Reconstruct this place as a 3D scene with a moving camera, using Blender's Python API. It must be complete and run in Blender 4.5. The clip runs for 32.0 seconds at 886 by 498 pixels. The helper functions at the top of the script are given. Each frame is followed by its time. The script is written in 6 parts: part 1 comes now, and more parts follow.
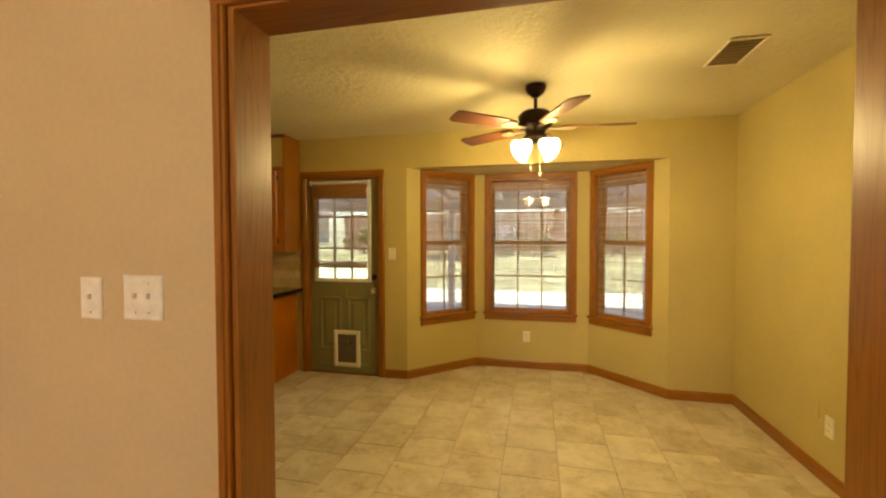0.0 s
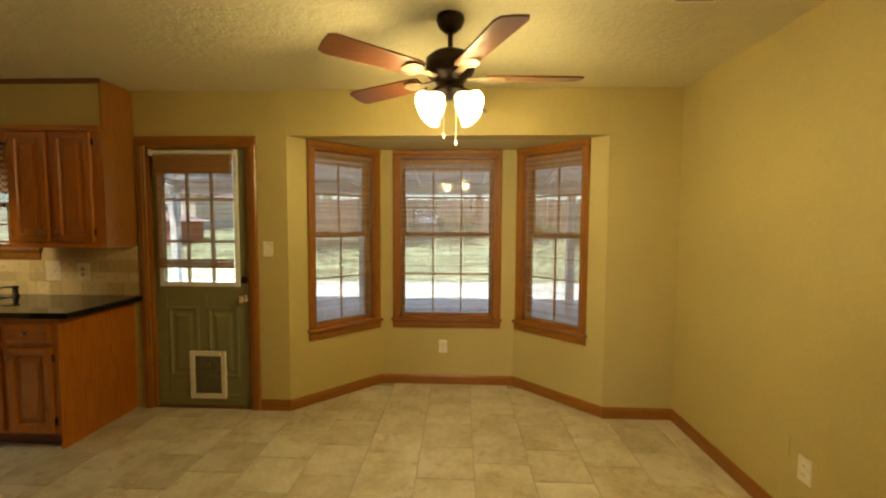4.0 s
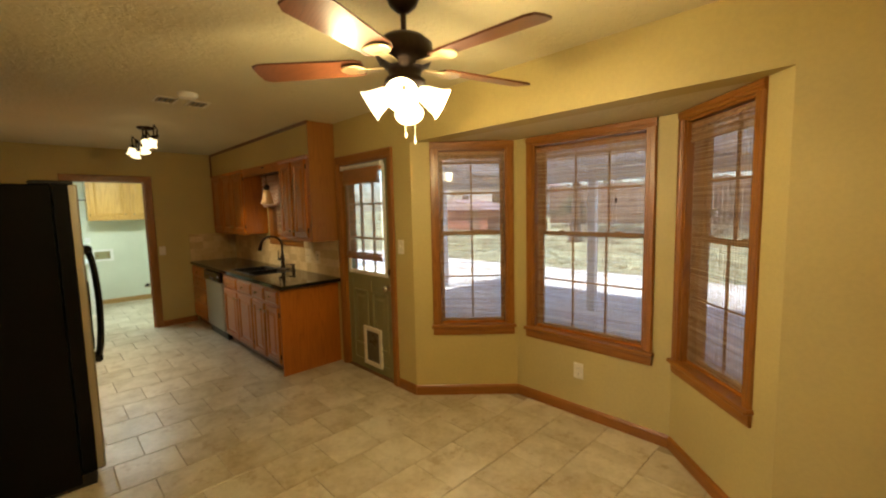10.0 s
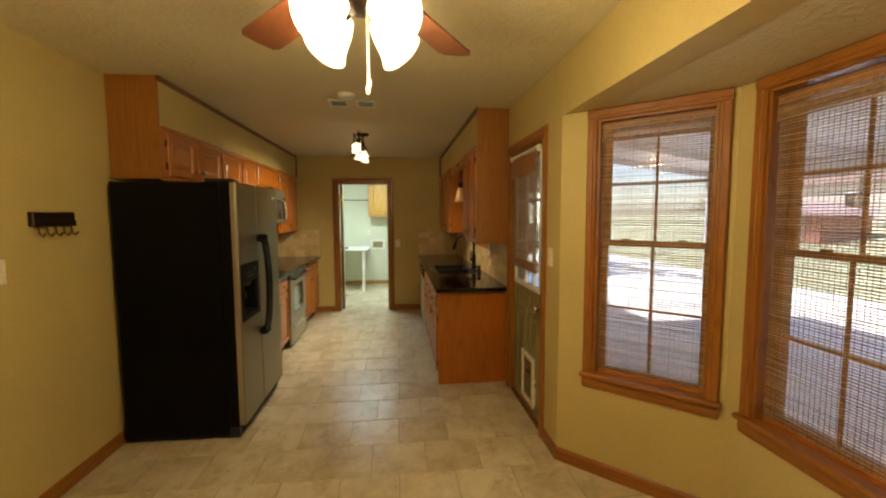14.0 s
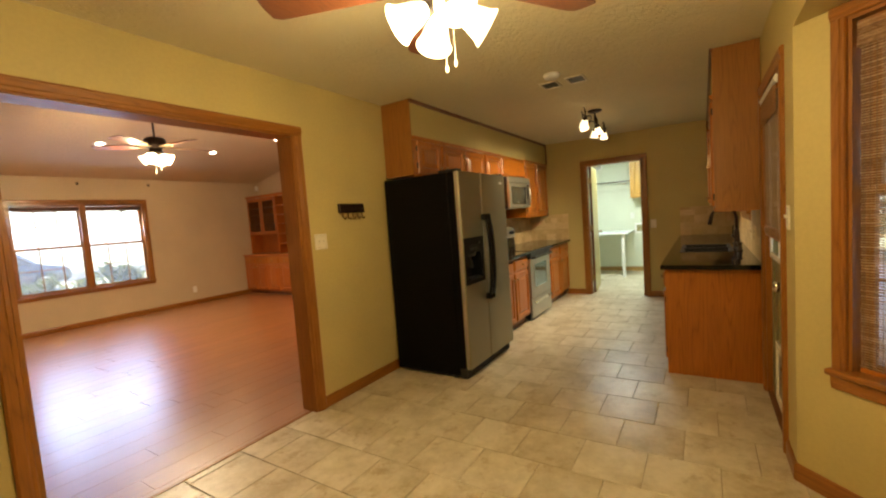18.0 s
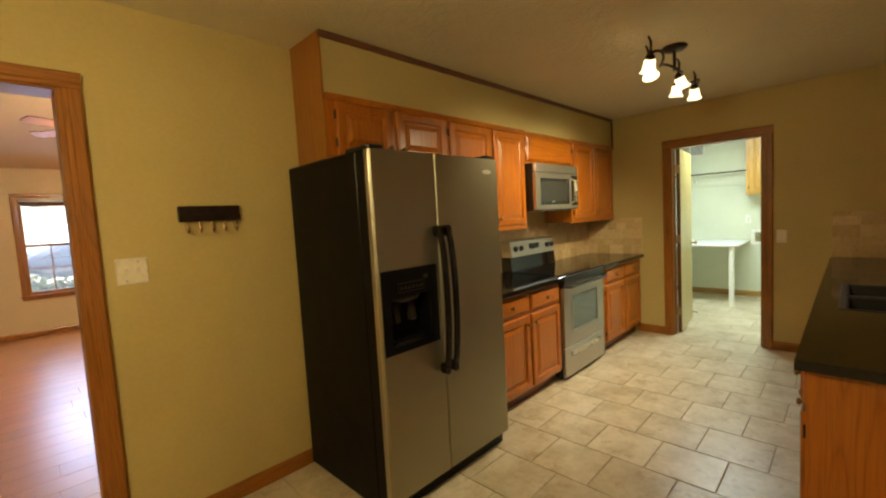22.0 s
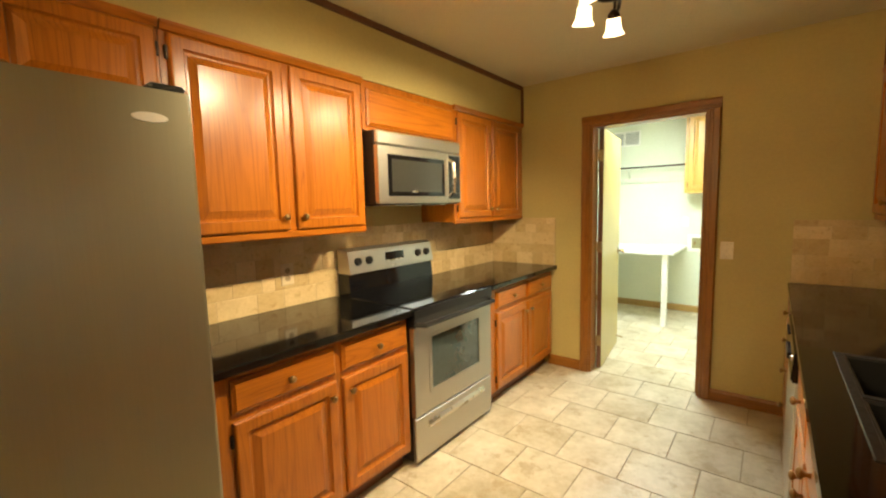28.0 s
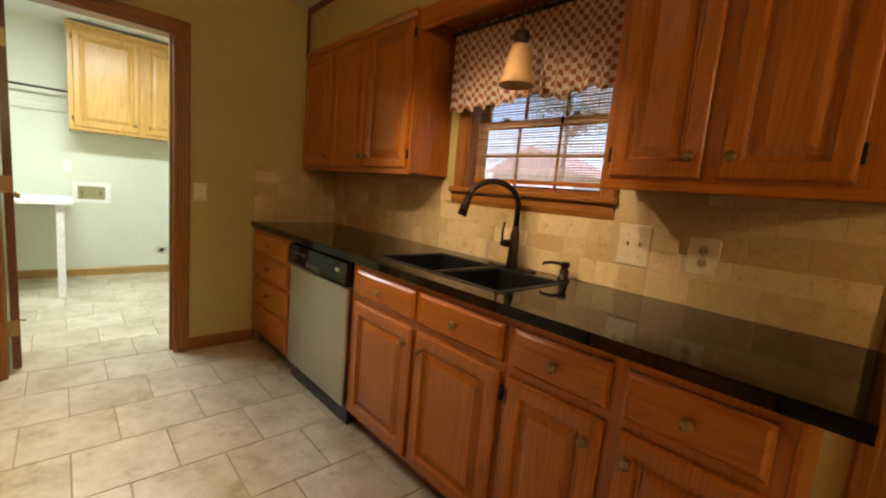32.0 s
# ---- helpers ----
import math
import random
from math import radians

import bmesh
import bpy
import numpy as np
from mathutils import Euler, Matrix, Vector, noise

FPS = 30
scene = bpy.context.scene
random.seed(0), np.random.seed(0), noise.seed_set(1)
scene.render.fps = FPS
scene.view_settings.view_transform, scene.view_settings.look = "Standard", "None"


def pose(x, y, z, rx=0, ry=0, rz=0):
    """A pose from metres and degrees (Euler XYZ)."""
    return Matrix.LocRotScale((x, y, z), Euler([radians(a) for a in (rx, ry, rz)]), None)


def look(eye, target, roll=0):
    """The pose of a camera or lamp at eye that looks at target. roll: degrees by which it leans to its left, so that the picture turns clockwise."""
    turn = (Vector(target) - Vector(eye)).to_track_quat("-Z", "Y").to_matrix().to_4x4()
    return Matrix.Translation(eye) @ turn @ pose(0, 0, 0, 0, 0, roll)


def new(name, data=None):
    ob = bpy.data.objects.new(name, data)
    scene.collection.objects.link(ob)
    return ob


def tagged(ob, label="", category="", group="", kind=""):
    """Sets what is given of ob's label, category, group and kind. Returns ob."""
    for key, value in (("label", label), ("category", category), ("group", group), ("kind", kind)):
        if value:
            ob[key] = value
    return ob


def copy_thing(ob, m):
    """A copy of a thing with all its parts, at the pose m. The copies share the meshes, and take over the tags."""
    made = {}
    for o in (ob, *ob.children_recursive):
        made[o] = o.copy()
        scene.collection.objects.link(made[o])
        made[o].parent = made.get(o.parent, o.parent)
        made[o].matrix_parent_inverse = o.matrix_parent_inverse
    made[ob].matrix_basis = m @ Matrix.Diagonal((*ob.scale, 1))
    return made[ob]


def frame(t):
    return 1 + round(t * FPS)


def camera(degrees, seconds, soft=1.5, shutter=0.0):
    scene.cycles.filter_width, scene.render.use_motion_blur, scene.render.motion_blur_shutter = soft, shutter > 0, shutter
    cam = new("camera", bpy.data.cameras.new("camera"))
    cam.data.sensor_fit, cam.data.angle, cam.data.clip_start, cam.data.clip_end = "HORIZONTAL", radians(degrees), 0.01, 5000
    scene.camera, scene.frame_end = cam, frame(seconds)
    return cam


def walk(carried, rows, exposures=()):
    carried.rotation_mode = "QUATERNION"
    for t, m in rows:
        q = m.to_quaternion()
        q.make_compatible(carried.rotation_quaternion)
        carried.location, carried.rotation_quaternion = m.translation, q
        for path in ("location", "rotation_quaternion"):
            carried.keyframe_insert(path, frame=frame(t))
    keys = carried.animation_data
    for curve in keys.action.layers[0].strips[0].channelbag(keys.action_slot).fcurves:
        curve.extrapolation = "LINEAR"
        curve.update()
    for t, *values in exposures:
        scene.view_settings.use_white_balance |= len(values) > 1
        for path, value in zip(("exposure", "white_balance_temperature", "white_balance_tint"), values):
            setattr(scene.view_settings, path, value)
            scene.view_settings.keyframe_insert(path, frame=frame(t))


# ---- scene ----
cam = camera(93.6, 32.0, 2.2)
PATH = [
    (0, (0.621, 0.663, 1.424), (0.179, 2.612, 1.366), -0.1),
    (0.5, (0.609, 0.739, 1.449), (0.331, 2.716, 1.345), -0.3),
    (1, (0.631, 0.902, 1.424), (0.37, 2.883, 1.328), -0.2),
    (1.5, (0.655, 1.062, 1.428), (0.419, 3.045, 1.314), -0.4),
    (2, (0.624, 1.209, 1.428), (0.434, 3.199, 1.345), -0.5),
    (2.5, (0.611, 1.33, 1.453), (0.407, 3.32, 1.42), 0.5),
    (3, (0.665, 1.43, 1.451), (0.446, 3.417, 1.404), -0.2),
    (3.5, (0.659, 1.492, 1.453), (0.579, 3.488, 1.361), 0.3),
    (5.5, (0.67, 1.692, 1.485), (0.516, 3.678, 1.301), -0.8),
    (6, (0.777, 1.983, 1.455), (0.479, 3.95, 1.251), -3.1),
    (6.5, (0.932, 2.243, 1.512), (0.381, 4.162, 1.389), -1.8),
    (7, (1.121, 2.462, 1.516), (0.272, 4.271, 1.459), 2.0),
    (7.5, (1.309, 2.602, 1.514), (0.262, 4.303, 1.414), 0.3),
    (8, (1.567, 2.578, 1.524), (0.284, 4.108, 1.411), 0.5),
    (8.5, (1.746, 2.472, 1.533), (0.341, 3.889, 1.404), -0.6),
    (9, (1.879, 2.437, 1.544), (0.435, 3.808, 1.359), -0.5),
    (9.5, (1.968, 2.428, 1.565), (0.515, 3.791, 1.39), -2.1),
    (10, (1.976, 2.427, 1.569), (0.546, 3.812, 1.377), -1.3),
    (10.5, (1.976, 2.42, 1.58), (0.528, 3.787, 1.393), -1.6),
    (11, (1.973, 2.413, 1.571), (0.515, 3.768, 1.375), -1.9),
    (11.5, (1.967, 2.425, 1.552), (0.513, 3.781, 1.339), -2.0),
    (12, (1.928, 2.51, 1.541), (0.477, 3.86, 1.275), -2.4),
    (12.5, (1.823, 2.729, 1.561), (0.224, 3.904, 1.305), -2.9),
    (13, (1.782, 3.029, 1.534), (-0.017, 3.882, 1.34), -2.5),
    (13.5, (1.758, 3.35, 1.527), (-0.168, 3.859, 1.349), -1.2),
    (15.5, (1.77, 4.275, 1.497), (-0.179, 3.84, 1.391), -1.8),
    (16, (1.795, 4.334, 1.471), (-0.095, 3.686, 1.368), -3.4),
    (16.5, (1.823, 4.323, 1.438), (0.024, 3.454, 1.342), -2.5),
    (17, (1.834, 4.286, 1.402), (0.078, 3.338, 1.264), -2.9),
    (17.5, (1.833, 4.268, 1.383), (0.101, 3.277, 1.246), -3.7),
    (18, (1.83, 4.268, 1.375), (0.143, 3.203, 1.228), -4.2),
    (18.5, (1.818, 4.268, 1.367), (0.136, 3.199, 1.196), -4.2),
    (19, (1.818, 4.256, 1.369), (0.157, 3.156, 1.19), -4.0),
    (19.5, (1.74, 4.223, 1.367), (0.107, 3.086, 1.168), -4.0),
    (20, (1.486, 4.159, 1.382), (-0.118, 2.983, 1.17), -2.6),
    (20.5, (1.143, 4.139, 1.405), (-0.459, 2.959, 1.2), -1.7),
    (21, (0.768, 4.112, 1.451), (-0.803, 2.89, 1.261), -1.0),
    (21.5, (0.392, 4.075, 1.451), (-1.129, 2.782, 1.329), -2.1),
    (22, (-0.018, 4.104, 1.425), (-1.438, 2.703, 1.275), -3.3),
    (22.5, (-0.408, 4.088, 1.405), (-1.692, 2.561, 1.261), -2.8),
    (23, (-0.744, 4.048, 1.406), (-1.913, 2.429, 1.293), -2.9),
    (23.5, (-1.036, 4.023, 1.394), (-2.102, 2.335, 1.272), -2.6),
    (24, (-1.274, 4.019, 1.387), (-2.329, 2.328, 1.223), -3.8),
    (24.5, (-1.439, 4.031, 1.344), (-2.51, 2.357, 1.116), -2.4),
    (25, (-1.517, 4.052, 1.32), (-2.574, 2.372, 1.075), -2.8),
    (25.5, (-1.557, 4.088, 1.324), (-2.636, 2.418, 1.104), -4.0),
    (27.5, (-1.562, 4.029, 1.355), (-2.784, 2.466, 1.105), -2.3),
    (28, (-1.53, 3.88, 1.426), (-3.088, 2.643, 1.218), -1.4),
    (28.5, (-1.55, 3.691, 1.442), (-3.399, 2.965, 1.212), -0.0),
    (29, (-1.642, 3.468, 1.428), (-3.617, 3.274, 1.175), -2.5),
    (29.5, (-1.707, 3.381, 1.379), (-3.687, 3.614, 1.224), -2.1),
    (30, (-1.753, 3.221, 1.331), (-3.587, 4.004, 1.174), -1.1),
    (30.5, (-1.799, 3.108, 1.302), (-3.46, 4.215, 1.172), 1.5),
    (31, (-1.82, 3.023, 1.253), (-3.397, 4.235, 1.046), 2.6),
    (31.5, (-1.82, 2.985, 1.231), (-3.351, 4.252, 1.003), 4.0),
    (32, (-1.814, 2.974, 1.211), (-3.268, 4.321, 0.943), 5.1),
]
walk(cam, [(t, look(eye, target, roll)) for t, eye, target, roll in PATH],
     exposures=[(0, 1.95, 7300, 1), (1, 1.75, 7050, 2), (3, 1.6, 6500, -4), (6, 1.65, 6250, -2), (8, 1.62, 6150, 3), (10, 1.63, 6150, 8), (13, 1.62, 6150, 10), (16, 1.90, 6300, 11),
                (19, 1.94, 6250, 11), (20, 1.88, 6250, 11), (21, 1.82, 6300, 10), (22, 1.88, 6400, 8), (23, 2.16, 6700, 8), (24, 2.36, 6800, 6), (25, 2.44, 6650, 8), (28, 2.58, 6500, 11), (29, 2.13, 6400, 16), (30, 2.02, 6350, 18), (32, 2.0, 6300, 20)])

# ---- plan: kitchen along x, bay to the north, living room to the south, laundry to the west
N, S, E, W, H = 4.62, 1.79, 2.25, -4.93, 2.44
BAY = ((-0.645, N), (-0.04, 5.225), (1.14, 5.225), (1.735, N))
BAYH = 2.105
LS, LN, LW, LE = -4.60, 1.64, -4.25, 3.2
UW, US, UN, UH = -7.55, 1.30, 4.35, 2.50

# ---- world, sun and lamps
world = bpy.data.worlds.new("sky")
scene.world = world
world.use_nodes = True
wn = world.node_tree
sky = wn.nodes.new("ShaderNodeTexSky")
sky.sky_type, sky.sun_disc = "NISHITA", False
SUN_EL, SUN_AZ = radians(60), radians(196)
sky.sun_elevation, sky.sun_rotation = SUN_EL, SUN_AZ
wn.links.new(sky.outputs[0], wn.nodes["Background"].inputs[0])
wn.nodes["Background"].inputs[1].default_value = 0.15
sun = new("sun", bpy.data.lights.new("sun", "SUN"))
sun.data.energy, sun.data.angle, sun.data.color = 5.0, radians(0.5), (1, 0.95, 0.88)
sun_dir = Vector((math.sin(SUN_AZ) * math.cos(SUN_EL), math.cos(SUN_AZ) * math.cos(SUN_EL), math.sin(SUN_EL)))
sun.matrix_world = look(sun_dir * 30, (0, 0, 0))


def lamp(name, kind, at, power, colour, size=0.05, target=None, spot=0):
    ob = new(name, bpy.data.lights.new(name, kind))
    ob.data.energy, ob.data.color = power, colour
    if kind == "AREA":
        ob.data.shape, ob.data.size, ob.data.size_y = "RECTANGLE", size[0], size[1]
    else:
        ob.data.shadow_soft_size = size
    if kind == "SPOT":
        ob.data.spot_size, ob.data.spot_blend = radians(spot), 0.85
    ob.matrix_world = look(at, target) if target else pose(*at)
    return ob


WARM, SOFT, COOL = (1.0, 0.75, 0.36), (1.0, 0.75, 0.42), (0.84, 1.0, 0.97)
TRACK = (1.0, 0.80, 0.48)
FAN_AT, TRACK_AT, LIVING_FAN_AT = (0.605, 3.56), (-3.10, 3.27), (-0.69, -1.30)
CANS = ((-0.78, -3.10), (-2.39, -3.04), (-3.10, -2.19), (0.9, -3.10))
FAN_W, TRACK_W, LAUNDRY_W, LIVING_W, CAN_W = 5.4, 3.1, 14.5, 12.5, 13.0
for k in range(4):
    a = radians(45 + 90 * k)
    lamp("fan_bulb", "POINT", (FAN_AT[0] + 0.168 * math.cos(a), FAN_AT[1] + 0.168 * math.sin(a), 1.965), FAN_W, WARM, 0.062)
lamp("laundry_tube", "AREA", (-5.85, 3.05, 2.40), LAUNDRY_W, COOL, (0.25, 1.15))
for k in range(4):
    a = radians(45 + 90 * k)
    lamp("living_bulb", "POINT", (LIVING_FAN_AT[0] + 0.15 * math.cos(a), LIVING_FAN_AT[1] + 0.15 * math.sin(a), 2.28), LIVING_W, SOFT, 0.05)

for x in (-0.495, -1.385):
    lamp("window_daylight", "AREA", (x, LS - 0.14, 1.70), 7.8, (0.52, 0.63, 1.0), (0.80, 0.66), (x, LS + 2.0, 0.1))


# ---- materials
def shader(name, rough=0.5, metal=0.0):
    m = bpy.data.materials.new(name)
    m.use_nodes = True
    b = m.node_tree.nodes["Principled BSDF"]
    b.inputs["Roughness"].default_value, b.inputs["Metallic"].default_value = rough, metal
    return m, m.node_tree, b


def node(tree, kind, **values):
    n = tree.nodes.new(kind)
    for key, v in values.items():
        n.inputs[key.replace("_", " ")].default_value = v
    return n


def place(tree, scale=(1, 1, 1), jitter=True):
    """Object coordinates, shifted at random from object to object."""
    tc = node(tree, "ShaderNodeTexCoord")
    mp = node(tree, "ShaderNodeMapping")
    mp.inputs["Scale"].default_value = scale
    tree.links.new(tc.outputs["Object"], mp.inputs["Vector"])
    if jitter:
        info = node(tree, "ShaderNodeObjectInfo")
        mul = node(tree, "ShaderNodeMath")
        mul.operation = "MULTIPLY"
        mul.inputs[1].default_value = 37.0
        tree.links.new(info.outputs["Random"], mul.inputs[0])
        cmb = node(tree, "ShaderNodeCombineXYZ")
        for k in range(3):
            tree.links.new(mul.outputs[0], cmb.inputs[k])
        tree.links.new(cmb.outputs[0], mp.inputs["Location"])
    return mp.outputs[0]


def noise_tex(tree, vec, scale, detail=4.0, rough=0.55):
    n = node(tree, "ShaderNodeTexNoise", Scale=scale, Detail=detail, Roughness=rough)
    tree.links.new(vec, n.inputs["Vector"])
    return n.outputs["Fac"]


def ramp(tree, fac, stops):
    r = node(tree, "ShaderNodeValToRGB")
    e = r.color_ramp.elements
    while len(e) < len(stops):
        e.new(0.5)
    for k, (p, c) in enumerate(stops):
        e[k].position, e[k].color = p, (*c, 1)
    tree.links.new(fac, r.inputs[0])
    return r.outputs[0]


def mix(tree, fac, a, b, kind="MIX"):
    m = tree.nodes.new("ShaderNodeMixRGB")
    m.blend_type = kind
    for v, k in ((fac, 0), (a, 1), (b, 2)):
        if isinstance(v, (int, float)):
            m.inputs[k].default_value = v
        elif isinstance(v, tuple):
            m.inputs[k].default_value = (*v, 1)
        else:
            tree.links.new(v, m.inputs[k])
    return m.outputs[0]


def bump(tree, bsdf, height, strength, distance):
    b = node(tree, "ShaderNodeBump", Strength=strength, Distance=distance)
    tree.links.new(height, b.inputs["Height"])
    tree.links.new(b.outputs[0], bsdf.inputs["Normal"])


def tone(c, k):
    return tuple(min(1, v * k) for v in c)


def paint(name, c, rough=0.55, grain=140.0, relief=0.25, spread=0.08):
    m, t, b = shader(name, rough)
    v = place(t, jitter=False)
    big = noise_tex(t, v, 1.3, 5)
    col = ramp(t, big, [(0.3, tone(c, 1 - spread)), (0.7, tone(c, 1 + spread))])
    fine = noise_tex(t, v, grain * 0.35, 3)
    col = mix(t, 0.12, col, ramp(t, fine, [(0.4, tone(c, 0.8)), (0.6, tone(c, 1.15))]))
    t.links.new(col, b.inputs["Base Color"])
    bump(t, b, noise_tex(t, v, grain, 3), relief, 0.002)
    return m


def knockdown(name, c):
    """Textured ceiling: flattened blobs of plaster."""
    m, t, b = shader(name, 0.8)
    v = place(t, jitter=False)
    blobs = ramp(t, noise_tex(t, v, 26, 4, 0.6), [(0.44, (0, 0, 0)), (0.54, (1, 1, 1))])
    col = ramp(t, noise_tex(t, v, 1.6, 4), [(0.3, tone(c, 0.93)), (0.7, c)])
    t.links.new(col, b.inputs["Base Color"])
    bump(t, b, blobs, 0.45, 0.006)
    return m


def oak(name, light, dark, axis="z", rough=0.29, grain=1.0, per=0.0):
    """Stained oak with cathedral grain along the axis and fine dark pores."""
    m, t, b = shader(name, rough)
    long = {"x": (0.22, 3.0, 3.0), "y": (3.0, 0.22, 3.0), "z": (3.0, 3.0, 0.22)}[axis]
    v = place(t, tuple(s * grain for s in long))
    w = node(t, "ShaderNodeTexNoise", Scale=1.6, Detail=2.0, Roughness=0.5, Distortion=0.3)
    t.links.new(v, w.inputs["Vector"])
    mul = node(t, "ShaderNodeMath")
    mul.operation = "MULTIPLY"
    mul.inputs[1].default_value = 24.0
    t.links.new(w.outputs["Fac"], mul.inputs[0])
    fr = node(t, "ShaderNodeMath")
    fr.operation = "PINGPONG"
    fr.inputs[1].default_value = 0.5
    t.links.new(mul.outputs[0], fr.inputs[0])
    rings = ramp(t, fr.outputs[0], [(0.0, dark), (0.07, tuple((x + y) / 2 for x, y in zip(light, dark))), (0.22, light)])
    rings = mix(t, 0.30, rings, light)
    pores = {"x": (5, 160, 160), "y": (160, 5, 160), "z": (160, 160, 5)}[axis]
    pv = place(t, pores)
    p = noise_tex(t, pv, 1.0, 3)
    col = mix(t, 0.28, rings, ramp(t, p, [(0.38, tone(dark, 0.6)), (0.54, light)]))
    big = noise_tex(t, place(t, (1, 1, 1)), 2.1, 2)
    col = mix(t, 0.22, col, ramp(t, big, [(0.3, tone(dark, 0.9)), (0.7, tone(light, 1.15))]))
    if per:
        info = node(t, "ShaderNodeObjectInfo")
        col = mix(t, per, col, ramp(t, info.outputs["Random"], [(0.0, tone(dark, 0.7)), (0.5, light), (1.0, tone(light, 1.35))]))
    t.links.new(col, b.inputs["Base Color"])
    bump(t, b, p, 0.08, 0.001)
    b.inputs["Coat Weight"].default_value = 0.34
    b.inputs["Specular IOR Level"].default_value = 0.35
    b.inputs["Coat Roughness"].default_value = 0.24
    return m


def tile_stone(name, stops, rough, scale=2.2, relief=0.15, per=0.35):
    m, t, b = shader(name, rough)
    v = place(t)
    clouds = ramp(t, noise_tex(t, v, scale, 6, 0.62), stops)
    info = node(t, "ShaderNodeObjectInfo")
    own = ramp(t, info.outputs["Random"], [(0.0, tone(stops[0][1], 1.05)), (0.5, stops[len(stops) // 2][1]), (1.0, stops[-1][1])])
    col = mix(t, per, clouds, own)
    fine = ramp(t, noise_tex(t, v, scale * 6, 5, 0.6), [(0.3, tone(stops[0][1], 0.95)), (0.7, stops[-1][1])])
    col = mix(t, 0.22, col, fine)
    stain = ramp(t, noise_tex(t, v, scale * 1.7, 5, 0.7), [(0.56, (0, 0, 0)), (0.66, (0.55, 0.55, 0.55))])
    col = mix(t, stain, col, tuple(k * c for k, c in zip((0.92, 0.80, 0.62), stops[0][1])))
    t.links.new(col, b.inputs["Base Color"])
    bump(t, b, noise_tex(t, v, scale * 14, 4), relief, 0.003)
    return m


def plain(name, c, rough=0.4, metal=0.0, speck=0.10, scale=30.0, coat=0.0):
    m, t, b = shader(name, rough, metal)
    v = place(t)
    col = ramp(t, noise_tex(t, v, scale, 4), [(0.3, tone(c, 1 - speck)), (0.7, tone(c, 1 + speck))])
    t.links.new(col, b.inputs["Base Color"])
    wear = ramp(t, noise_tex(t, v, scale * 0.25, 3), [(0.3, (rough * 0.85,) * 3), (0.7, (min(1, rough * 1.2),) * 3)])
    t.links.new(wear, b.inputs["Roughness"])
    b.inputs["Coat Weight"].default_value = coat
    return m


def brushed(name, c, rough=0.32, axis="x"):
    m, t, b = shader(name, rough, 1.0)
    st = {"x": (2, 300, 300), "z": (300, 300, 2)}[axis]
    f = noise_tex(t, place(t, st), 1.0, 3)
    t.links.new(ramp(t, f, [(0.3, tone(c, 0.97)), (0.7, tone(c, 1.02))]), b.inputs["Base Color"])
    t.links.new(ramp(t, f, [(0.3, (rough - 0.015,) * 3), (0.7, (rough + 0.03,) * 3)]), b.inputs["Roughness"])
    bump(t, b, f, 0.012, 0.0003)
    return m


def granite(name):
    m, t, b = shader(name, 0.06)
    b.inputs["Specular IOR Level"].default_value = 0.42
    v = place(t, jitter=False)
    vo = node(t, "ShaderNodeTexVoronoi", Scale=230.0)
    t.links.new(v, vo.inputs["Vector"])
    grains = ramp(t, vo.outputs["Distance"], [(0.10, (0.014, 0.012, 0.010)), (0.32, (0.004, 0.004, 0.004))])
    flecks = ramp(t, noise_tex(t, v, 420, 2), [(0.66, (0, 0, 0)), (0.74, (0.05, 0.043, 0.03))])
    t.links.new(mix(t, 1.0, grains, flecks, "ADD"), b.inputs["Base Color"])
    return m


def glass(name, tint=(1, 1, 1), gloss=0.0):
    m = bpy.data.materials.new(name)
    m.use_nodes = True
    t = m.node_tree
    t.nodes.clear()
    out = t.nodes.new("ShaderNodeOutputMaterial")
    tr = t.nodes.new("ShaderNodeBsdfTransparent")
    tr.inputs[0].default_value = (*tint, 1)
    gl = t.nodes.new("ShaderNodeBsdfGlossy")
    gl.inputs["Roughness"].default_value = gloss
    lw = t.nodes.new("ShaderNodeLayerWeight")
    pw = t.nodes.new("ShaderNodeMath")
    pw.operation = "POWER"
    pw.inputs[1].default_value = 5.0
    t.links.new(lw.outputs["Facing"], pw.inputs[0])
    fr = t.nodes.new("ShaderNodeMath")
    fr.operation = "MULTIPLY_ADD"
    fr.inputs[1].default_value, fr.inputs[2].default_value = 0.9, 0.04
    t.links.new(pw.outputs[0], fr.inputs[0])
    mx = t.nodes.new("ShaderNodeMixShader")
    t.links.new(fr.outputs[0], mx.inputs[0])
    t.links.new(tr.outputs[0], mx.inputs[1])
    t.links.new(gl.outputs[0], mx.inputs[2])
    t.links.new(mx.outputs[0], out.inputs[0])
    return m


def veil(name, c, cover):
    """Fine open weave: part clear, part pale thread that scatters light."""
    m = bpy.data.materials.new(name)
    m.use_nodes = True
    t = m.node_tree
    t.nodes.clear()
    out = t.nodes.new("ShaderNodeOutputMaterial")
    tr = t.nodes.new("ShaderNodeBsdfTransparent")
    tl = t.nodes.new("ShaderNodeBsdfTranslucent")
    col = ramp(t, noise_tex(t, place(t), 3.0, 3), [(0.3, tone(c, 0.9)), (0.7, c)])
    t.links.new(col, tl.inputs[0])
    mx = t.nodes.new("ShaderNodeMixShader")
    mx.inputs[0].default_value = cover
    t.links.new(tr.outputs[0], mx.inputs[1])
    t.links.new(tl.outputs[0], mx.inputs[2])
    t.links.new(mx.outputs[0], out.inputs[0])
    return m


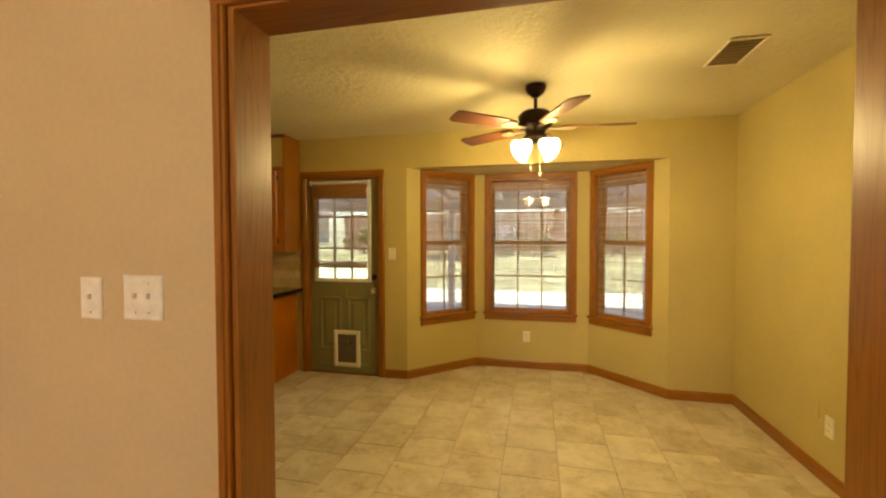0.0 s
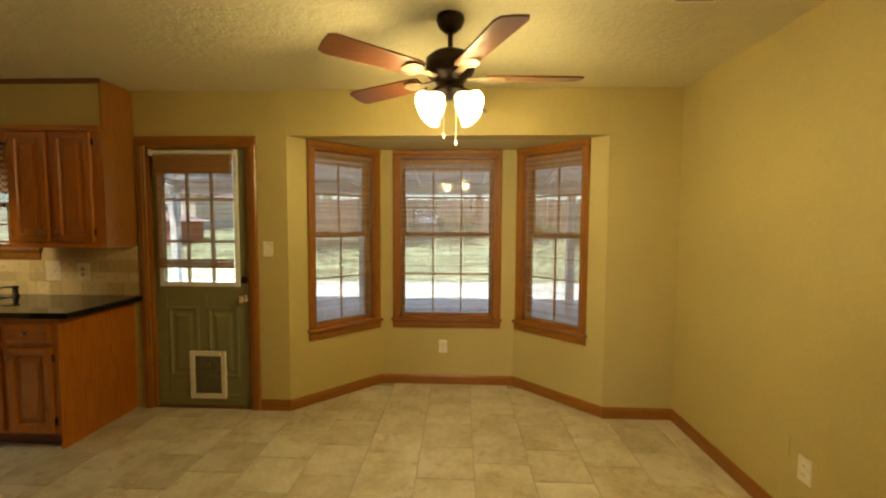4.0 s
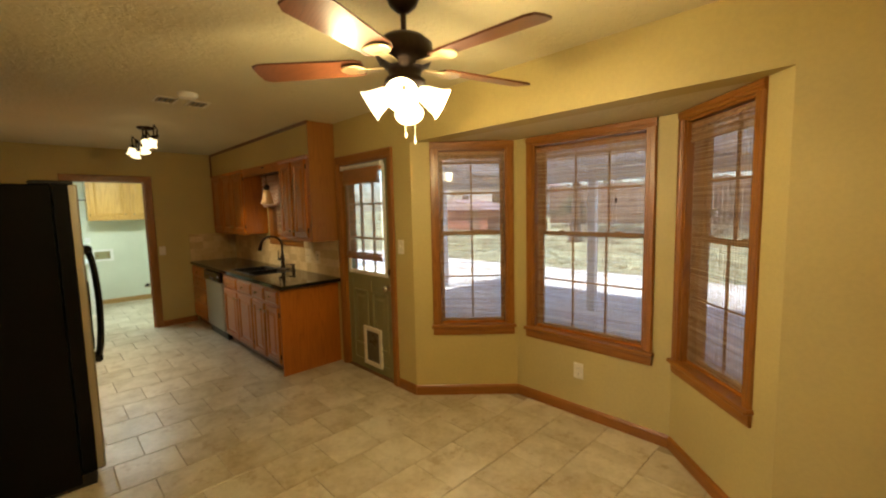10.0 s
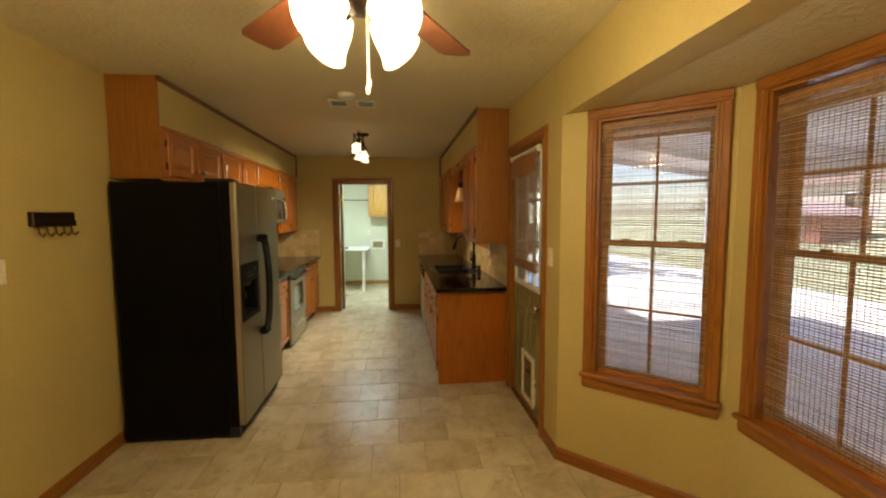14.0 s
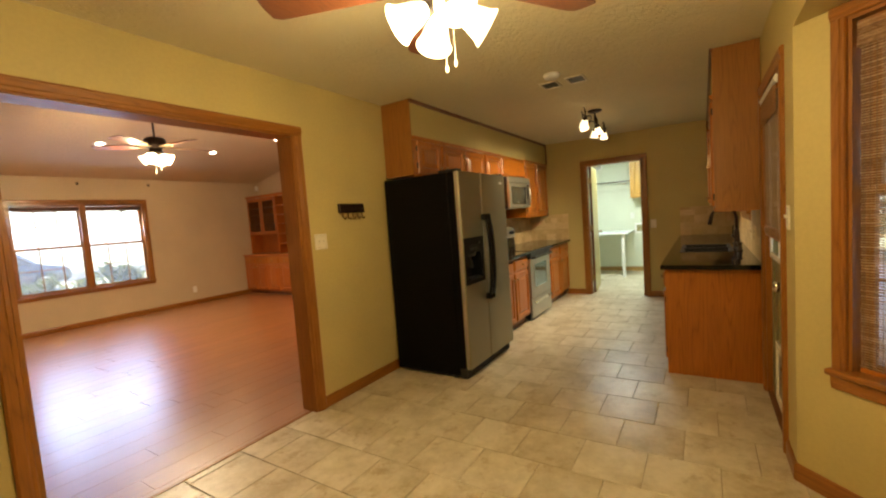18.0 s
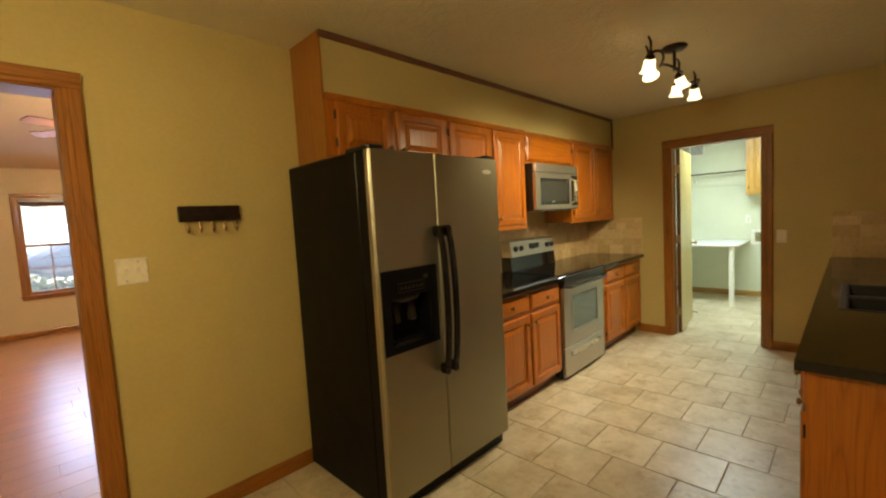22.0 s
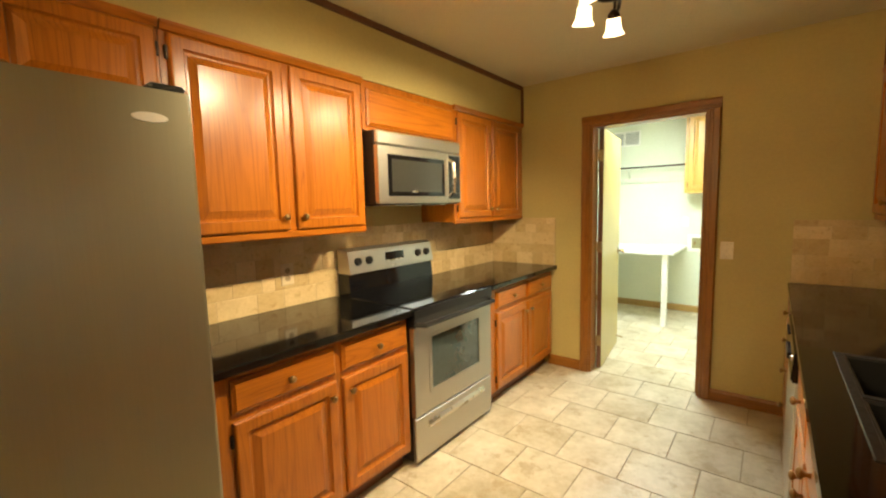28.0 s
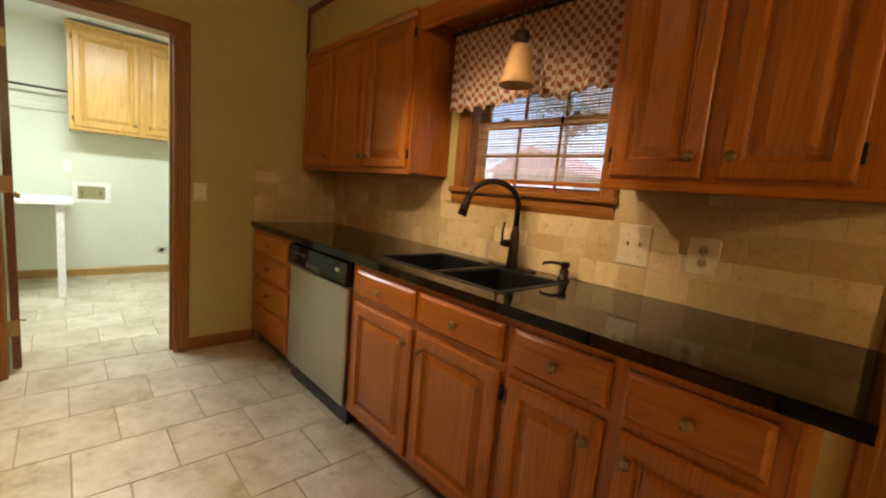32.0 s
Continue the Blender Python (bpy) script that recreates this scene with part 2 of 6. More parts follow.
def glow(name, c, power, base=(0.9, 0.85, 0.7)):
    m, t, b = shader(name, 0.35)
    b.inputs["Base Color"].default_value = (*base, 1)
    b.inputs["Emission Color"].default_value = (*c, 1)
    v = place(t)
    f = ramp(t, noise_tex(t, v, 9, 2), [(0.3, (power * 0.85,) * 3), (0.7, (power * 1.1,) * 3)])
    t.links.new(f, b.inputs["Emission Strength"])
    return m


def islands(name, stops, rough=0.6, through_light=0.0, fine=60.0):
    """Many small joined pieces, each with its own tone."""
    m, t, b = shader(name, rough)
    geo = node(t, "ShaderNodeNewGeometry")
    col = ramp(t, geo.outputs["Random Per Island"], stops)
    col = mix(t, 0.3, col, ramp(t, noise_tex(t, place(t), fine, 3), [(0.3, tone(stops[0][1], 0.7)), (0.7, tone(stops[-1][1], 1.2))]))
    t.links.new(col, b.inputs["Base Color"])
    if through_light:
        tl = t.nodes.new("ShaderNodeBsdfTranslucent")
        t.links.new(col, tl.inputs[0])
        mx = t.nodes.new("ShaderNodeMixShader")
        mx.inputs[0].default_value = through_light
        t.links.new(b.outputs[0], mx.inputs[1])
        t.links.new(tl.outputs[0], mx.inputs[2])
        t.links.new(mx.outputs[0], t.nodes["Material Output"].inputs[0])
    return m


def checks(name):
    """Cream cloth printed with staggered rust dots in two tones."""
    m, t, b = shader(name, 0.9)
    uv = node(t, "ShaderNodeTexCoord")
    sep = node(t, "ShaderNodeSeparateXYZ")
    t.links.new(uv.outputs["UV"], sep.inputs[0])
    waves = []
    for k in range(2):
        mul = node(t, "ShaderNodeMath")
        mul.operation, mul.inputs[1].default_value = "MULTIPLY", 38 * math.pi
        sn = node(t, "ShaderNodeMath")
        sn.operation = "SINE"
        t.links.new(sep.outputs[k], mul.inputs[0])
        t.links.new(mul.outputs[0], sn.inputs[0])
        waves.append(sn.outputs[0])
    both = node(t, "ShaderNodeMath")
    both.operation = "MULTIPLY"
    t.links.new(waves[0], both.inputs[0])
    t.links.new(waves[1], both.inputs[1])
    dots = ramp(t, both.outputs[0], [(0.02, (0, 0, 0)), (0.09, (1, 1, 1))])
    soft = noise_tex(t, place(t), 35, 3)
    rust = ramp(t, soft, [(0.35, (0.25, 0.075, 0.030)), (0.65, (0.40, 0.145, 0.065))])
    cream = ramp(t, soft, [(0.3, (0.54, 0.42, 0.32)), (0.7, (0.70, 0.58, 0.46))])
    col = mix(t, dots, cream, rust)
    t.links.new(col, b.inputs["Base Color"])
    bump(t, b, noise_tex(t, place(t), 400, 2), 0.2, 0.0006)
    return m


M_KWALL = paint("kitchen_paint", (0.485, 0.385, 0.142))
M_LWALL = paint("living_paint", (0.55, 0.435, 0.275))
M_UWALL = paint("laundry_paint", (0.63, 0.65, 0.51))
M_CEIL = knockdown("ceiling_texture", (0.66, 0.585, 0.37))
M_LCEIL = knockdown("living_ceiling", (0.56, 0.42, 0.26))
M_UCEIL = knockdown("laundry_ceiling", (0.8, 0.8, 0.74))
OL, OD = (0.44, 0.136, 0.008), (0.205, 0.050, 0.003)
M_OAKV, M_OAKH = oak("oak_upright", OL, OD, "z"), oak("oak_level", OL, OD, "x")
TL, TD = (0.30, 0.110, 0.011), (0.155, 0.049, 0.005)
BL, BD = (0.42, 0.110, 0.012), (0.22, 0.048, 0.005)
M_BUILTV, M_BUILTH = oak("cherry_oak_upright", BL, BD, "z"), oak("cherry_oak_level", BL, BD, "x")
# yellower copy of the oak, the end panels' lit tone put into it
M_OAKLIT = oak("oak_lit_end", (0.33, 0.130, 0.017), (0.20, 0.070, 0.008), "z", 0.4)
M_TRIMV, M_TRIMH = oak("trim_upright", TL, TD, "z", 0.42), oak("trim_level", TL, TD, "x", 0.42)
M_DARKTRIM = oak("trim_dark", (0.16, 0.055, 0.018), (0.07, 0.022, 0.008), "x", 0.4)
M_HONEYB = oak("honey_oak_level", (0.40, 0.24, 0.075), (0.26, 0.135, 0.035), "x", 0.4)
M_HONEYV = oak("honey_oak", (0.62, 0.36, 0.09), (0.36, 0.17, 0.035), "z", 0.35)
M_TILE = tile_stone("floor_tile", [(0.34, (0.36, 0.285, 0.16)), (0.47, (0.54, 0.465, 0.32)), (0.60, (0.71, 0.64, 0.50))], 0.33, 4.5)
M_GROUT = plain("grout", (0.40, 0.325, 0.215), 0.9)
M_SPLASH = tile_stone("splash_tile", [(0.34, (0.43, 0.29, 0.12)), (0.5, (0.60, 0.435, 0.205)), (0.64, (0.76, 0.595, 0.325))], 0.40, 12.0, 0.2, 0.75)
M_SGROUT = plain("splash_grout", (0.56, 0.43, 0.245), 0.9)
M_PLANK = oak("laminate_plank", (0.34, 0.126, 0.032), (0.20, 0.066, 0.015), "x", 0.30, 1.6, 0.22)
M_PLANK.node_tree.nodes["Principled BSDF"].inputs["Coat Weight"].default_value = 0.7
M_PLANK.node_tree.nodes["Principled BSDF"].inputs["Coat Roughness"].default_value = 0.32
M_GRANITE = granite("black_granite")
M_STEEL = brushed("stainless", (0.355, 0.335, 0.235), 0.44, "z")
M_FARWALL = paint("far_siding", (0.55, 0.48, 0.42))
M_STEELH = brushed("stainless_level", (0.50, 0.475, 0.42), 0.36, "x")
M_BLACK = plain("black_plastic", (0.012, 0.012, 0.012), 0.35)
M_FRIDGE_SIDE = plain("black_enamel", (0.0025, 0.0025, 0.0025), 0.36, 0, 0.1, 40)
M_FRIDGE_SIDE.node_tree.nodes["Principled BSDF"].inputs["Specular IOR Level"].default_value = 0.12
M_BLACKGLASS = plain("black_glass", (0.006, 0.006, 0.007), 0.06)
M_BLACKGLASS.node_tree.nodes["Principled BSDF"].inputs["Specular IOR Level"].default_value = 0.35
M_RECESS = plain("matt_black", (0.004, 0.004, 0.004), 0.45)
M_RECESS.node_tree.nodes["Principled BSDF"].inputs["Specular IOR Level"].default_value = 0.12
M_BRONZE = plain("oiled_bronze", (0.035, 0.022, 0.015), 0.34, 0.8, 0.25, 40)
M_BRASS = plain("antique_brass", (0.30, 0.20, 0.09), 0.32, 1.0, 0.2, 60)
M_BRIGHT = plain("chrome", (0.80, 0.78, 0.72), 0.5, 0.7, 0.04)
M_NICKEL = plain("nickel", (0.68, 0.63, 0.54), 0.26, 1.0)
M_WHITE = plain("white_plastic", (0.78, 0.76, 0.70), 0.4)
M_IVORY = plain("ivory_plastic", (0.72, 0.66, 0.52), 0.45)
M_SOCKET = plain("brown_socket", (0.36, 0.27, 0.16), 0.45)
M_STONEPLATE = plain("stone_plate", (0.68, 0.56, 0.36), 0.45)
M_PADDLE = plain("grey_plastic", (0.022, 0.021, 0.018), 0.32)
M_SINK = plain("black_composite", (0.006, 0.006, 0.006), 0.38, 0, 0.3, 300)
M_SINK.node_tree.nodes["Principled BSDF"].inputs["Specular IOR Level"].default_value = 0.25
M_DOOR = paint("olive_door", (0.21, 0.197, 0.09), 0.4, 60, 0.1)
M_LDOOR = oak("veneer_door", (0.46, 0.36, 0.12), (0.40, 0.305, 0.095), "z", 0.4)
M_BAMBOO = islands("bamboo", [(0, (0.24, 0.115, 0.042)), (0.4, (0.46, 0.255, 0.105)), (1, (0.70, 0.48, 0.26))], 0.6, 0.4)
M_BAMBOOV = oak("bamboo_valance", (0.40, 0.20, 0.075), (0.20, 0.09, 0.03), "x", 0.55)
M_CORD = plain("cord", (0.24, 0.16, 0.085), 0.8)
M_GLASS = glass("window_glass")
M_SCREEN = veil("insect_screen", (0.75, 0.77, 0.82), 0.15)
M_CABGLASS = glass("cabinet_glass", (0.75, 0.72, 0.65))
M_CLOTH = checks("valance_cloth")
M_SHADE = glow("fan_shade_glass", (1.0, 0.80, 0.45), 1.6)
M_TSHADE = glow("track_shade_glass", (1.0, 0.78, 0.42), 0.8)
M_CAN = glow("recessed_lamp", (1.0, 0.82, 0.55), 6.0)
M_TUBE = glow("fluorescent_lens", (1.0, 0.97, 0.86), 3.0)
M_PENDANT = plain("amber_glass", (0.50, 0.30, 0.12), 0.3)
M_BLADE = oak("fan_blade_wood", (0.13, 0.045, 0.018), (0.06, 0.02, 0.009), "x", 0.35)
M_PALE = plain("blade_iron_gilt", (0.55, 0.42, 0.22), 0.35, 0.9)
M_CONCRETE = plain("concrete", (0.74, 0.72, 0.69), 0.85, 0, 0.15, 4)
M_LAWN = plain("lawn_soil", (0.32, 0.33, 0.20), 0.95, 0, 0.5, 1.2)
M_ASPHALT = plain("asphalt", (0.06, 0.06, 0.06), 0.9, 0, 0.3, 60)
M_GRASS = islands("grass", [(0, (0.13, 0.17, 0.08)), (0.5, (0.30, 0.34, 0.19)), (1, (0.52, 0.55, 0.36))], 0.7, 0.2)
M_LEAF = islands("leaves", [(0, (0.05, 0.07, 0.025)), (0.6, (0.11, 0.13, 0.05)), (1, (0.24, 0.26, 0.12))], 0.6, 0.45)
M_BARK = plain("bark", (0.10, 0.07, 0.05), 0.95, 0, 0.5, 14)
M_FENCE = oak("weathered_fence", (0.17, 0.105, 0.075), (0.08, 0.05, 0.036), "z", 0.85)
M_PORCH = paint("porch_paint", (0.80, 0.77, 0.77), 0.6)
M_BRICK = plain("red_brick", (0.28, 0.10, 0.065), 0.85, 0, 0.35, 9)
M_ROOF = plain("roof_shingle", (0.33, 0.24, 0.24), 0.9, 0, 0.3, 20)
M_CAR = plain("car_paint", (0.10, 0.09, 0.12), 0.2, 0.3, 0.05, 3, 0.8)
M_RUBBER = plain("rubber", (0.015, 0.015, 0.015), 0.8)
M_TABLE = plain("white_laminate", (0.74, 0.78, 0.80), 0.35, 0, 0.06, 60)
M_SMOKED = plain("oven_glass", (0.035, 0.05, 0.045), 0.07, coat=0.6)


# ---- building blocks
def part(name, bm, material, parent=None, label=""):
    me = bpy.data.meshes.new(name)
    bm.to_mesh(me)
    bm.free()
    me.materials.append(material)
    ob = new(name, me)
    if parent is not None:
        ob.parent = parent
    if label:
        tagged(ob, label)
    return ob


def thing(name, m, label, category, group="", kind=""):
    ob = new(name)
    ob.empty_display_size = 0.1
    ob.matrix_world = m
    return tagged(ob, label, category, group, kind)


def add_box(bm, x0, y0, z0, x1, y1, z1, bevel=0.0):
    xs, ys, zs = sorted((x0, x1)), sorted((y0, y1)), sorted((z0, z1))
    if bevel <= 0:
        v = [bm.verts.new((x, y, z)) for z in zs for y in ys for x in xs]
        for f in ((0, 2, 3, 1), (4, 5, 7, 6), (0, 1, 5, 4), (2, 6, 7, 3), (0, 4, 6, 2), (1, 3, 7, 5)):
            bm.faces.new([v[k] for k in f])
        return bm
    b = min(bevel, 0.45 * min(xs[1] - xs[0], ys[1] - ys[0], zs[1] - zs[0]))
    lo, hi = Vector((xs[0], ys[0], zs[0])), Vector((xs[1], ys[1], zs[1]))
    vs = {}
    for c in range(8):
        for k in range(3):
            p = [0, 0, 0]
            for a in range(3):
                far = c >> a & 1
                p[a] = (hi[a] if far else lo[a]) + (0 if a == k else (-b if far else b))
            vs[c, k] = bm.verts.new(p)
    for a in range(3):
        u, w = (a + 1) % 3, (a + 2) % 3
        for far in (0, 1):
            base = far << a
            ring = [base, base | 1 << u, base | 1 << u | 1 << w, base | 1 << w]
            bm.faces.new([vs[c, a] for c in (ring if far else ring[::-1])])
        for cu in (0, 1):
            for cw in (0, 1):
                c0 = cu << u | cw << w
                c1 = c0 | 1 << a
                q = [vs[c0, u], vs[c1, u], vs[c1, w], vs[c0, w]]
                bm.faces.new(q if cu == cw else q[::-1])
    for c in range(8):
        q = [vs[c, 0], vs[c, 1], vs[c, 2]]
        bm.faces.new(q if bin(c).count("1") % 2 else q[::-1])
    return bm


def box(x0, y0, z0, x1, y1, z1, bevel=0.0):
    return add_box(bmesh.new(), x0, y0, z0, x1, y1, z1, bevel)


def boxes(*items, bevel=0.0):
    bm = bmesh.new()
    for b in items:
        add_box(bm, *b, bevel=bevel)
    return bm


def smooth(ob):
    for p in ob.data.polygons:
        p.use_smooth = True
    return ob


def add_lathe(bm, profile, at=(0, 0, 0), segs=20, m=None):
    """Rings of (radius, height) turned about z."""
    rings = []
    for r, z in profile:
        ring = []
        for k in range(segs):
            a = 2 * math.pi * k / segs
            p = Vector((r * math.cos(a), r * math.sin(a), z))
            p = (m @ p) if m else p
            ring.append(bm.verts.new(p + Vector(at)))
        rings.append(ring)
    for a, b in zip(rings, rings[1:]):
        for k in range(segs):
            bm.faces.new((a[k], a[(k + 1) % segs], b[(k + 1) % segs], b[k]))
    for ring, flip in ((rings[0], True), (rings[-1], False)):
        if (ring[0].co - ring[segs // 2].co).length > 1e-4:
            bm.faces.new(ring[::-1] if flip else ring)
    return bm


def lathe(profile, at=(0, 0, 0), segs=20, m=None):
    return add_lathe(bmesh.new(), profile, at, segs, m)


def add_tube(bm, points, r, segs=10):
    """A round bar along points; r is a number or one number a point."""
    pts = [Vector(p) for p in points]
    rs = r if isinstance(r, (list, tuple)) else [r] * len(pts)
    rings, last = [], None
    for k, p in enumerate(pts):
        d = (pts[min(k + 1, len(pts) - 1)] - pts[max(k - 1, 0)]).normalized()
        side = last if last is not None else d.orthogonal().normalized()
        side = (side - d * side.dot(d)).normalized()
        last, up = side, d.cross(side)
        rings.append([bm.verts.new(p + rs[k] * (math.cos(2 * math.pi * j / segs) * side + math.sin(2 * math.pi * j / segs) * up)) for j in range(segs)])
    for a, b in zip(rings, rings[1:]):
        for j in range(segs):
            bm.faces.new((a[j], a[(j + 1) % segs], b[(j + 1) % segs], b[j]))
    bm.faces.new(rings[0][::-1])
    bm.faces.new(rings[-1])
    return bm


def tube(points, r, segs=10):
    return add_tube(bmesh.new(), points, r, segs)


def stepped(x0, z0, x1, z1, steps):
    """A panel in the x-z plane facing -y: nested rectangles of (inset, y)."""
    bm = bmesh.new()
    rings = []
    for inset, y in steps:
        rings.append([bm.verts.new(p) for p in ((x0 + inset, y, z0 + inset), (x1 - inset, y, z0 + inset), (x1 - inset, y, z1 - inset), (x0 + inset, y, z1 - inset))])
    for a, b in zip(rings, rings[1:]):
        for k in range(4):
            bm.faces.new((a[k], a[(k + 1) % 4], b[(k + 1) % 4], b[k]))
    bm.faces.new(rings[-1])
    bm.faces.new(rings[0][::-1])
    return bm


def prism(outline, axis, a, b, bm=None):
    """A flat outline of (u, v) pushed along an axis from a to b. For axis x: u is y, v is z; y: x, z; z: x, y."""
    bm = bm or bmesh.new()
    put = {"x": lambda u, v, w: (w, u, v), "y": lambda u, v, w: (u, w, v), "z": lambda u, v, w: (u, v, w)}[axis]
    lo, hi = [bm.verts.new(put(u, v, a)) for u, v in outline], [bm.verts.new(put(u, v, b)) for u, v in outline]
    n = len(outline)
    for k in range(n):
        bm.faces.new((lo[k], lo[(k + 1) % n], hi[(k + 1) % n], hi[k]))
    bm.faces.new(lo[::-1])
    bm.faces.new(hi)
    bmesh.ops.recalc_face_normals(bm, faces=bm.faces)
    return bm


def structure(name, bm, material, label, category, m=None):
    ob = part(name, bm, material)
    if m is not None:
        ob.matrix_world = m
    return tagged(ob, label, category, kind="structure")


def holed(length, height, thick, holes, z0=0.0):
    """A wall along x from 0, its inner face at y = 0, with holes of (x0, x1, z0, z1) through it."""
    bm = bmesh.new()
    xs = sorted({0.0, length, *(h[0] for h in holes), *(h[1] for h in holes)})
    for a, b in zip(xs, xs[1:]):
        z = z0
        for h in sorted((h for h in holes if h[0] < (a + b) / 2 < h[1]), key=lambda h: h[2]):
            if h[2] > z + 1e-4:
                add_box(bm, a, 0, z, b, thick, h[2])
            z = h[3]
        if z < height - 1e-4:
            add_box(bm, a, 0, z, b, thick, height)
    return bm


# ---- structure
KW = E - W
north = structure("wall_north", holed(BAY[0][0] - W, H, 0.15, [(-3.47 - W, -2.66 - W, 1.21, 2.03), (-1.735 - W, -0.945 - W, 0, 2.035)]), M_KWALL, "olive-tan painted north wall with window and door", "wall", pose(W, N, 0))
north_east = structure("wall_north_east", holed(E + 0.12 - BAY[3][0], H, 0.15, []), M_KWALL, "olive-tan painted wall beside the bay", "wall", pose(BAY[3][0], N, 0))
structure("bay_header", box(BAY[0][0], N, BAYH, BAY[3][0], N + 0.15, H), M_KWALL, "olive-tan painted header over the bay", "wall")
structure("bay_ceiling", prism([(BAY[0][0] - 0.2, N + 0.15), (BAY[0][0], N + 0.004), (BAY[3][0], N + 0.004), (BAY[3][0] + 0.2, N + 0.15), (1.3, 5.5), (-0.2, 5.5)], "z", BAYH + 0.003, BAYH + 0.1), M_CEIL, "textured plaster ceiling of the bay", "ceiling")
SIDE = math.hypot(BAY[1][0] - BAY[0][0], BAY[1][1] - BAY[0][1])
WZ0, WZ1 = 0.605, 2.050
structure("wall_bay_west", holed(SIDE, BAYH, 0.15, [(0.210, 0.775, WZ0, WZ1)]), M_KWALL, "olive-tan painted slanting bay wall", "wall", pose(*BAY[0], 0, 0, 0, 45))
structure("wall_bay_north", holed(1.18, BAYH, 0.15, [(0.152, 1.009, WZ0, WZ1)]), M_KWALL, "olive-tan painted middle bay wall", "wall", pose(*BAY[1], 0))
structure("wall_bay_east", holed(SIDE, BAYH, 0.15, [(0.081, 0.646, WZ0, WZ1)]), M_KWALL, "olive-tan painted slanting bay wall", "wall", pose(*BAY[2], 0, 0, 0, -45))
OP0, OP1, OPH = -0.19, 1.335, 2.04
south = structure("wall_south", holed(KW, H, 0.06, [(E - OP1, E - OP0, 0, OPH)]), M_KWALL, "olive-tan painted south wall with a wide opening", "wall", pose(E, S, 0, 0, 0, 180))
west = structure("wall_west", holed(N - S + 0.15, H, 0.06, [(2.715 - S, 3.515 - S, 0, 2.03)]), M_KWALL, "olive-tan painted end wall with the laundry doorway", "wall", pose(W, S, 0, 0, 0, 90))
structure("wall_east", box(E, S - 0.06, 0, E + 0.12, N, H), M_KWALL, "olive-tan painted blank east wall", "wall")
structure("ceiling", box(W - 0.06, S - 0.06, H, E + 0.12, N + 0.15, H + 0.1), M_CEIL, "warm white knockdown-textured kitchen ceiling", "ceiling")
# living room shell: sloping ceiling with the ridge over the fan
RIDGE, RZ, LZS, LZN = -1.3, 3.19, 2.50, 2.58
LWX, LWH = 0.94, 0.905
structure("living_wall_north", holed(LE - LW + 0.12, LZN, 0.09, [(OP0 - LW + 0.0, OP1 - LW, 0, OPH)]), M_LWALL, "pinkish-tan painted living room wall", "wall", pose(LW, LN, 0))
structure("living_wall_south", holed(LE - LW, LZS, 0.15, [(LE + LWX - LWH, LE + LWX + LWH, 0.62, 2.07)]), M_LWALL, "pinkish-tan painted living room wall with double window", "wall", pose(LE, LS, 0, 0, 0, 180))
gable = [(LS - 0.15, 0), (LN, 0), (LN, LZN), (RIDGE, RZ), (LS - 0.15, LZS - 0.03)]
structure("living_wall_west", prism(gable, "x", LW - 0.12, LW), M_LWALL, "pinkish-tan gable wall behind the built-in", "wall")
structure("living_wall_east", prism(gable, "x", LE, LE + 0.12), M_LWALL, "pinkish-tan gable wall", "wall")
structure("living_ceiling_south", prism([(LS - 0.2, LZS - 0.04), (RIDGE, RZ), (RIDGE, RZ + 0.1), (LS - 0.2, LZS + 0.06)], "x", LW - 0.12, LE + 0.12), M_LCEIL, "sloping textured living room ceiling", "ceiling")
structure("living_ceiling_north", prism([(RIDGE, RZ), (LN + 0.06, LZN), (LN + 0.06, LZN + 0.1), (RIDGE, RZ + 0.1)], "x", LW - 0.12, LE + 0.12), M_LCEIL, "sloping textured living room ceiling", "ceiling")
# laundry shell
structure("laundry_wall_east", holed(UN - US, UH, 0.06, [(UN - 3.515, UN - 2.715, 0, 2.03)]), M_UWALL, "pale green laundry wall with the doorway", "wall", pose(W - 0.12, UN, 0, 0, 0, -90))
structure("laundry_wall_west", box(UW - 0.12, US - 0.1, 0, UW, UN + 0.1, UH), M_UWALL, "pale green laundry wall", "wall")
structure("laundry_wall_south", box(UW, US - 0.12, 0, W - 0.06, US, UH), M_UWALL, "pale green laundry wall", "wall")
structure("laundry_wall_north", box(UW, UN, 0, W - 0.06, UN + 0.12, UH), M_UWALL, "pale green laundry wall", "wall")
structure("laundry_ceiling", box(UW - 0.12, US - 0.12, UH, W - 0.06, UN + 0.12, UH + 0.1), M_UCEIL, "white laundry ceiling", "ceiling")
# unseen outside skin of the house, added so daylight enters by the openings alone
structure("roof", boxes((-8.6, 4.78, 2.66, -0.9, 5.6, 2.8), (2.0, 4.78, 2.66, 4.0, 5.6, 2.8), (-0.9, 5.65, 2.66, 2.0, 5.9, 2.8)), M_ROOF, "unseen shingled eaves added to block stray daylight", "roof")
floor = structure("floor", boxes((W - 0.12, S - 0.06, -0.12, E + 0.12, 5.6, -0.006), (UW - 0.12, US - 0.12, -0.12, W - 0.12, UN + 0.12, -0.006)), M_GROUT, "tiled kitchen floor with tan grout joints", "floor")
living_floor = structure("living_floor", box(LW - 0.12, LS - 0.15, -0.12, LE + 0.12, S - 0.06, -0.008), M_DARKTRIM, "reddish laminate plank floor", "floor")


# ---- trim
CASE = [(0, 0), (0, -0.010), (0.006, -0.016), (0.020, -0.016), (0.026, -0.021), (0.060, -0.021), (0.070, -0.012), (0.070, 0)]


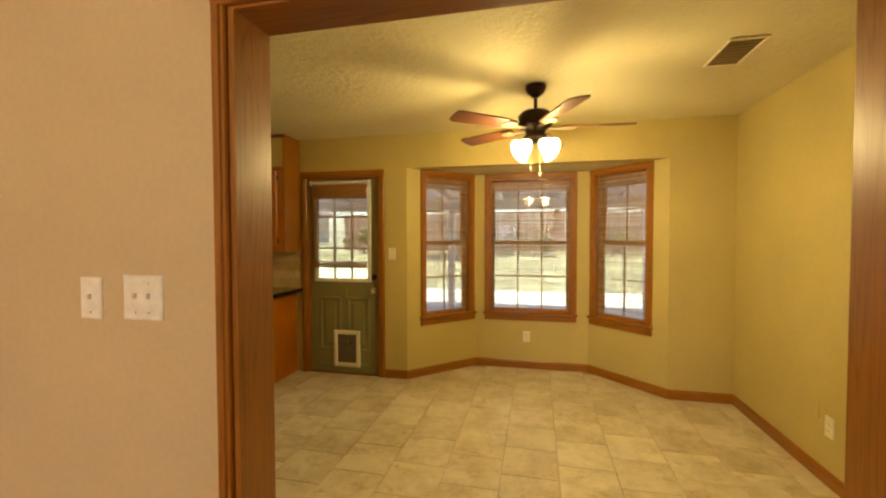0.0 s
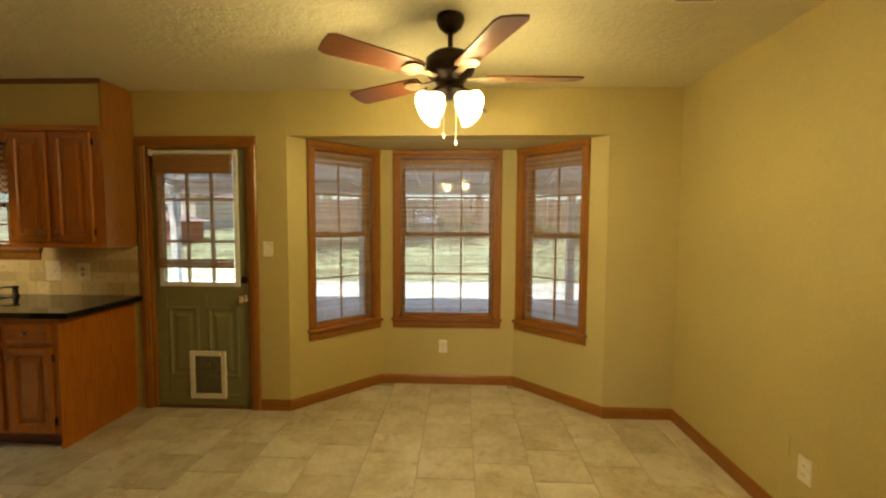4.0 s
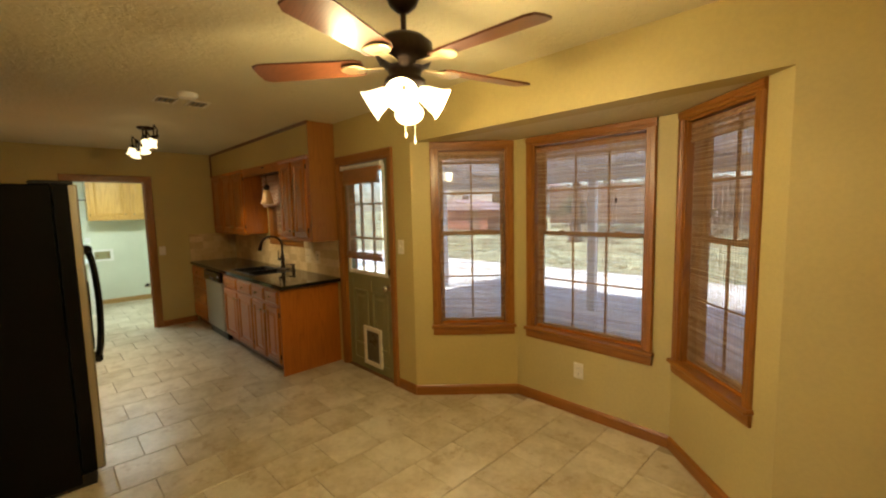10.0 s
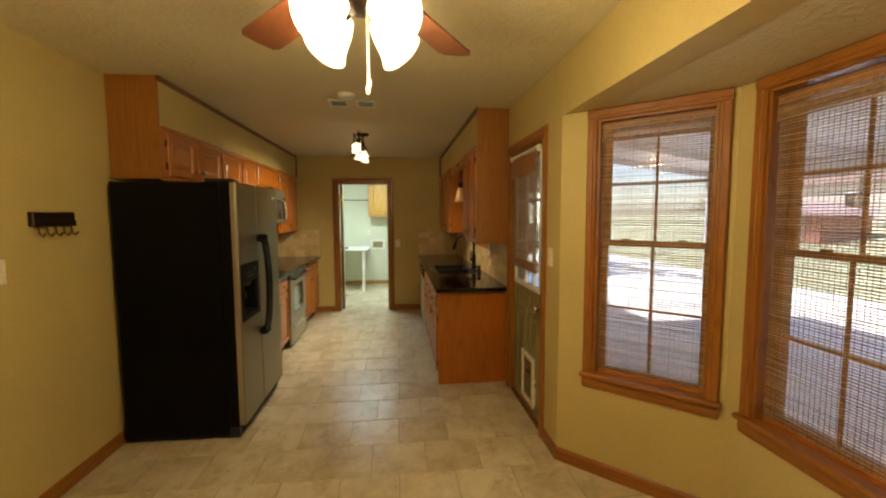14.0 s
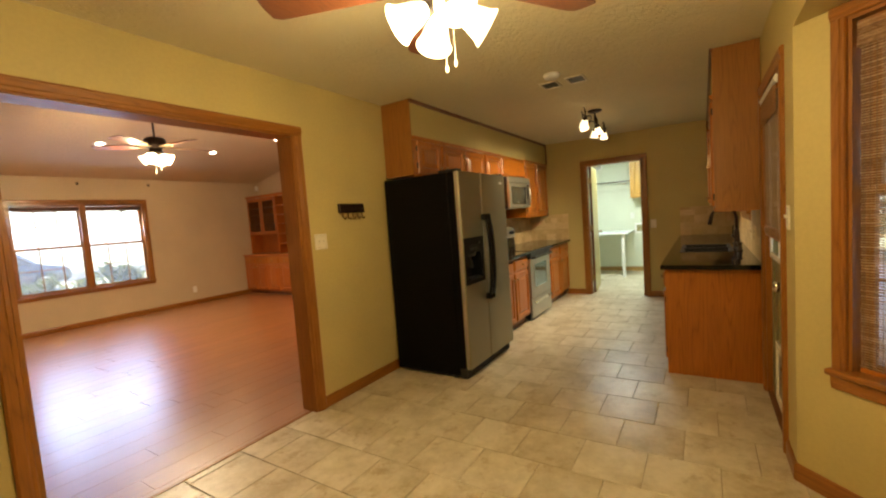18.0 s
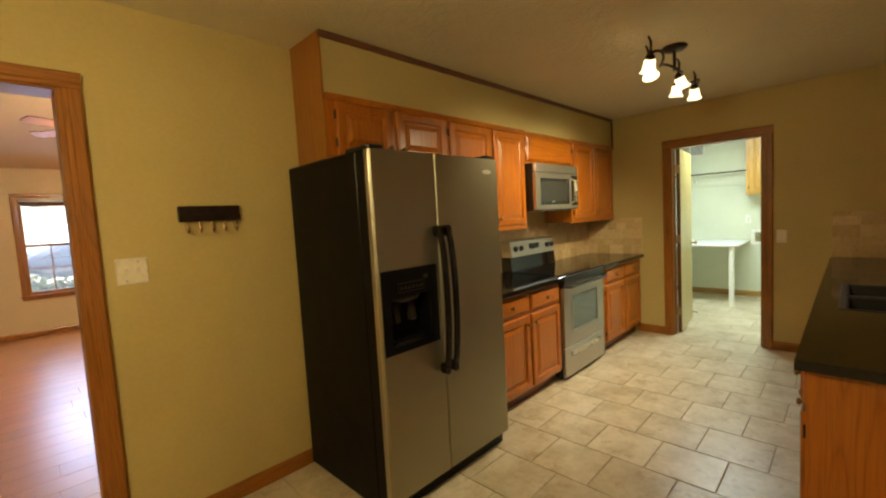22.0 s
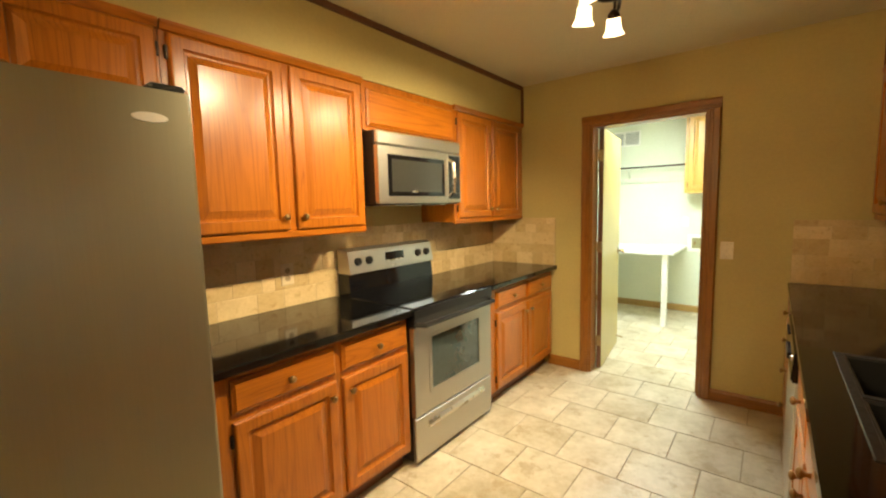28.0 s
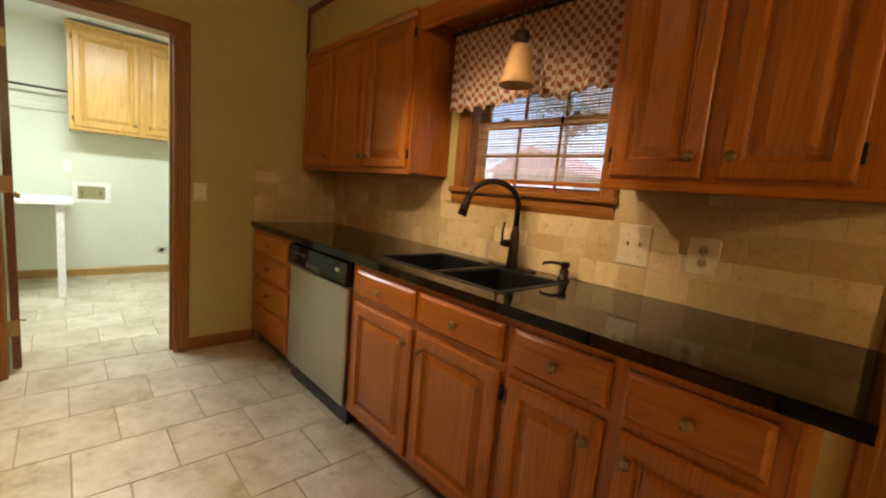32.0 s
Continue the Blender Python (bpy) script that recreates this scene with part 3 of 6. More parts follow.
def casing_parts(owner, x0, x1, z0, z1, w=0.07, y=0.0):
    """Moulded boards round an opening: two legs and a head, on the face y, towards -y."""
    k = w / 0.07
    for x, sgn in ((x0, -1), (x1, 1)):
        part("casing_leg", prism([(x + sgn * u * k, v + y) for u, v in CASE], "z", z0, z1), M_TRIMV, owner)
    bm = prism([(v + y, z1 + u * k) for u, v in CASE], "x", x0 - w, x1 + w)
    part("casing_head", bm, M_TRIMH, owner)


def casing(name, m, x0, x1, z1, label, w=0.07):
    t = thing(name, m, label, "door casing", kind="structure")
    casing_parts(t, x0, x1, 0, z1, w)
    return t


SOUTH = pose(0, S, 0, 0, 0, 180)
casing("opening_casing", SOUTH, -OP1, -OP0, OPH, "stained oak casing round the wide opening")
casing("opening_casing", pose(0, LN, 0), OP0, OP1, OPH, "stained oak casing on the living room side", 0.043)
lining = thing("opening_lining", pose(0, 0, 0), "stained oak jambs lining the wide opening", "jamb", kind="structure")
part("jamb", box(OP0 - 0.0, LN - 0.002, 0, OP0 + 0.018, S + 0.002, OPH), M_TRIMV, lining)
part("jamb", box(OP1 - 0.018, LN - 0.002, 0, OP1, S + 0.002, OPH), M_TRIMV, lining)
part("head_jamb", box(OP0 + 0.018, LN - 0.002, OPH - 0.008, OP1 - 0.018, S + 0.002, OPH), M_TRIMH, lining)
WEST = pose(W, 0, 0, 0, 0, 90)
casing("laundry_casing", WEST, 2.715, 3.515, 2.03, "stained oak casing of the laundry doorway")
lining = thing("laundry_lining", WEST, "stained oak jambs of the laundry doorway", "jamb", kind="structure")
part("jamb", box(2.715, -0.002, 0, 2.733, 0.125, 2.03), M_TRIMV, lining)
part("jamb", box(3.497, -0.002, 0, 3.515, 0.125, 2.03), M_TRIMV, lining)
part("head_jamb", box(2.733, -0.002, 2.012, 3.497, 0.125, 2.03), M_TRIMH, lining)
part("door_stop", box(3.485, 0.05, 0, 3.497, 0.085, 2.012), M_TRIMV, lining)

BASE = [(0, 0), (-0.014, 0), (-0.014, 0.066), (-0.009, 0.078), (-0.004, 0.085), (0, 0.085)]


def baseboard(m, x0, x1, y=0.0, mat=None, label="stained oak baseboard"):
    ob = part("baseboard", prism([(u + y, v) for u, v in BASE], "x", x0, x1), mat or M_TRIMH)
    ob.matrix_world = m
    return tagged(ob, label, "baseboard", kind="structure")


baseboard(pose(0, N, 0), -0.875, BAY[0][0] + 0.004)
baseboard(pose(*BAY[0], 0, 0, 0, 45), 0.0, SIDE - 0.004)
baseboard(pose(*BAY[1], 0), 0.0, 1.18)
baseboard(pose(*BAY[2], 0, 0, 0, -45), 0.004, SIDE)
baseboard(pose(0, N, 0), BAY[3][0] - 0.004, E)
baseboard(pose(E, 0, 0, 0, 0, -90), -N, -S)
baseboard(SOUTH, 1 * -E, -OP1 - 0.07)
baseboard(SOUTH, -OP0 + 0.07, 1.17)
baseboard(WEST, 2.36, 2.645)
baseboard(WEST, 3.585, 4.01)
baseboard(pose(0, LS, 0, 0, 0, 180), -LE, 4.0)
baseboard(pose(LE, 0, 0, 0, 0, -90), -LN, -LS)
baseboard(pose(0, LN, 0), LW, OP0 - 0.075)
baseboard(pose(0, LN, 0), OP1 + 0.075, LE)
baseboard(pose(UW, 0, 0, 0, 0, 90), US, UN, mat=M_HONEYB, label="pale honey oak baseboard")
baseboard(pose(0, US, 0, 0, 0, 180), 5.05, -UW, mat=M_HONEYB, label="pale honey oak baseboard")
baseboard(pose(0, UN, 0), UW, W - 0.12, mat=M_HONEYB, label="pale honey oak baseboard")


# ---- windows and woven shades
def woven_shade(m, w, z_top, z_bot, group, valance=0.13, seed=1, pull=None, bundle=0.0, open_weave=1.0, coarse=1.5):
    rnd = random.Random(seed)
    t = thing("bamboo_shade", m, "woven brown bamboo roll shade, half see-through", "window shade", group)
    bm = bmesh.new()
    z = z_top - 0.032
    while z > z_bot:
        hgt = rnd.choice((0.0030, 0.0034, 0.0038, 0.0046)) * coarse
        dy = rnd.uniform(-0.0015, 0.0015)
        s = rnd.uniform(-0.002, 0.002)
        add_box(bm, -w / 2 + s, dy, z - hgt, w / 2 + s, dy + 0.0016, z)
        z -= hgt + rnd.uniform(0.0040, 0.0050) * open_weave * coarse
    tagged(part("slats", bm, M_BAMBOO, t), kind="stuff")
    bm, z = bmesh.new(), z_top - 0.004
    while z > z_top - valance:
        hgt = rnd.choice((0.003, 0.004, 0.006, 0.009))
        dy = rnd.uniform(-0.002, 0.002)
        add_box(bm, -w / 2 - 0.004, -0.016 + dy, z - hgt, w / 2 + 0.004, -0.0125 + dy, z)
        z -= hgt + rnd.uniform(0.0005, 0.004)
    tagged(part("valance", bm, M_BAMBOO, t), kind="stuff")
    part("headrail", box(-w / 2, -0.01, z_top - 0.03, w / 2, 0.015, z_top), M_OAKH, t)
    bm = bmesh.new()
    n = round(w / 0.021)
    for k in range(n):
        x = -w / 2 + 0.012 + (w - 0.024) * k / (n - 1) + rnd.uniform(-0.002, 0.002)
        wide = 0.0011 if k % 5 == 2 else 0.0007
        add_box(bm, x - wide, -0.0035, z_bot, x + wide, -0.002, z_top - 0.03)
    tagged(part("warp_threads", bm, M_CORD, t), kind="stuff")
    part("bottom_bar", box(-w / 2, -0.004, z_bot - 0.014, w / 2, 0.006, z_bot + 0.006, 0.003), M_OAKH, t)
    if bundle:
        bm = bmesh.new()
        z = z_bot
        while z < z_bot + bundle:
            add_box(bm, -w / 2, -0.012 + rnd.uniform(-0.003, 0.003), z, w / 2, -0.005, z + 0.007, 0.002)
            z += 0.008
        tagged(part("gathered_slats", bm, M_BAMBOOV, t), kind="stuff")
    if pull:
        x, z = pull
        bm = tube([(x, -0.02, z_top - 0.05), (x, -0.02, z)], 0.0015, 6)
        part("pull_cord", bm, M_CORD, t)
        part("tassel", lathe([(0.002, 0), (0.008, -0.01), (0.006, -0.035), (0.0, -0.036)], (x, -0.02, z), 10), M_BRONZE, t)
    return t


def sash_parts(owner, w, z0, z1, y, cols, rows, st=0.030):
    s = part("sash", boxes((-w / 2, y, z0, -w / 2 + st, y + 0.032, z1), (w / 2 - st, y, z0, w / 2, y + 0.032, z1), (-w / 2 + st, y, z0, w / 2 - st, y + 0.032, z0 + st), (-w / 2 + st, y, z1 - st * 0.8, w / 2 - st, y + 0.032, z1), bevel=0.004), M_TRIMV, owner)
    g = w / 2 - st
    for k in range(1, cols):
        x = -g + 2 * g * k / cols
        part("muntin", box(x - 0.007, y + 0.008, z0 + st, x + 0.007, y + 0.024, z1 - st * 0.8, 0.003), M_TRIMV, s)
    for k in range(1, rows):
        z = z0 + st + (z1 - z0 - 1.8 * st) * k / rows
        part("muntin", box(-g, y + 0.009, z - 0.007, g, y + 0.023, z + 0.007, 0.003), M_TRIMH, s)
    p = part("pane", box(-g - 0.004, y + 0.015, z0 + st - 0.004, g + 0.004, y + 0.018, z1 - 0.8 * st + 0.004), M_GLASS, s)
    p.visible_shadow = False


def sash_window(m, w, z0, z1, cols, label, cs=0.07, group="bay windows", deep=0.15, rail=None):
    t = thing("window", m, label, "window", group)
    casing_parts(t, -w / 2, w / 2, z0 - 0.02, z1, cs)
    part("stool", box(-w / 2 - cs - 0.012, -0.045, z0 - 0.022, w / 2 + cs + 0.012, deep * 0.4, z0 + 0.004, 0.007), M_TRIMH, t)
    part("apron", prism([(0, z0 - 0.022), (-0.020, z0 - 0.022), (-0.020, z0 - 0.06), (-0.014, z0 - 0.085), (0, z0 - 0.085)], "x", -w / 2 - cs, w / 2 + cs), M_TRIMH, t)
    part("jamb", box(-w / 2, 0, z0, -w / 2 + 0.014, deep, z1), M_TRIMV, t)
    part("jamb", box(w / 2 - 0.014, 0, z0, w / 2, deep, z1), M_TRIMV, t)
    part("head_jamb", box(-w / 2 + 0.014, 0, z1 - 0.014, w / 2 - 0.014, deep, z1), M_TRIMH, t)
    part("outer_sill", box(-w / 2 + 0.014, deep * 0.4, z0 - 0.03, w / 2 - 0.014, deep + 0.03, z0 + 0.004), M_TRIMH, t)
    mid = rail if rail else (z0 + z1) / 2 + 0.04
    sash_parts(t, w - 0.03, z0 + 0.004, mid + 0.018, 0.070, cols, 2)
    sash_parts(t, w - 0.03, mid - 0.018, z1 - 0.014, 0.104, cols, 2)
    scr = part("insect_screen", box(-w / 2 + 0.015, deep - 0.008, z0 + 0.006, w / 2 - 0.015, deep - 0.007, z1 - 0.014), M_SCREEN, t, "pale fine-mesh insect screen")
    scr.visible_shadow = False
    for x in ((-w * 0.25), (w * 0.25)):
        part("sash_lock", box(x - 0.02, 0.06, mid + 0.018, x + 0.02, 0.085, mid + 0.03, 0.004), M_BRASS, t)
    return t


wl = pose(*BAY[0], 0, 0, 0, 45) @ pose(0.4925, 0, 0)
wc = pose(0.5405, BAY[1][1], 0)
wr = pose(*BAY[2], 0, 0, 0, -45) @ pose(0.3635, 0, 0)
sash_window(wl, 0.565, WZ0, WZ1, 2, "oak double-hung window in the slanting bay wall", 0.055, rail=1.36)
sash_window(wc, 0.857, WZ0, WZ1, 3, "wide oak double-hung window in the middle of the bay", 0.055, rail=1.36)
sash_window(wr, 0.565, WZ0, WZ1, 2, "oak double-hung window in the slanting bay wall beside the corner", 0.055, rail=1.36)
woven_shade(wl @ pose(0, 0.040, 0), 0.530, WZ1 - 0.02, 0.621, "bay shades", 0.105, 3, None, 0.0, 0.78)
woven_shade(wc @ pose(0.0, 0.040, 0), 0.822, WZ1 - 0.03, 0.621, "bay shades", 0.105, 4, (0.22, 1.62), 0.0, 0.88)
woven_shade(wr @ pose(0.0, 0.040, 0), 0.530, WZ1 - 0.02, 0.621, "bay shades", 0.115, 5, None, 0.0, 0.68)
SINKW = pose(-3.065, N, 0)
sash_window(SINKW, 0.81, 1.245, 2.03, 3, "small oak window above the sink", 0.07, "kitchen windows", 0.15, 1.59)
woven_shade(SINKW @ pose(0, 0.045, 0), 0.74, 2.0, 1.30, "kitchen shade", 0.12, 6, (0.16, 1.60), 0.0, 0.62, 1.8)
# living room double window, with its wide mullion
LWIN = pose(-LWX, LS, 0, 0, 0, 180)
for k, x in enumerate((-LWH / 2, LWH / 2)):
    t = thing("window", LWIN @ pose(x, 0, 0), "tall oak double-hung living room window with raised shade", "window", "living windows")
    w = LWH
    part("jamb", box(-w / 2, 0, 0.62, -w / 2 + 0.02, 0.15, 2.07), M_TRIMV, t)
    part("jamb", box(w / 2 - 0.02, 0, 0.62, w / 2, 0.15, 2.07), M_TRIMV, t)
    part("head_jamb", box(-w / 2 + 0.02, 0, 2.05, w / 2 - 0.02, 0.15, 2.07), M_TRIMH, t)
    part("outer_sill", box(-w / 2 + 0.02, 0, 0.61, w / 2 - 0.02, 0.17, 0.635), M_TRIMH, t)
    sash_parts(t, w - 0.04, 0.635, 1.375, 0.06, 3, 2, 0.030)
    sash_parts(t, w - 0.04, 1.335, 2.05, 0.095, 3, 2, 0.030)
    scr = part("insect_screen", box(-w / 2 + 0.02, 0.136, 0.636, w / 2 - 0.02, 0.137, 2.05), M_SCREEN, t, "pale fine-mesh insect screen")
    scr.visible_shadow = False
    bm = bmesh.new()
    rnd = random.Random(20 + k)
    for j in range(11):
        a, b = rnd.uniform(0.0, 0.03), rnd.uniform(0.0, 0.03)
        add_box(bm, -w / 2 + 0.04 + a, 0.012 + rnd.uniform(0, 0.02), 1.942 + j * 0.007, w / 2 - 0.04 - b, 0.042 + rnd.uniform(0, 0.012), 1.948 + j * 0.007)
    for j in range(7):
        x0 = rnd.uniform(-w / 2 + 0.05, w / 2 - 0.3)
        add_box(bm, x0, 0.014, 1.925 + 0.003 * j, x0 + rnd.uniform(0.1, 0.3), 0.03, 1.930 + 0.003 * j)
    rolled = thing("bamboo_shade", LWIN @ pose(x, 0, 0), "dark woven shade rolled up under the window head", "window shade", "living shades")
    tagged(part("rolled_slats", bm, M_DARKTRIM, rolled), kind="stuff")
    smooth(part("roll", tube([(-w / 2 + 0.04, 0.034, 1.99), (w / 2 - 0.04, 0.034, 1.99)], 0.026, 14), M_DARKTRIM, rolled))
    part("headrail", box(-w / 2 + 0.035, 0.01, 2.025, w / 2 - 0.035, 0.035, 2.049), M_DARKTRIM, rolled)
t = thing("window_casing", LWIN, "stained oak casing of the living room window", "window casing", kind="structure")
casing_parts(t, -LWH, LWH, 0.59, 2.07, 0.06)
part("mullion", box(-0.045, -0.016, 0.62, 0.045, 0, 2.07, 0.004), M_TRIMV, t)
part("stool", box(-LWH - 0.075, -0.04, 0.600, LWH + 0.075, 0.06, 0.62, 0.006), M_TRIMH, t)
part("apron", box(-LWH - 0.06, -0.018, 0.55, LWH + 0.06, 0, 0.600, 0.004), M_TRIMH, t)


# ---- back door
def back_door():
    m = pose(0, N, 0)
    casing("door_casing", m, -1.735, -0.945, 2.035, "stained oak casing of the back door", 0.068)
    j = thing("door_lining", m, "stained oak jambs of the back door", "jamb", kind="structure")
    part("jamb", box(-1.735, -0.002, 0, -1.717, 0.15, 2.035), M_TRIMV, j)
    part("jamb", box(-0.963, -0.002, 0, -0.945, 0.15, 2.035), M_TRIMV, j)
    part("head_jamb", box(-1.717, -0.002, 2.017, -0.963, 0.15, 2.035), M_TRIMH, j)
    part("threshold", box(-1.717, 0.0, -0.002, -0.963, 0.15, 0.014, 0.004), M_DARKTRIM, j)
    d = tagged(new("door_1"), "olive-green back door with nine-lite window and pet flap", "door", kind="structure")
    d.matrix_world = m
    x0, x1, y0, y1 = -1.714, -0.966, 0.03, 0.074
    lx0, lx1, lz0, lz1 = -1.645, -1.06, 0.985, 1.955
    part("slab", boxes((x0, y0, 0.016, x1, y1, 0.10), (x0, y0, 0.90, x1, y1, lz0), (x0, y0, lz1, x1, y1, 2.014), (x0, y0, lz0, lx0, y1, lz1), (lx1, y0, lz0, x1, y1, lz1), (x0, y0, 0.10, -1.63, y1, 0.90), (-1.375, y0, 0.80, -1.315, y1, 0.90), (-1.055, y0, 0.10, x1, y1, 0.90), (-1.63, y0 + 0.008, 0.10, -1.055, y1, 0.90)), M_DOOR, d)
    for a, b in ((-1.625, -1.38), (-1.31, -1.06)):
        part("raised_panel", stepped(a, 0.235, b, 0.80, [(0, y0 + 0.009), (0, y0 + 0.002), (0.010, y0 - 0.004), (0.020, y0 - 0.004), (0.032, y0 + 0.006), (0.052, y0 + 0.006), (0.075, y0 - 0.002)]), M_DOOR, d)
    lite = part("lite_frame", boxes((lx0 - 0.025, y0 - 0.014, lz0 - 0.025, lx0 + 0.012, y0, lz1 + 0.025), (lx1 - 0.012, y0 - 0.014, lz0 - 0.025, lx1 + 0.025, y0, lz1 + 0.025), (lx0 + 0.012, y0 - 0.014, lz0 - 0.025, lx1 - 0.012, y0, lz0 + 0.012), (lx0 + 0.012, y0 - 0.014, lz1 - 0.012, lx1 - 0.012, y0, lz1 + 0.025), bevel=0.004), M_WHITE, d, "white plastic frame")
    for k in (1, 2):
        x = lx0 + (lx1 - lx0) * k / 3
        part("muntin", box(x - 0.011, y0 + 0.006, lz0, x + 0.011, y0 + 0.03, lz1, 0.003), M_WHITE, lite)
        z = lz0 + (lz1 - lz0) * k / 3
        part("muntin", box(lx0, y0 + 0.008, z - 0.011, lx1, y0 + 0.028, z + 0.011, 0.003), M_WHITE, lite)
    p = part("pane", box(lx0, y0 + 0.018, lz0, lx1, y0 + 0.022, lz1), M_GLASS, lite)
    p.visible_shadow = False
    pet = part("pet_door_frame", boxes((-1.455, y0 - 0.016, 0.07, -1.415, y0 + 0.01, 0.45), (-1.205, y0 - 0.016, 0.07, -1.165, y0 + 0.01, 0.45), (-1.415, y0 - 0.016, 0.07, -1.205, y0 + 0.01, 0.11), (-1.415, y0 - 0.016, 0.41, -1.205, y0 + 0.01, 0.45), bevel=0.005), M_IVORY, d, "ivory plastic pet door frame")
    part("flap", box(-1.414, y0 - 0.004, 0.112, -1.206, y0 + 0.002, 0.408), plain("flap_vinyl", (0.11, 0.095, 0.06), 0.3), pet, "smoky vinyl flap")
    k = part("door_knob", lathe([(0.030, 0), (0.030, 0.008), (0.012, 0.012), (0.012, 0.04)], (-1.003, y0, 0.873), 20, Matrix.Rotation(radians(90), 4, "X")), M_NICKEL, d, "satin nickel knob")
    smooth(part("grip", lathe([(0.012, 0.036), (0.020, 0.040), (0.029, 0.052), (0.030, 0.062), (0.024, 0.072), (0.0, 0.076)], (-1.003, y0, 0.873), 20, Matrix.Rotation(radians(90), 4, "X")), M_NICKEL, k))
    part("deadbolt", lathe([(0.030, 0), (0.028, 0.012), (0.010, 0.014), (0.010, 0.022)], (-1.003, y0, 1.015), 20, Matrix.Rotation(radians(90), 4, "X")), M_BRONZE, d, "dark bronze deadbolt")
    sh = woven_shade(m @ pose(-1.365, y0 - 0.03, 0), 0.60, 1.965, 1.12, "door shade", 0.15, 8, None, 0.055, 0.62)
    bm = bmesh.new()
    rnd = random.Random(31)
    for k in range(19):
        z = 1.955 - 0.0062 * k
        add_box(bm, -0.295 + rnd.uniform(0, 0.006), -0.022 + rnd.uniform(-0.003, 0.003), z - 0.0058, 0.295 - rnd.uniform(0, 0.006), -0.014, z, 0.0015)
    tagged(part("rolled_slats", bm, M_BAMBOOV, sh), kind="stuff")
    part("roller", tube([(-0.33, -0.012, 1.985), (0.33, -0.012, 1.985)], 0.014, 12), M_WHITE, sh, "white roller tube")
    for x in (-0.325, 0.325):
        part("bracket", box(x - 0.012, -0.02, 1.96, x + 0.012, 0.012, 2.005, 0.003), M_WHITE, sh)


back_door()


# ---- cabinets
DOOR_STEPS = [(0, 0), (0, -0.013), (0.004, -0.018), (0.010, -0.020), (0.048, -0.020), (0.053, -0.009), (0.057, -0.006), (0.065, -0.006), (0.068, -0.008), (0.094, -0.019)]
DRAWER_STEPS = [(0, 0), (0, -0.010), (0.006, -0.013), (0.014, -0.020)]
KNOB = [(0.007, 0), (0.005, 0.010), (0.009, 0.016), (0.015, 0.021), (0.014, 0.027), (0.006, 0.031), (0.0, 0.0315)]
FACE = Matrix.Rotation(radians(90), 4, "X")


def knob(owner, x, y, z):
    return smooth(part("knob", lathe(KNOB, (x, y, z), 14, FACE), M_BRASS, owner, "antique brass knob"))


def hinges(owner, x, z0, z1, y):
    for z in (z0 + 0.07, z1 - 0.07):
        part("hinge", box(x - 0.006, y - 0.012, z - 0.025, x + 0.006, y + 0.002, z + 0.025, 0.003), M_BRONZE, owner)


def cab_door(owner, x0, x1, z0, z1, y, knob_at=None, hinge=None, mat=None):
    d = part("door", stepped(x0, z0, x1, z1, [(i, y + v) for i, v in DOOR_STEPS]), mat or M_OAKV, owner)
    if knob_at:
        knob(d, knob_at[0], y - 0.018, knob_at[1])
    if hinge:
        hinges(d, x0 - 0.005 if hinge == "l" else x1 + 0.005, z0, z1, y)
    return d


def drawer(owner, x0, x1, z0, z1, y):
    d = part("drawer_front", stepped(x0, z0, x1, z1, [(i, y + v) for i, v in DRAWER_STEPS]), M_OAKH, owner)
    knob(d, (x0 + x1) / 2, y - 0.018, (z0 + z1) / 2)
    return d


def carcass(owner, x0, x1, z0, z1, y0, y1, holes, low=None):
    """A box behind a face frame, whose openings lie behind the doors."""
    part("body", box(x0 + 0.001, y0 + 0.02, z0, x1 - 0.001, y1, low or z1), M_OAKV, owner)
    bm = holed(x1 - x0 - 0.001, z1, 0.0195, [(a - x0, b - x0, c, d) for a, b, c, d in holes], z0)
    bmesh.ops.translate(bm, vec=(x0, y0, 0), verts=bm.verts)
    part("face_frame", bm, M_OAKV, owner)


def base_cabinet(m, x0, x1, cols, label, depth, group, toe=0.095, low=None):
    """cols: (door x0, door x1, knob side). Front face at y = 0, wall at y = depth."""
    t = thing("base_cabinet", m, label, "cabinet", group)
    carcass(t, x0, x1, toe, 0.85, 0, depth - 0.004, [], low)
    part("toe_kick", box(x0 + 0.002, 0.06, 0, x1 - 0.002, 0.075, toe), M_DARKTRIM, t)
    for a, b, side in cols:
        drawer(t, a, b, 0.695, 0.822, 0)
        cab_door(t, a, b, 0.115, 0.665, 0, (b - 0.035 if side == "r" else a + 0.035, 0.60), "l" if side == "r" else "r")
    return t


NB = pose(0, 4.0, 0)
CD = N - 4.0
t = thing("drawer_cabinet", NB, "oak base cabinet with four drawers against the end wall", "cabinet", "north base cabinets")
carcass(t, W + 0.003, -4.25, 0.095, 0.85, 0, CD - 0.004, [])
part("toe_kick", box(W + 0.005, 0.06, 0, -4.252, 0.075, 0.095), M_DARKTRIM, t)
for a, b in ((0.70, 0.825), (0.53, 0.675), (0.33, 0.505), (0.115, 0.305)):
    drawer(t, -4.90, -4.275, a, b, 0)
base_cabinet(NB, -3.53, -2.58, [(-3.487, -3.042, "r"), (-3.012, -2.592, "l")], "oak sink base cabinet with two doors and false drawers", CD, "north base cabinets", 0.095, 0.62)
t = base_cabinet(NB, -2.578, -1.88, [(-2.555, -2.245, "r"), (-2.205, -1.91, "l")], "oak base cabinet with two drawers and doors at the run's end", CD, "north base cabinets")
part("end_panel", box(-1.88, -0.002, 0.0, -1.868, CD - 0.004, 0.85), M_OAKV, t)
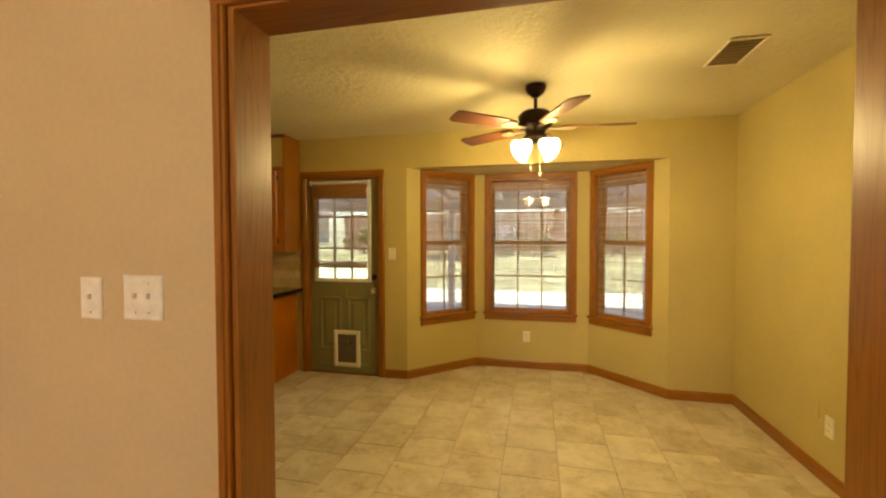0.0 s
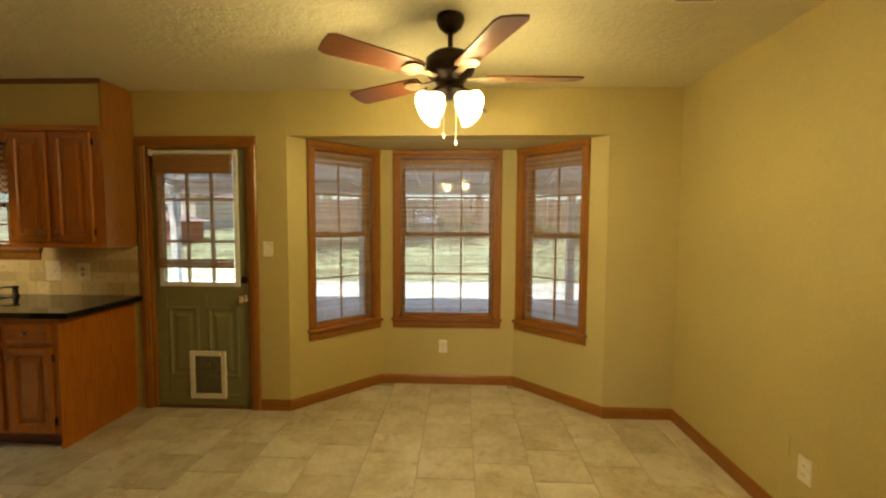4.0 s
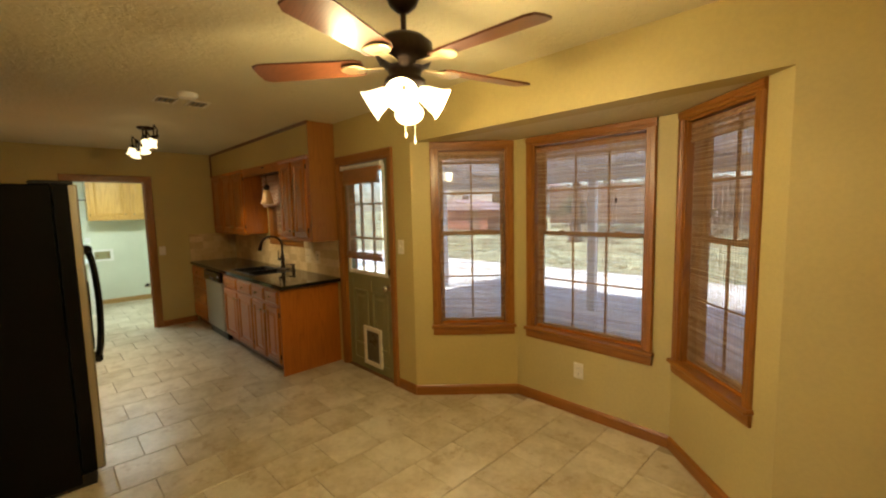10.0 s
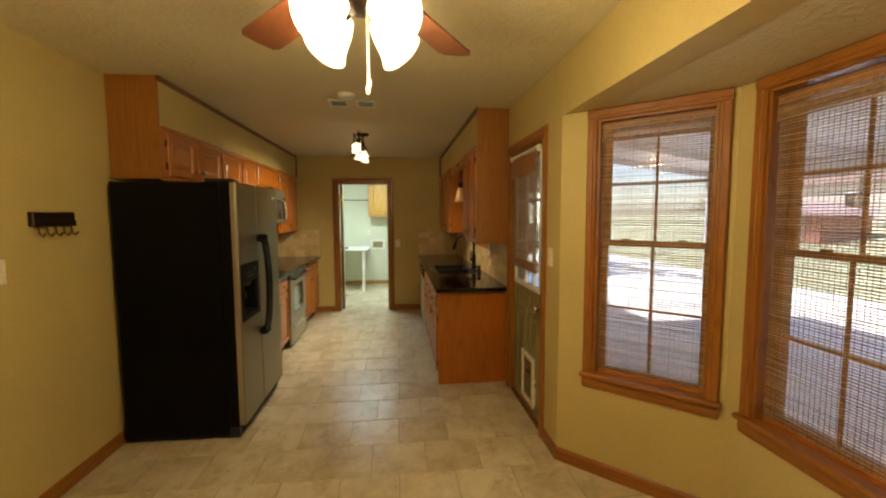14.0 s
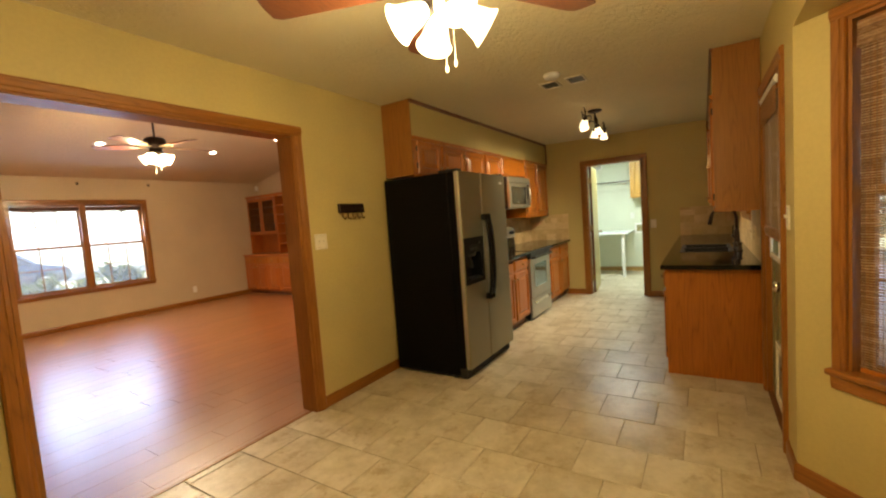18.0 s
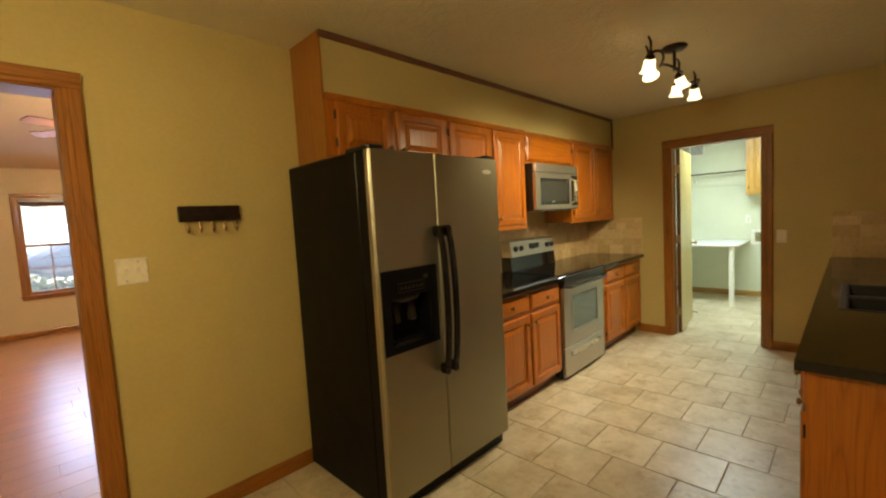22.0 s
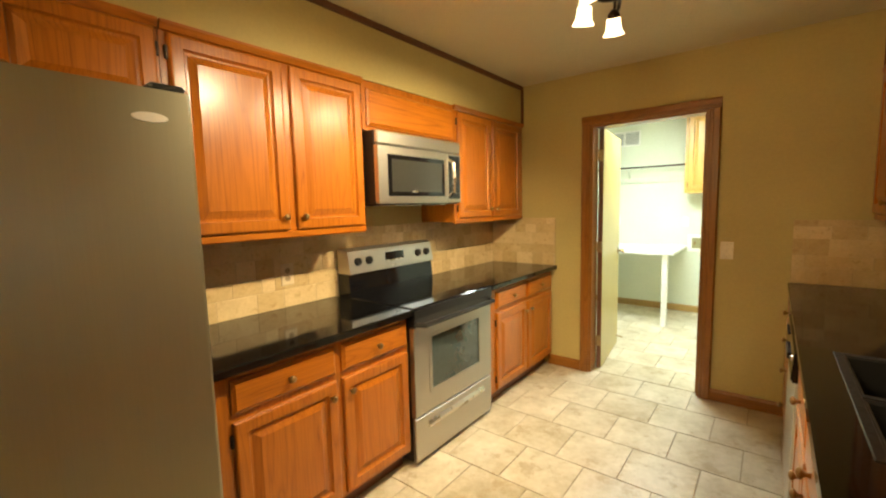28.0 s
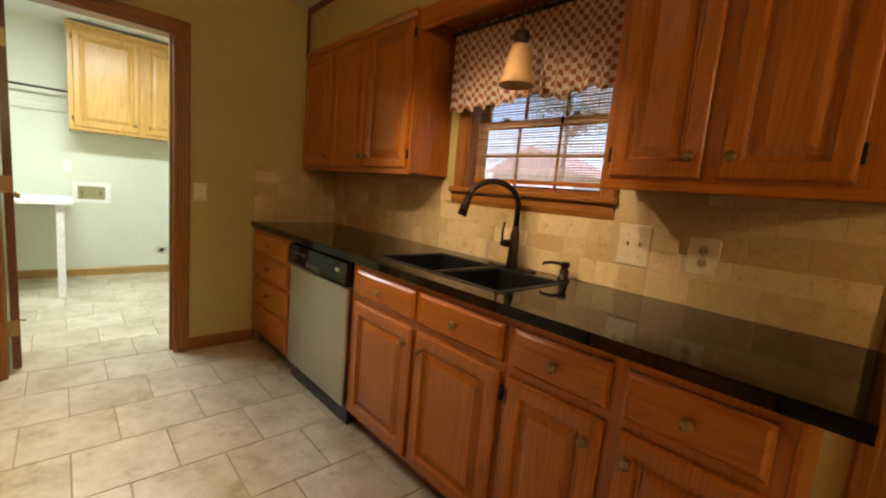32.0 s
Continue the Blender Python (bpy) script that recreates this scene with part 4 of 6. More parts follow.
SB = pose(0, 2.385, 0, 0, 0, 180)
SD = 2.385 - S
base_cabinet(SB, 2.095, 3.085, [(2.165, 2.618, "r"), (2.652, 3.072, "l")], "oak base cabinet with two drawers between fridge and range", SD, "south base cabinets")
base_cabinet(SB, 3.868, -W - 0.003, [(3.985, 4.425, "r"), (4.455, 4.895, "l")], "oak base cabinet with two drawers in the corner", SD, "south base cabinets")


def upper(m, x0, x1, z0, z1, doors, label, depth, group):
    t = thing("upper_cabinet", m, label, "cabinet", group)
    carcass(t, x0, x1, z0, z1, 0, depth - 0.004, [])
    for a, b, c, d, side in doors:
        k = None if side == "n" else (b - 0.03 if side == "r" else a + 0.03, c + 0.06)
        cab_door(t, a, b, c, d, 0, k, None if side == "n" else ("l" if side == "r" else "r"))
    part("bottom_rail", box(x0 + 0.002, -0.006, z0 - 0.012, x1 - 0.002, 0.02, z0 + 0.02, 0.004), M_OAKH, t)
    part("top_moulding", prism([(0, z1 - 0.03), (-0.012, z1 - 0.028), (-0.022, z1 - 0.006), (-0.022, z1 + 0.004), (0, z1 + 0.004)], "x", x0 + 0.002, x1 - 0.002), M_OAKH, t)
    return t


NU = pose(0, 4.34, 0)
ND = N - 4.34
upper(NU, W + 0.003, -3.61, 1.30, 2.115, [(-4.905, -4.495, 1.325, 2.08, "r"), (-4.475, -4.06, 1.325, 2.08, "r"), (-4.045, -3.635, 1.325, 2.08, "l")], "oak wall cabinet with three raised-panel doors", ND, "north wall cabinets")
t = upper(NU, -2.525, -1.832, 1.285, 2.115, [(-2.495, -2.225, 1.315, 2.08, "r"), (-2.18, -1.90, 1.315, 2.08, "l")], "oak wall cabinet with two doors beside the back door", ND, "north wall cabinets")
part("end_panel", box(-1.832, -0.002, 1.272, -1.82, ND - 0.004, H - 0.004), M_OAKLIT, t, "full-height oak end panel in the lit oak tone")
SU = pose(0, 2.105, 0, 0, 0, 180)
SDU = 2.105 - S
t = upper(SU, 1.215, 2.135, 1.775, 2.115, [(1.275, 1.65, 1.795, 2.085, "r"), (1.695, 2.122, 1.795, 2.085, "l")], "short oak cabinet with two doors above the refrigerator", SDU, "south wall cabinets")
part("end_panel", box(1.203, -0.002, 1.775, 1.215, SDU - 0.004, H - 0.004), M_OAKLIT, t, "full-height oak end panel in the lit oak tone")
upper(SU, 2.137, 3.083, 1.305, 2.115, [(2.162, 2.612, 1.33, 2.08, "r"), (2.652, 3.068, 1.33, 2.08, "l")], "oak wall cabinet with two tall doors", SDU, "south wall cabinets")
t = thing("filler_cabinet", SU, "oak panel filling the wall above the microwave", "cabinet", "south wall cabinets")
carcass(t, 3.085, 3.905, 1.85, 2.115, 0, SDU - 0.004, [])
part("panel", stepped(3.115, 1.875, 3.885, 2.075, DRAWER_STEPS), M_OAKH, t)
upper(SU, 3.907, -W - 0.003, 1.305, 2.115, [(3.945, 4.385, 1.33, 2.08, "r"), (4.41, 4.86, 1.33, 2.08, "l")], "oak wall cabinet with two doors in the corner", SDU, "south wall cabinets")
# soffits with their dark crown strips
structure("soffit_north", box(W, 4.345, 2.12, -1.834, N, H), M_KWALL, "olive-tan painted soffit over the wall cabinets", "soffit")
structure("soffit_south", box(W, S, 2.12, -1.217, 2.10, H), M_KWALL, "olive-tan painted soffit over the wall cabinets", "soffit")
t = thing("window_fascia", NU, "oak fascia boards bridging the cabinets over the sink window", "fascia", kind="structure")
part("board", box(-3.608, 0.0, 2.02, -2.527, 0.02, 2.119), M_OAKH, t)
part("soffit_board", box(-3.608, 0.02, 2.095, -2.527, ND - 0.022, 2.119), M_OAKH, t)
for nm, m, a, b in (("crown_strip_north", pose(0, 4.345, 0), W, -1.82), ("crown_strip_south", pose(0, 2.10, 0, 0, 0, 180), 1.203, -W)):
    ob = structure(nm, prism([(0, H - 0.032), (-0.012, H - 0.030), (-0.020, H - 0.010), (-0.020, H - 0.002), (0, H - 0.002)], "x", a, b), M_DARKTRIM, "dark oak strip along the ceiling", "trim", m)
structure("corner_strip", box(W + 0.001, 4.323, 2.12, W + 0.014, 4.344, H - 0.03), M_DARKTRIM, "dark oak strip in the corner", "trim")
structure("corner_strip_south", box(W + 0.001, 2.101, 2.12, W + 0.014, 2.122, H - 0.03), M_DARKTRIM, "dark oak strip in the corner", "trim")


# ---- worktops
def worktop(name, items, label):
    ob = part(name, boxes(*items, bevel=0.006), M_GRANITE)
    return tagged(ob, label, "worktop")


SX0, SX1, SY0, SY1 = -3.44, -2.71, 4.085, 4.475
bm = bmesh.new()
gx, gy = (W, SX0, SX1, -1.785), (3.972, SY0, SY1, N)
grid = [[[bm.verts.new((x, y, z)) for y in gy] for x in gx] for z in (0.852, 0.888)]
for i in range(3):
    for j in range(3):
        if (i, j) != (1, 1):
            for k, lay in enumerate(grid):
                q = [lay[i][j], lay[i + 1][j], lay[i + 1][j + 1], lay[i][j + 1]]
                bm.faces.new(q if k else q[::-1])
lo, hi = grid
ring = lambda g, r: [g[i][j] for i, j in r]
for r in (((0, 0), (1, 0), (2, 0), (3, 0), (3, 1), (3, 2), (3, 3), (2, 3), (1, 3), (0, 3), (0, 2), (0, 1)), ((1, 1), (1, 2), (2, 2), (2, 1))):
    a, b = ring(lo, r), ring(hi, r)
    for k in range(len(r)):
        n = (k + 1) % len(r)
        bm.faces.new((a[k], a[n], b[n], b[k]))
front = [e for e in bm.edges if all(v.co.y < 3.98 and v.co.z > 0.87 for v in e.verts)]
bmesh.ops.bevel(bm, geom=front, offset=0.006, segments=2, affect="EDGES")
tagged(part("worktop_north", bm, M_GRANITE), "polished black granite worktop around the sink", "worktop")
worktop("worktop_south", [(-3.088, S, 0.852, -2.08, 2.437, 0.888)], "polished black granite worktop beside the refrigerator")
worktop("worktop_corner", [(W, S, 0.852, -3.866, 2.437, 0.888)], "polished black granite worktop in the corner")


def sink():
    t = thing("kitchen_sink", pose(0, 0, 0.85), "black composite double-bowl sink set in the granite", "sink")
    mid = (SX0 + SX1) / 2 + 0.02
    for a, b, dp in ((SX0, mid - 0.012, 0.20), (mid + 0.012, SX1, 0.20)):
        bm = bmesh.new()
        rings = []
        for ins, z in ((0, 0.0395), (0.008, 0.0395), (0.014, 0.033), (0.028, -dp + 0.03), (0.055, -dp)):
            rings.append([bm.verts.new(p) for p in ((a + ins, SY0 + ins, z), (b - ins, SY0 + ins, z), (b - ins, SY1 - ins, z), (a + ins, SY1 - ins, z))])
        for q, r in zip(rings, rings[1:]):
            for k in range(4):
                bm.faces.new((q[k], q[(k + 1) % 4], r[(k + 1) % 4], r[k]))
        bm.faces.new(rings[-1])
        o = part("bowl", bm, M_SINK, t)
        part("drain", lathe([(0.0, -dp + 0.004), (0.038, -dp + 0.004), (0.042, -dp + 0.001)], ((a + b) / 2, (SY0 + SY1) / 2, 0), 18), M_BRONZE, o)
    part("rim", boxes((SX0 - 0.02, SY0 - 0.02, 0.036, SX1 + 0.02, SY0 + 0.004, 0.0405), (SX0 - 0.02, SY1 - 0.004, 0.036, SX1 + 0.02, SY1 + 0.02, 0.0405), (SX0 - 0.02, SY0 + 0.004, 0.036, SX0 + 0.004, SY1 - 0.004, 0.0405), (SX1 - 0.004, SY0 + 0.004, 0.036, SX1 + 0.02, SY1 - 0.004, 0.0405), (mid - 0.013, SY0 + 0.004, 0.03, mid + 0.013, SY1 - 0.004, 0.043), bevel=0.003), M_SINK, t)


sink()


def faucet():
    x, y, z = -3.01, 4.53, 0.888
    t = thing("faucet", pose(x, y, z), "oil-rubbed bronze gooseneck pull-down faucet", "faucet")
    part("escutcheon", box(-0.12, -0.03, 0, 0.12, 0.03, 0.008, 0.004), M_BRONZE, t)
    smooth(part("body", lathe([(0.030, 0.008), (0.028, 0.02), (0.024, 0.06), (0.022, 0.16), (0.016, 0.18), (0.014, 0.20)], (0, 0, 0), 18), M_BRONZE, t))
    arc = [(0, 0, 0.19)] + [(-0.085 * (1 - math.cos(a)) * 0.8, -0.10 * (1 - math.cos(a)), 0.285 + 0.11 * math.sin(a)) for a in [math.pi * k / 12 for k in range(0, 12)]]
    smooth(part("spout", tube(arc, 0.0135, 12), M_BRONZE, t))
    e = Vector(arc[-1])
    smooth(part("spray_head", tube([e + Vector((0.003, 0.006, 0.02)), e, e + Vector((-0.008, -0.010, -0.05)), e + Vector((-0.014, -0.018, -0.085))], [0.015, 0.017, 0.020, 0.022], 14), M_BRONZE, t))
    h = smooth(part("valve", tube([(-0.018, -0.012, 0.115), (-0.055, -0.03, 0.115)], [0.020, 0.017], 12), M_BRONZE, t))
    part("handle", tube([(-0.05, -0.028, 0.12), (-0.052, -0.028, 0.17), (-0.048, -0.024, 0.215)], [0.007, 0.006, 0.005], 8), M_BRONZE, h)
    s = thing("soap_dispenser", pose(-2.735, 4.535, 0.888), "bronze soap dispenser beside the sink", "soap dispenser")
    smooth(part("collar", lathe([(0.026, 0), (0.026, 0.008), (0.020, 0.014), (0.018, 0.045), (0.012, 0.055), (0.020, 0.058), (0.020, 0.078), (0.0, 0.080)], (0, 0, 0), 16), M_BRONZE, s))
    smooth(part("nozzle", tube([(0, 0, 0.068), (-0.045, -0.03, 0.072), (-0.072, -0.048, 0.066), (-0.076, -0.051, 0.056)], [0.008, 0.007, 0.006, 0.005], 10), M_BRONZE, s))


faucet()


# ---- appliances
def dishwasher():
    t = thing("dishwasher", pose(-3.885, 3.99, 0), "stainless dishwasher with black control strip under the worktop", "dishwasher")
    part("tub", box(-0.345, 0.02, 0.0, 0.345, 0.60, 0.85), M_BLACK, t)
    part("door", box(-0.342, -0.014, 0.105, 0.342, 0.019, 0.715, 0.008), M_STEELH, t)
    c = part("control_panel", prism([(0.019, 0.72), (-0.022, 0.72), (-0.030, 0.735), (-0.022, 0.835), (0.019, 0.842)], "x", -0.342, 0.342), M_BLACKGLASS, t, "glossy black control panel")
    part("latch", box(-0.09, -0.036, 0.735, 0.09, -0.026, 0.765, 0.004), M_BLACK, c)
    for k in range(6):
        part("button", box(-0.28 + 0.03 * k, -0.031, 0.79, -0.262 + 0.03 * k, -0.024, 0.80, 0.002), M_BLACK, c)
    part("badge", lathe([(0.022, 0), (0.020, 0.002), (0.0, 0.0022)], (0.25, -0.0255, 0.79), 18, FACE @ Matrix.Diagonal((1, 0.5, 1, 1))), M_NICKEL, c)
    part("kick_plate", box(-0.342, 0.03, 0.004, 0.342, 0.05, 0.10), M_BLACK, t)


dishwasher()


def bezel(outer, inner, y0, y1):
    """A flat surround with one opening, as a single moulded piece."""
    bm = bmesh.new()
    loops = []
    for (a, b, c, d), y in ((outer, y0), (outer, y1), (inner, y1), (inner, y0)):
        loops.append([bm.verts.new((x, y, z)) for x, z in ((a, b), (c, b), (c, d), (a, d))])
    for p, q in zip(loops, loops[1:] + loops[:1]):
        for k in range(4):
            bm.faces.new((p[k], q[k], q[(k + 1) % 4], p[(k + 1) % 4]))
    bmesh.ops.recalc_face_normals(bm, faces=bm.faces)
    lip = [e for e in bm.edges if all(abs(v.co.y - max(y0, y1)) < 1e-5 for v in e.verts) and (abs(e.verts[0].co.x - e.verts[1].co.x) < 1e-5 or abs(e.verts[0].co.z - e.verts[1].co.z) < 1e-5)]
    bmesh.ops.bevel(bm, geom=lip, offset=min(0.003, 0.3 * abs(y1 - y0)), segments=2, affect="EDGES")
    return bm


def refrigerator():
    t = thing("refrigerator", pose(-1.118, 0, 0), "side-by-side refrigerator, stainless doors and black textured sides", "refrigerator")
    w, top, split = 0.918, 1.748, -0.398
    part("cabinet", box(-w, 1.83, 0.025, 0, 2.49, top, 0.006), M_FRIDGE_SIDE, t)
    grille = part("toe_grille", box(-w + 0.01, 2.42, 0.006, -0.01, 2.555, 0.085, 0.004), M_BLACK, t)
    for k in range(4):
        part("louvre", box(-w + 0.04, 2.554, 0.018 + 0.016 * k, -0.04, 2.560, 0.026 + 0.016 * k, 0.002), M_RECESS, grille)
    hx0, hx1, hz0, hz1 = -0.315, -0.062, 0.838, 1.065
    a, b = 0.0, split + 0.0015
    dl = part("freezer_door", boxes((a, 2.495, 0.095, b, 2.588, hz0), (a, 2.495, hz1, b, 2.588, top), (a, 2.495, hz0, hx1, 2.588, hz1), (hx0, 2.495, hz0, b, 2.588, hz1)), M_FRIDGE_SIDE, t, "black freezer door with stainless skin and water dispenser")
    dr = part("fridge_door", box(split - 0.0015, 2.495, 0.095, -w, 2.588, top, 0.004), M_FRIDGE_SIDE, t, "black door with stainless skin")

    def near(x):
        return [(x + 0.0012, 2.562), (x + 0.0012, 2.586), (x - 0.001, 2.5925), (x - 0.005, 2.5975), (x - 0.011, 2.60)]

    def far(x):
        return [(x + 0.011, 2.60), (x + 0.005, 2.5975), (x + 0.001, 2.5925), (x - 0.0012, 2.586), (x - 0.0012, 2.562)]

    bm = prism(near(a) + far(b), "z", 0.096, hz0)
    prism(near(a) + far(b), "z", hz1, top - 0.0005, bm)
    prism(near(a) + [(hx1, 2.60), (hx1, 2.562)], "z", hz0, hz1, bm)
    prism([(hx0, 2.562), (hx0, 2.60)] + far(b), "z", hz0, hz1, bm)
    part("skin", bm, M_STEEL, dl, "brushed stainless skin")
    part("skin", prism(near(split - 0.0015) + far(-w), "z", 0.096, top - 0.0005), M_STEEL, dr, "brushed stainless skin")
    # lighter steel laid on the skin's corner, its edge highlight put into colour
    part("edge_strip", box(-0.002, 2.560, 0.10, 0.0030, 2.5905, top - 0.005, 0.002), M_STEELH, dl, "paler steel strip painting the skin's lit edge")
    d = part("dispenser", bezel((-0.366, 0.803, -0.014, 1.196), (hx0, hz0, hx1, hz1), 2.598, 2.606), M_RECESS, dl, "glossy black water and ice dispenser")
    bm = stepped(hx0, hz0, hx1, hz1, [(0, 2.598), (0.003, 2.59), (0.006, 2.514)])
    for f in [f for f in bm.faces if all(v.co.y > 2.597 for v in f.verts)]:
        bm.faces.remove(f)
    part("recess", bm, M_RECESS, d)
    tray = part("drip_tray", box(hx0 + 0.012, 2.53, hz0 + 0.004, hx1 - 0.012, 2.612, hz0 + 0.014, 0.004), M_RECESS, d)
    for k in range(7):
        part("grate_bar", box(hx0 + 0.03 + 0.03 * k, 2.54, hz0 + 0.0135, hx0 + 0.037 + 0.03 * k, 2.605, hz0 + 0.0165, 0.001), M_BLACK, tray)
    mid = (hx0 + hx1) / 2
    smooth(part("chute", lathe([(0.085, 0.0), (0.082, -0.012), (0.070, -0.024), (0.04, -0.03), (0.0, -0.03)], (mid, 2.562, hz1 - 0.004), 24, Matrix.Diagonal((1, 0.42, 1, 1))), M_PADDLE, d, "rounded grey chute"))
    for x in (mid - 0.055, mid + 0.048):
        p = part("paddle", prism([(2.517, 0.93), (2.54, 0.925), (2.552, 0.935), (2.545, 0.975), (2.53, 1.012), (2.517, 1.02)], "x", x - 0.016, x + 0.016), M_PADDLE, d, "smoky grey push paddle")
        smooth(part("spout", lathe([(0.009, 0.0), (0.008, -0.018), (0.005, -0.022)], (x, 2.565, hz1 - 0.03), 10), M_RECESS, p))
    for k in range(6):
        part("button", lathe([(0.0075, 0), (0.0065, 0.003), (0.0, 0.0035)], (mid - 0.062 + 0.0245 * k, 2.6055, 1.105), 12, Matrix.Rotation(radians(-90), 4, "X")), M_PADDLE, d)
        part("mark", box(mid - 0.066 + 0.0245 * k, 2.6055, 1.123, mid - 0.058 + 0.0245 * k, 2.6064, 1.126), M_PADDLE, d)
    part("button_frame", bezel((mid - 0.082, 1.085, mid + 0.082, 1.132), (mid - 0.079, 1.088, mid + 0.079, 1.129), 2.6055, 2.6066), M_PADDLE, d)
    part("label_plate", box(hx0 + 0.015, 2.6055, 1.135, hx0 + 0.045, 2.6064, 1.155), M_PADDLE, d)
    for x in (split + 0.031, split - 0.031):
        bar = [(x, 2.640 + 0.030 * math.sin(math.pi * k / 10) ** 0.6, 0.655 + 0.0705 * k) for k in range(11)]
        h = smooth(part("handle", tube(bar, 0.0165, 14), M_BLACKGLASS, dl if x > split else dr, "black bar handle"))
        for z in (0.655, 1.36):
            part("handle_end", box(x - 0.0175, 2.596, z - 0.028, x + 0.0175, 2.660, z + 0.028, 0.012), M_BLACKGLASS, h)
    badge = Matrix.Rotation(radians(-90), 4, "X") @ Matrix.Diagonal((1, 0.32, 1, 1))
    part("badge", lathe([(0.042, 0), (0.038, 0.003), (0.0, 0.0032)], (-0.815, 2.6005, 1.672), 24, badge), M_BRIGHT, dr, "oval chrome badge")
    for x in (-0.05, -w + 0.05):
        part("hinge_cover", box(x - 0.045, 2.40, top, x + 0.045, 2.585, top + 0.022, 0.008), M_BLACK, t)


refrigerator()


def range_stove():
    t = thing("range", pose(-3.477, 0, 0), "stainless electric range with black glass cooktop", "range")
    w = 0.382
    part("body", box(-w, S + 0.03, 0.03, w, 2.395, 0.865), M_BLACK, t)
    part("cooktop", box(-w, 1.90, 0.866, w, 2.43, 0.892, 0.006), M_BLACKGLASS, t, "black glass cooktop")
    part("lip", prism([(2.39, 0.785), (2.425, 0.79), (2.437, 0.835), (2.437, 0.88), (2.39, 0.89)], "x", -w, w), M_BLACK, t)
    part("backguard", prism([(S + 0.03, 0.866), (S + 0.14, 0.866), (S + 0.125, 1.03), (S + 0.03, 1.03)], "x", -w, w), M_BLACKGLASS, t)
    c = part("control_panel", prism([(S + 0.03, 1.03), (S + 0.145, 1.03), (S + 0.12, 1.165), (S + 0.09, 1.175), (S + 0.03, 1.175)], "x", -w, w), M_STEELH, t, "stainless control panel")
    up = Matrix.Rotation(radians(-79), 4, "X")
    for x in (-0.315, -0.225, 0.225, 0.315):
        kb = part("knob", lathe([(0.026, 0), (0.024, 0.012), (0.018, 0.022), (0.0, 0.023)], (x, S + 0.132, 1.10), 16, up), M_BLACK, c)
        part("pointer", box(x - 0.003, S + 0.15, 1.09, x + 0.003, S + 0.16, 1.125, 0.001), M_BLACK, kb)
    part("clock_panel", box(-0.085, S + 0.128, 1.065, 0.085, S + 0.136, 1.135, 0.003), M_BLACKGLASS, c)
    for k in range(4):
        part("button", box(-0.07 + 0.04 * k, S + 0.135, 1.073, -0.045 + 0.04 * k, S + 0.139, 1.085, 0.001), M_NICKEL, c)
    part("badge", box(-0.04, S + 0.142, 1.040, 0.04, S + 0.146, 1.048, 0.002), M_NICKEL, c)
    d = part("oven_door", bezel((-w, 0.285, w, 0.78), (-0.25, 0.40, 0.25, 0.715), 2.396, 2.425), M_STEELH, t)
    part("oven_window", box(-0.253, 2.400, 0.397, 0.253, 2.421, 0.718, 0.004), M_SMOKED, d, "smoked oven glass")
    part("window_border", bezel((-0.262, 0.39, 0.262, 0.725), (-0.235, 0.41, 0.235, 0.705), 2.422, 2.4275), M_STEELH, d)
    part("handle", tube([(-0.36, 2.425, 0.80), (-0.34, 2.475, 0.80), (0.34, 2.475, 0.80), (0.36, 2.425, 0.80)], 0.014, 10), M_BLACK, d, "black bar handle")
    s = part("storage_drawer", box(-w, 2.396, 0.03, w, 2.423, 0.275, 0.005), M_STEELH, t)
    part("pull", prism([(2.421, 0.195), (2.437, 0.20), (2.437, 0.215), (2.421, 0.235)], "x", -0.28, 0.28), M_NICKEL, s, "bright pressed pull")
    for x in (-0.33, 0.33):
        part("foot", lathe([(0.02, 0), (0.02, 0.03)], (x, 2.35, 0), 10), M_BLACK, t)


range_stove()


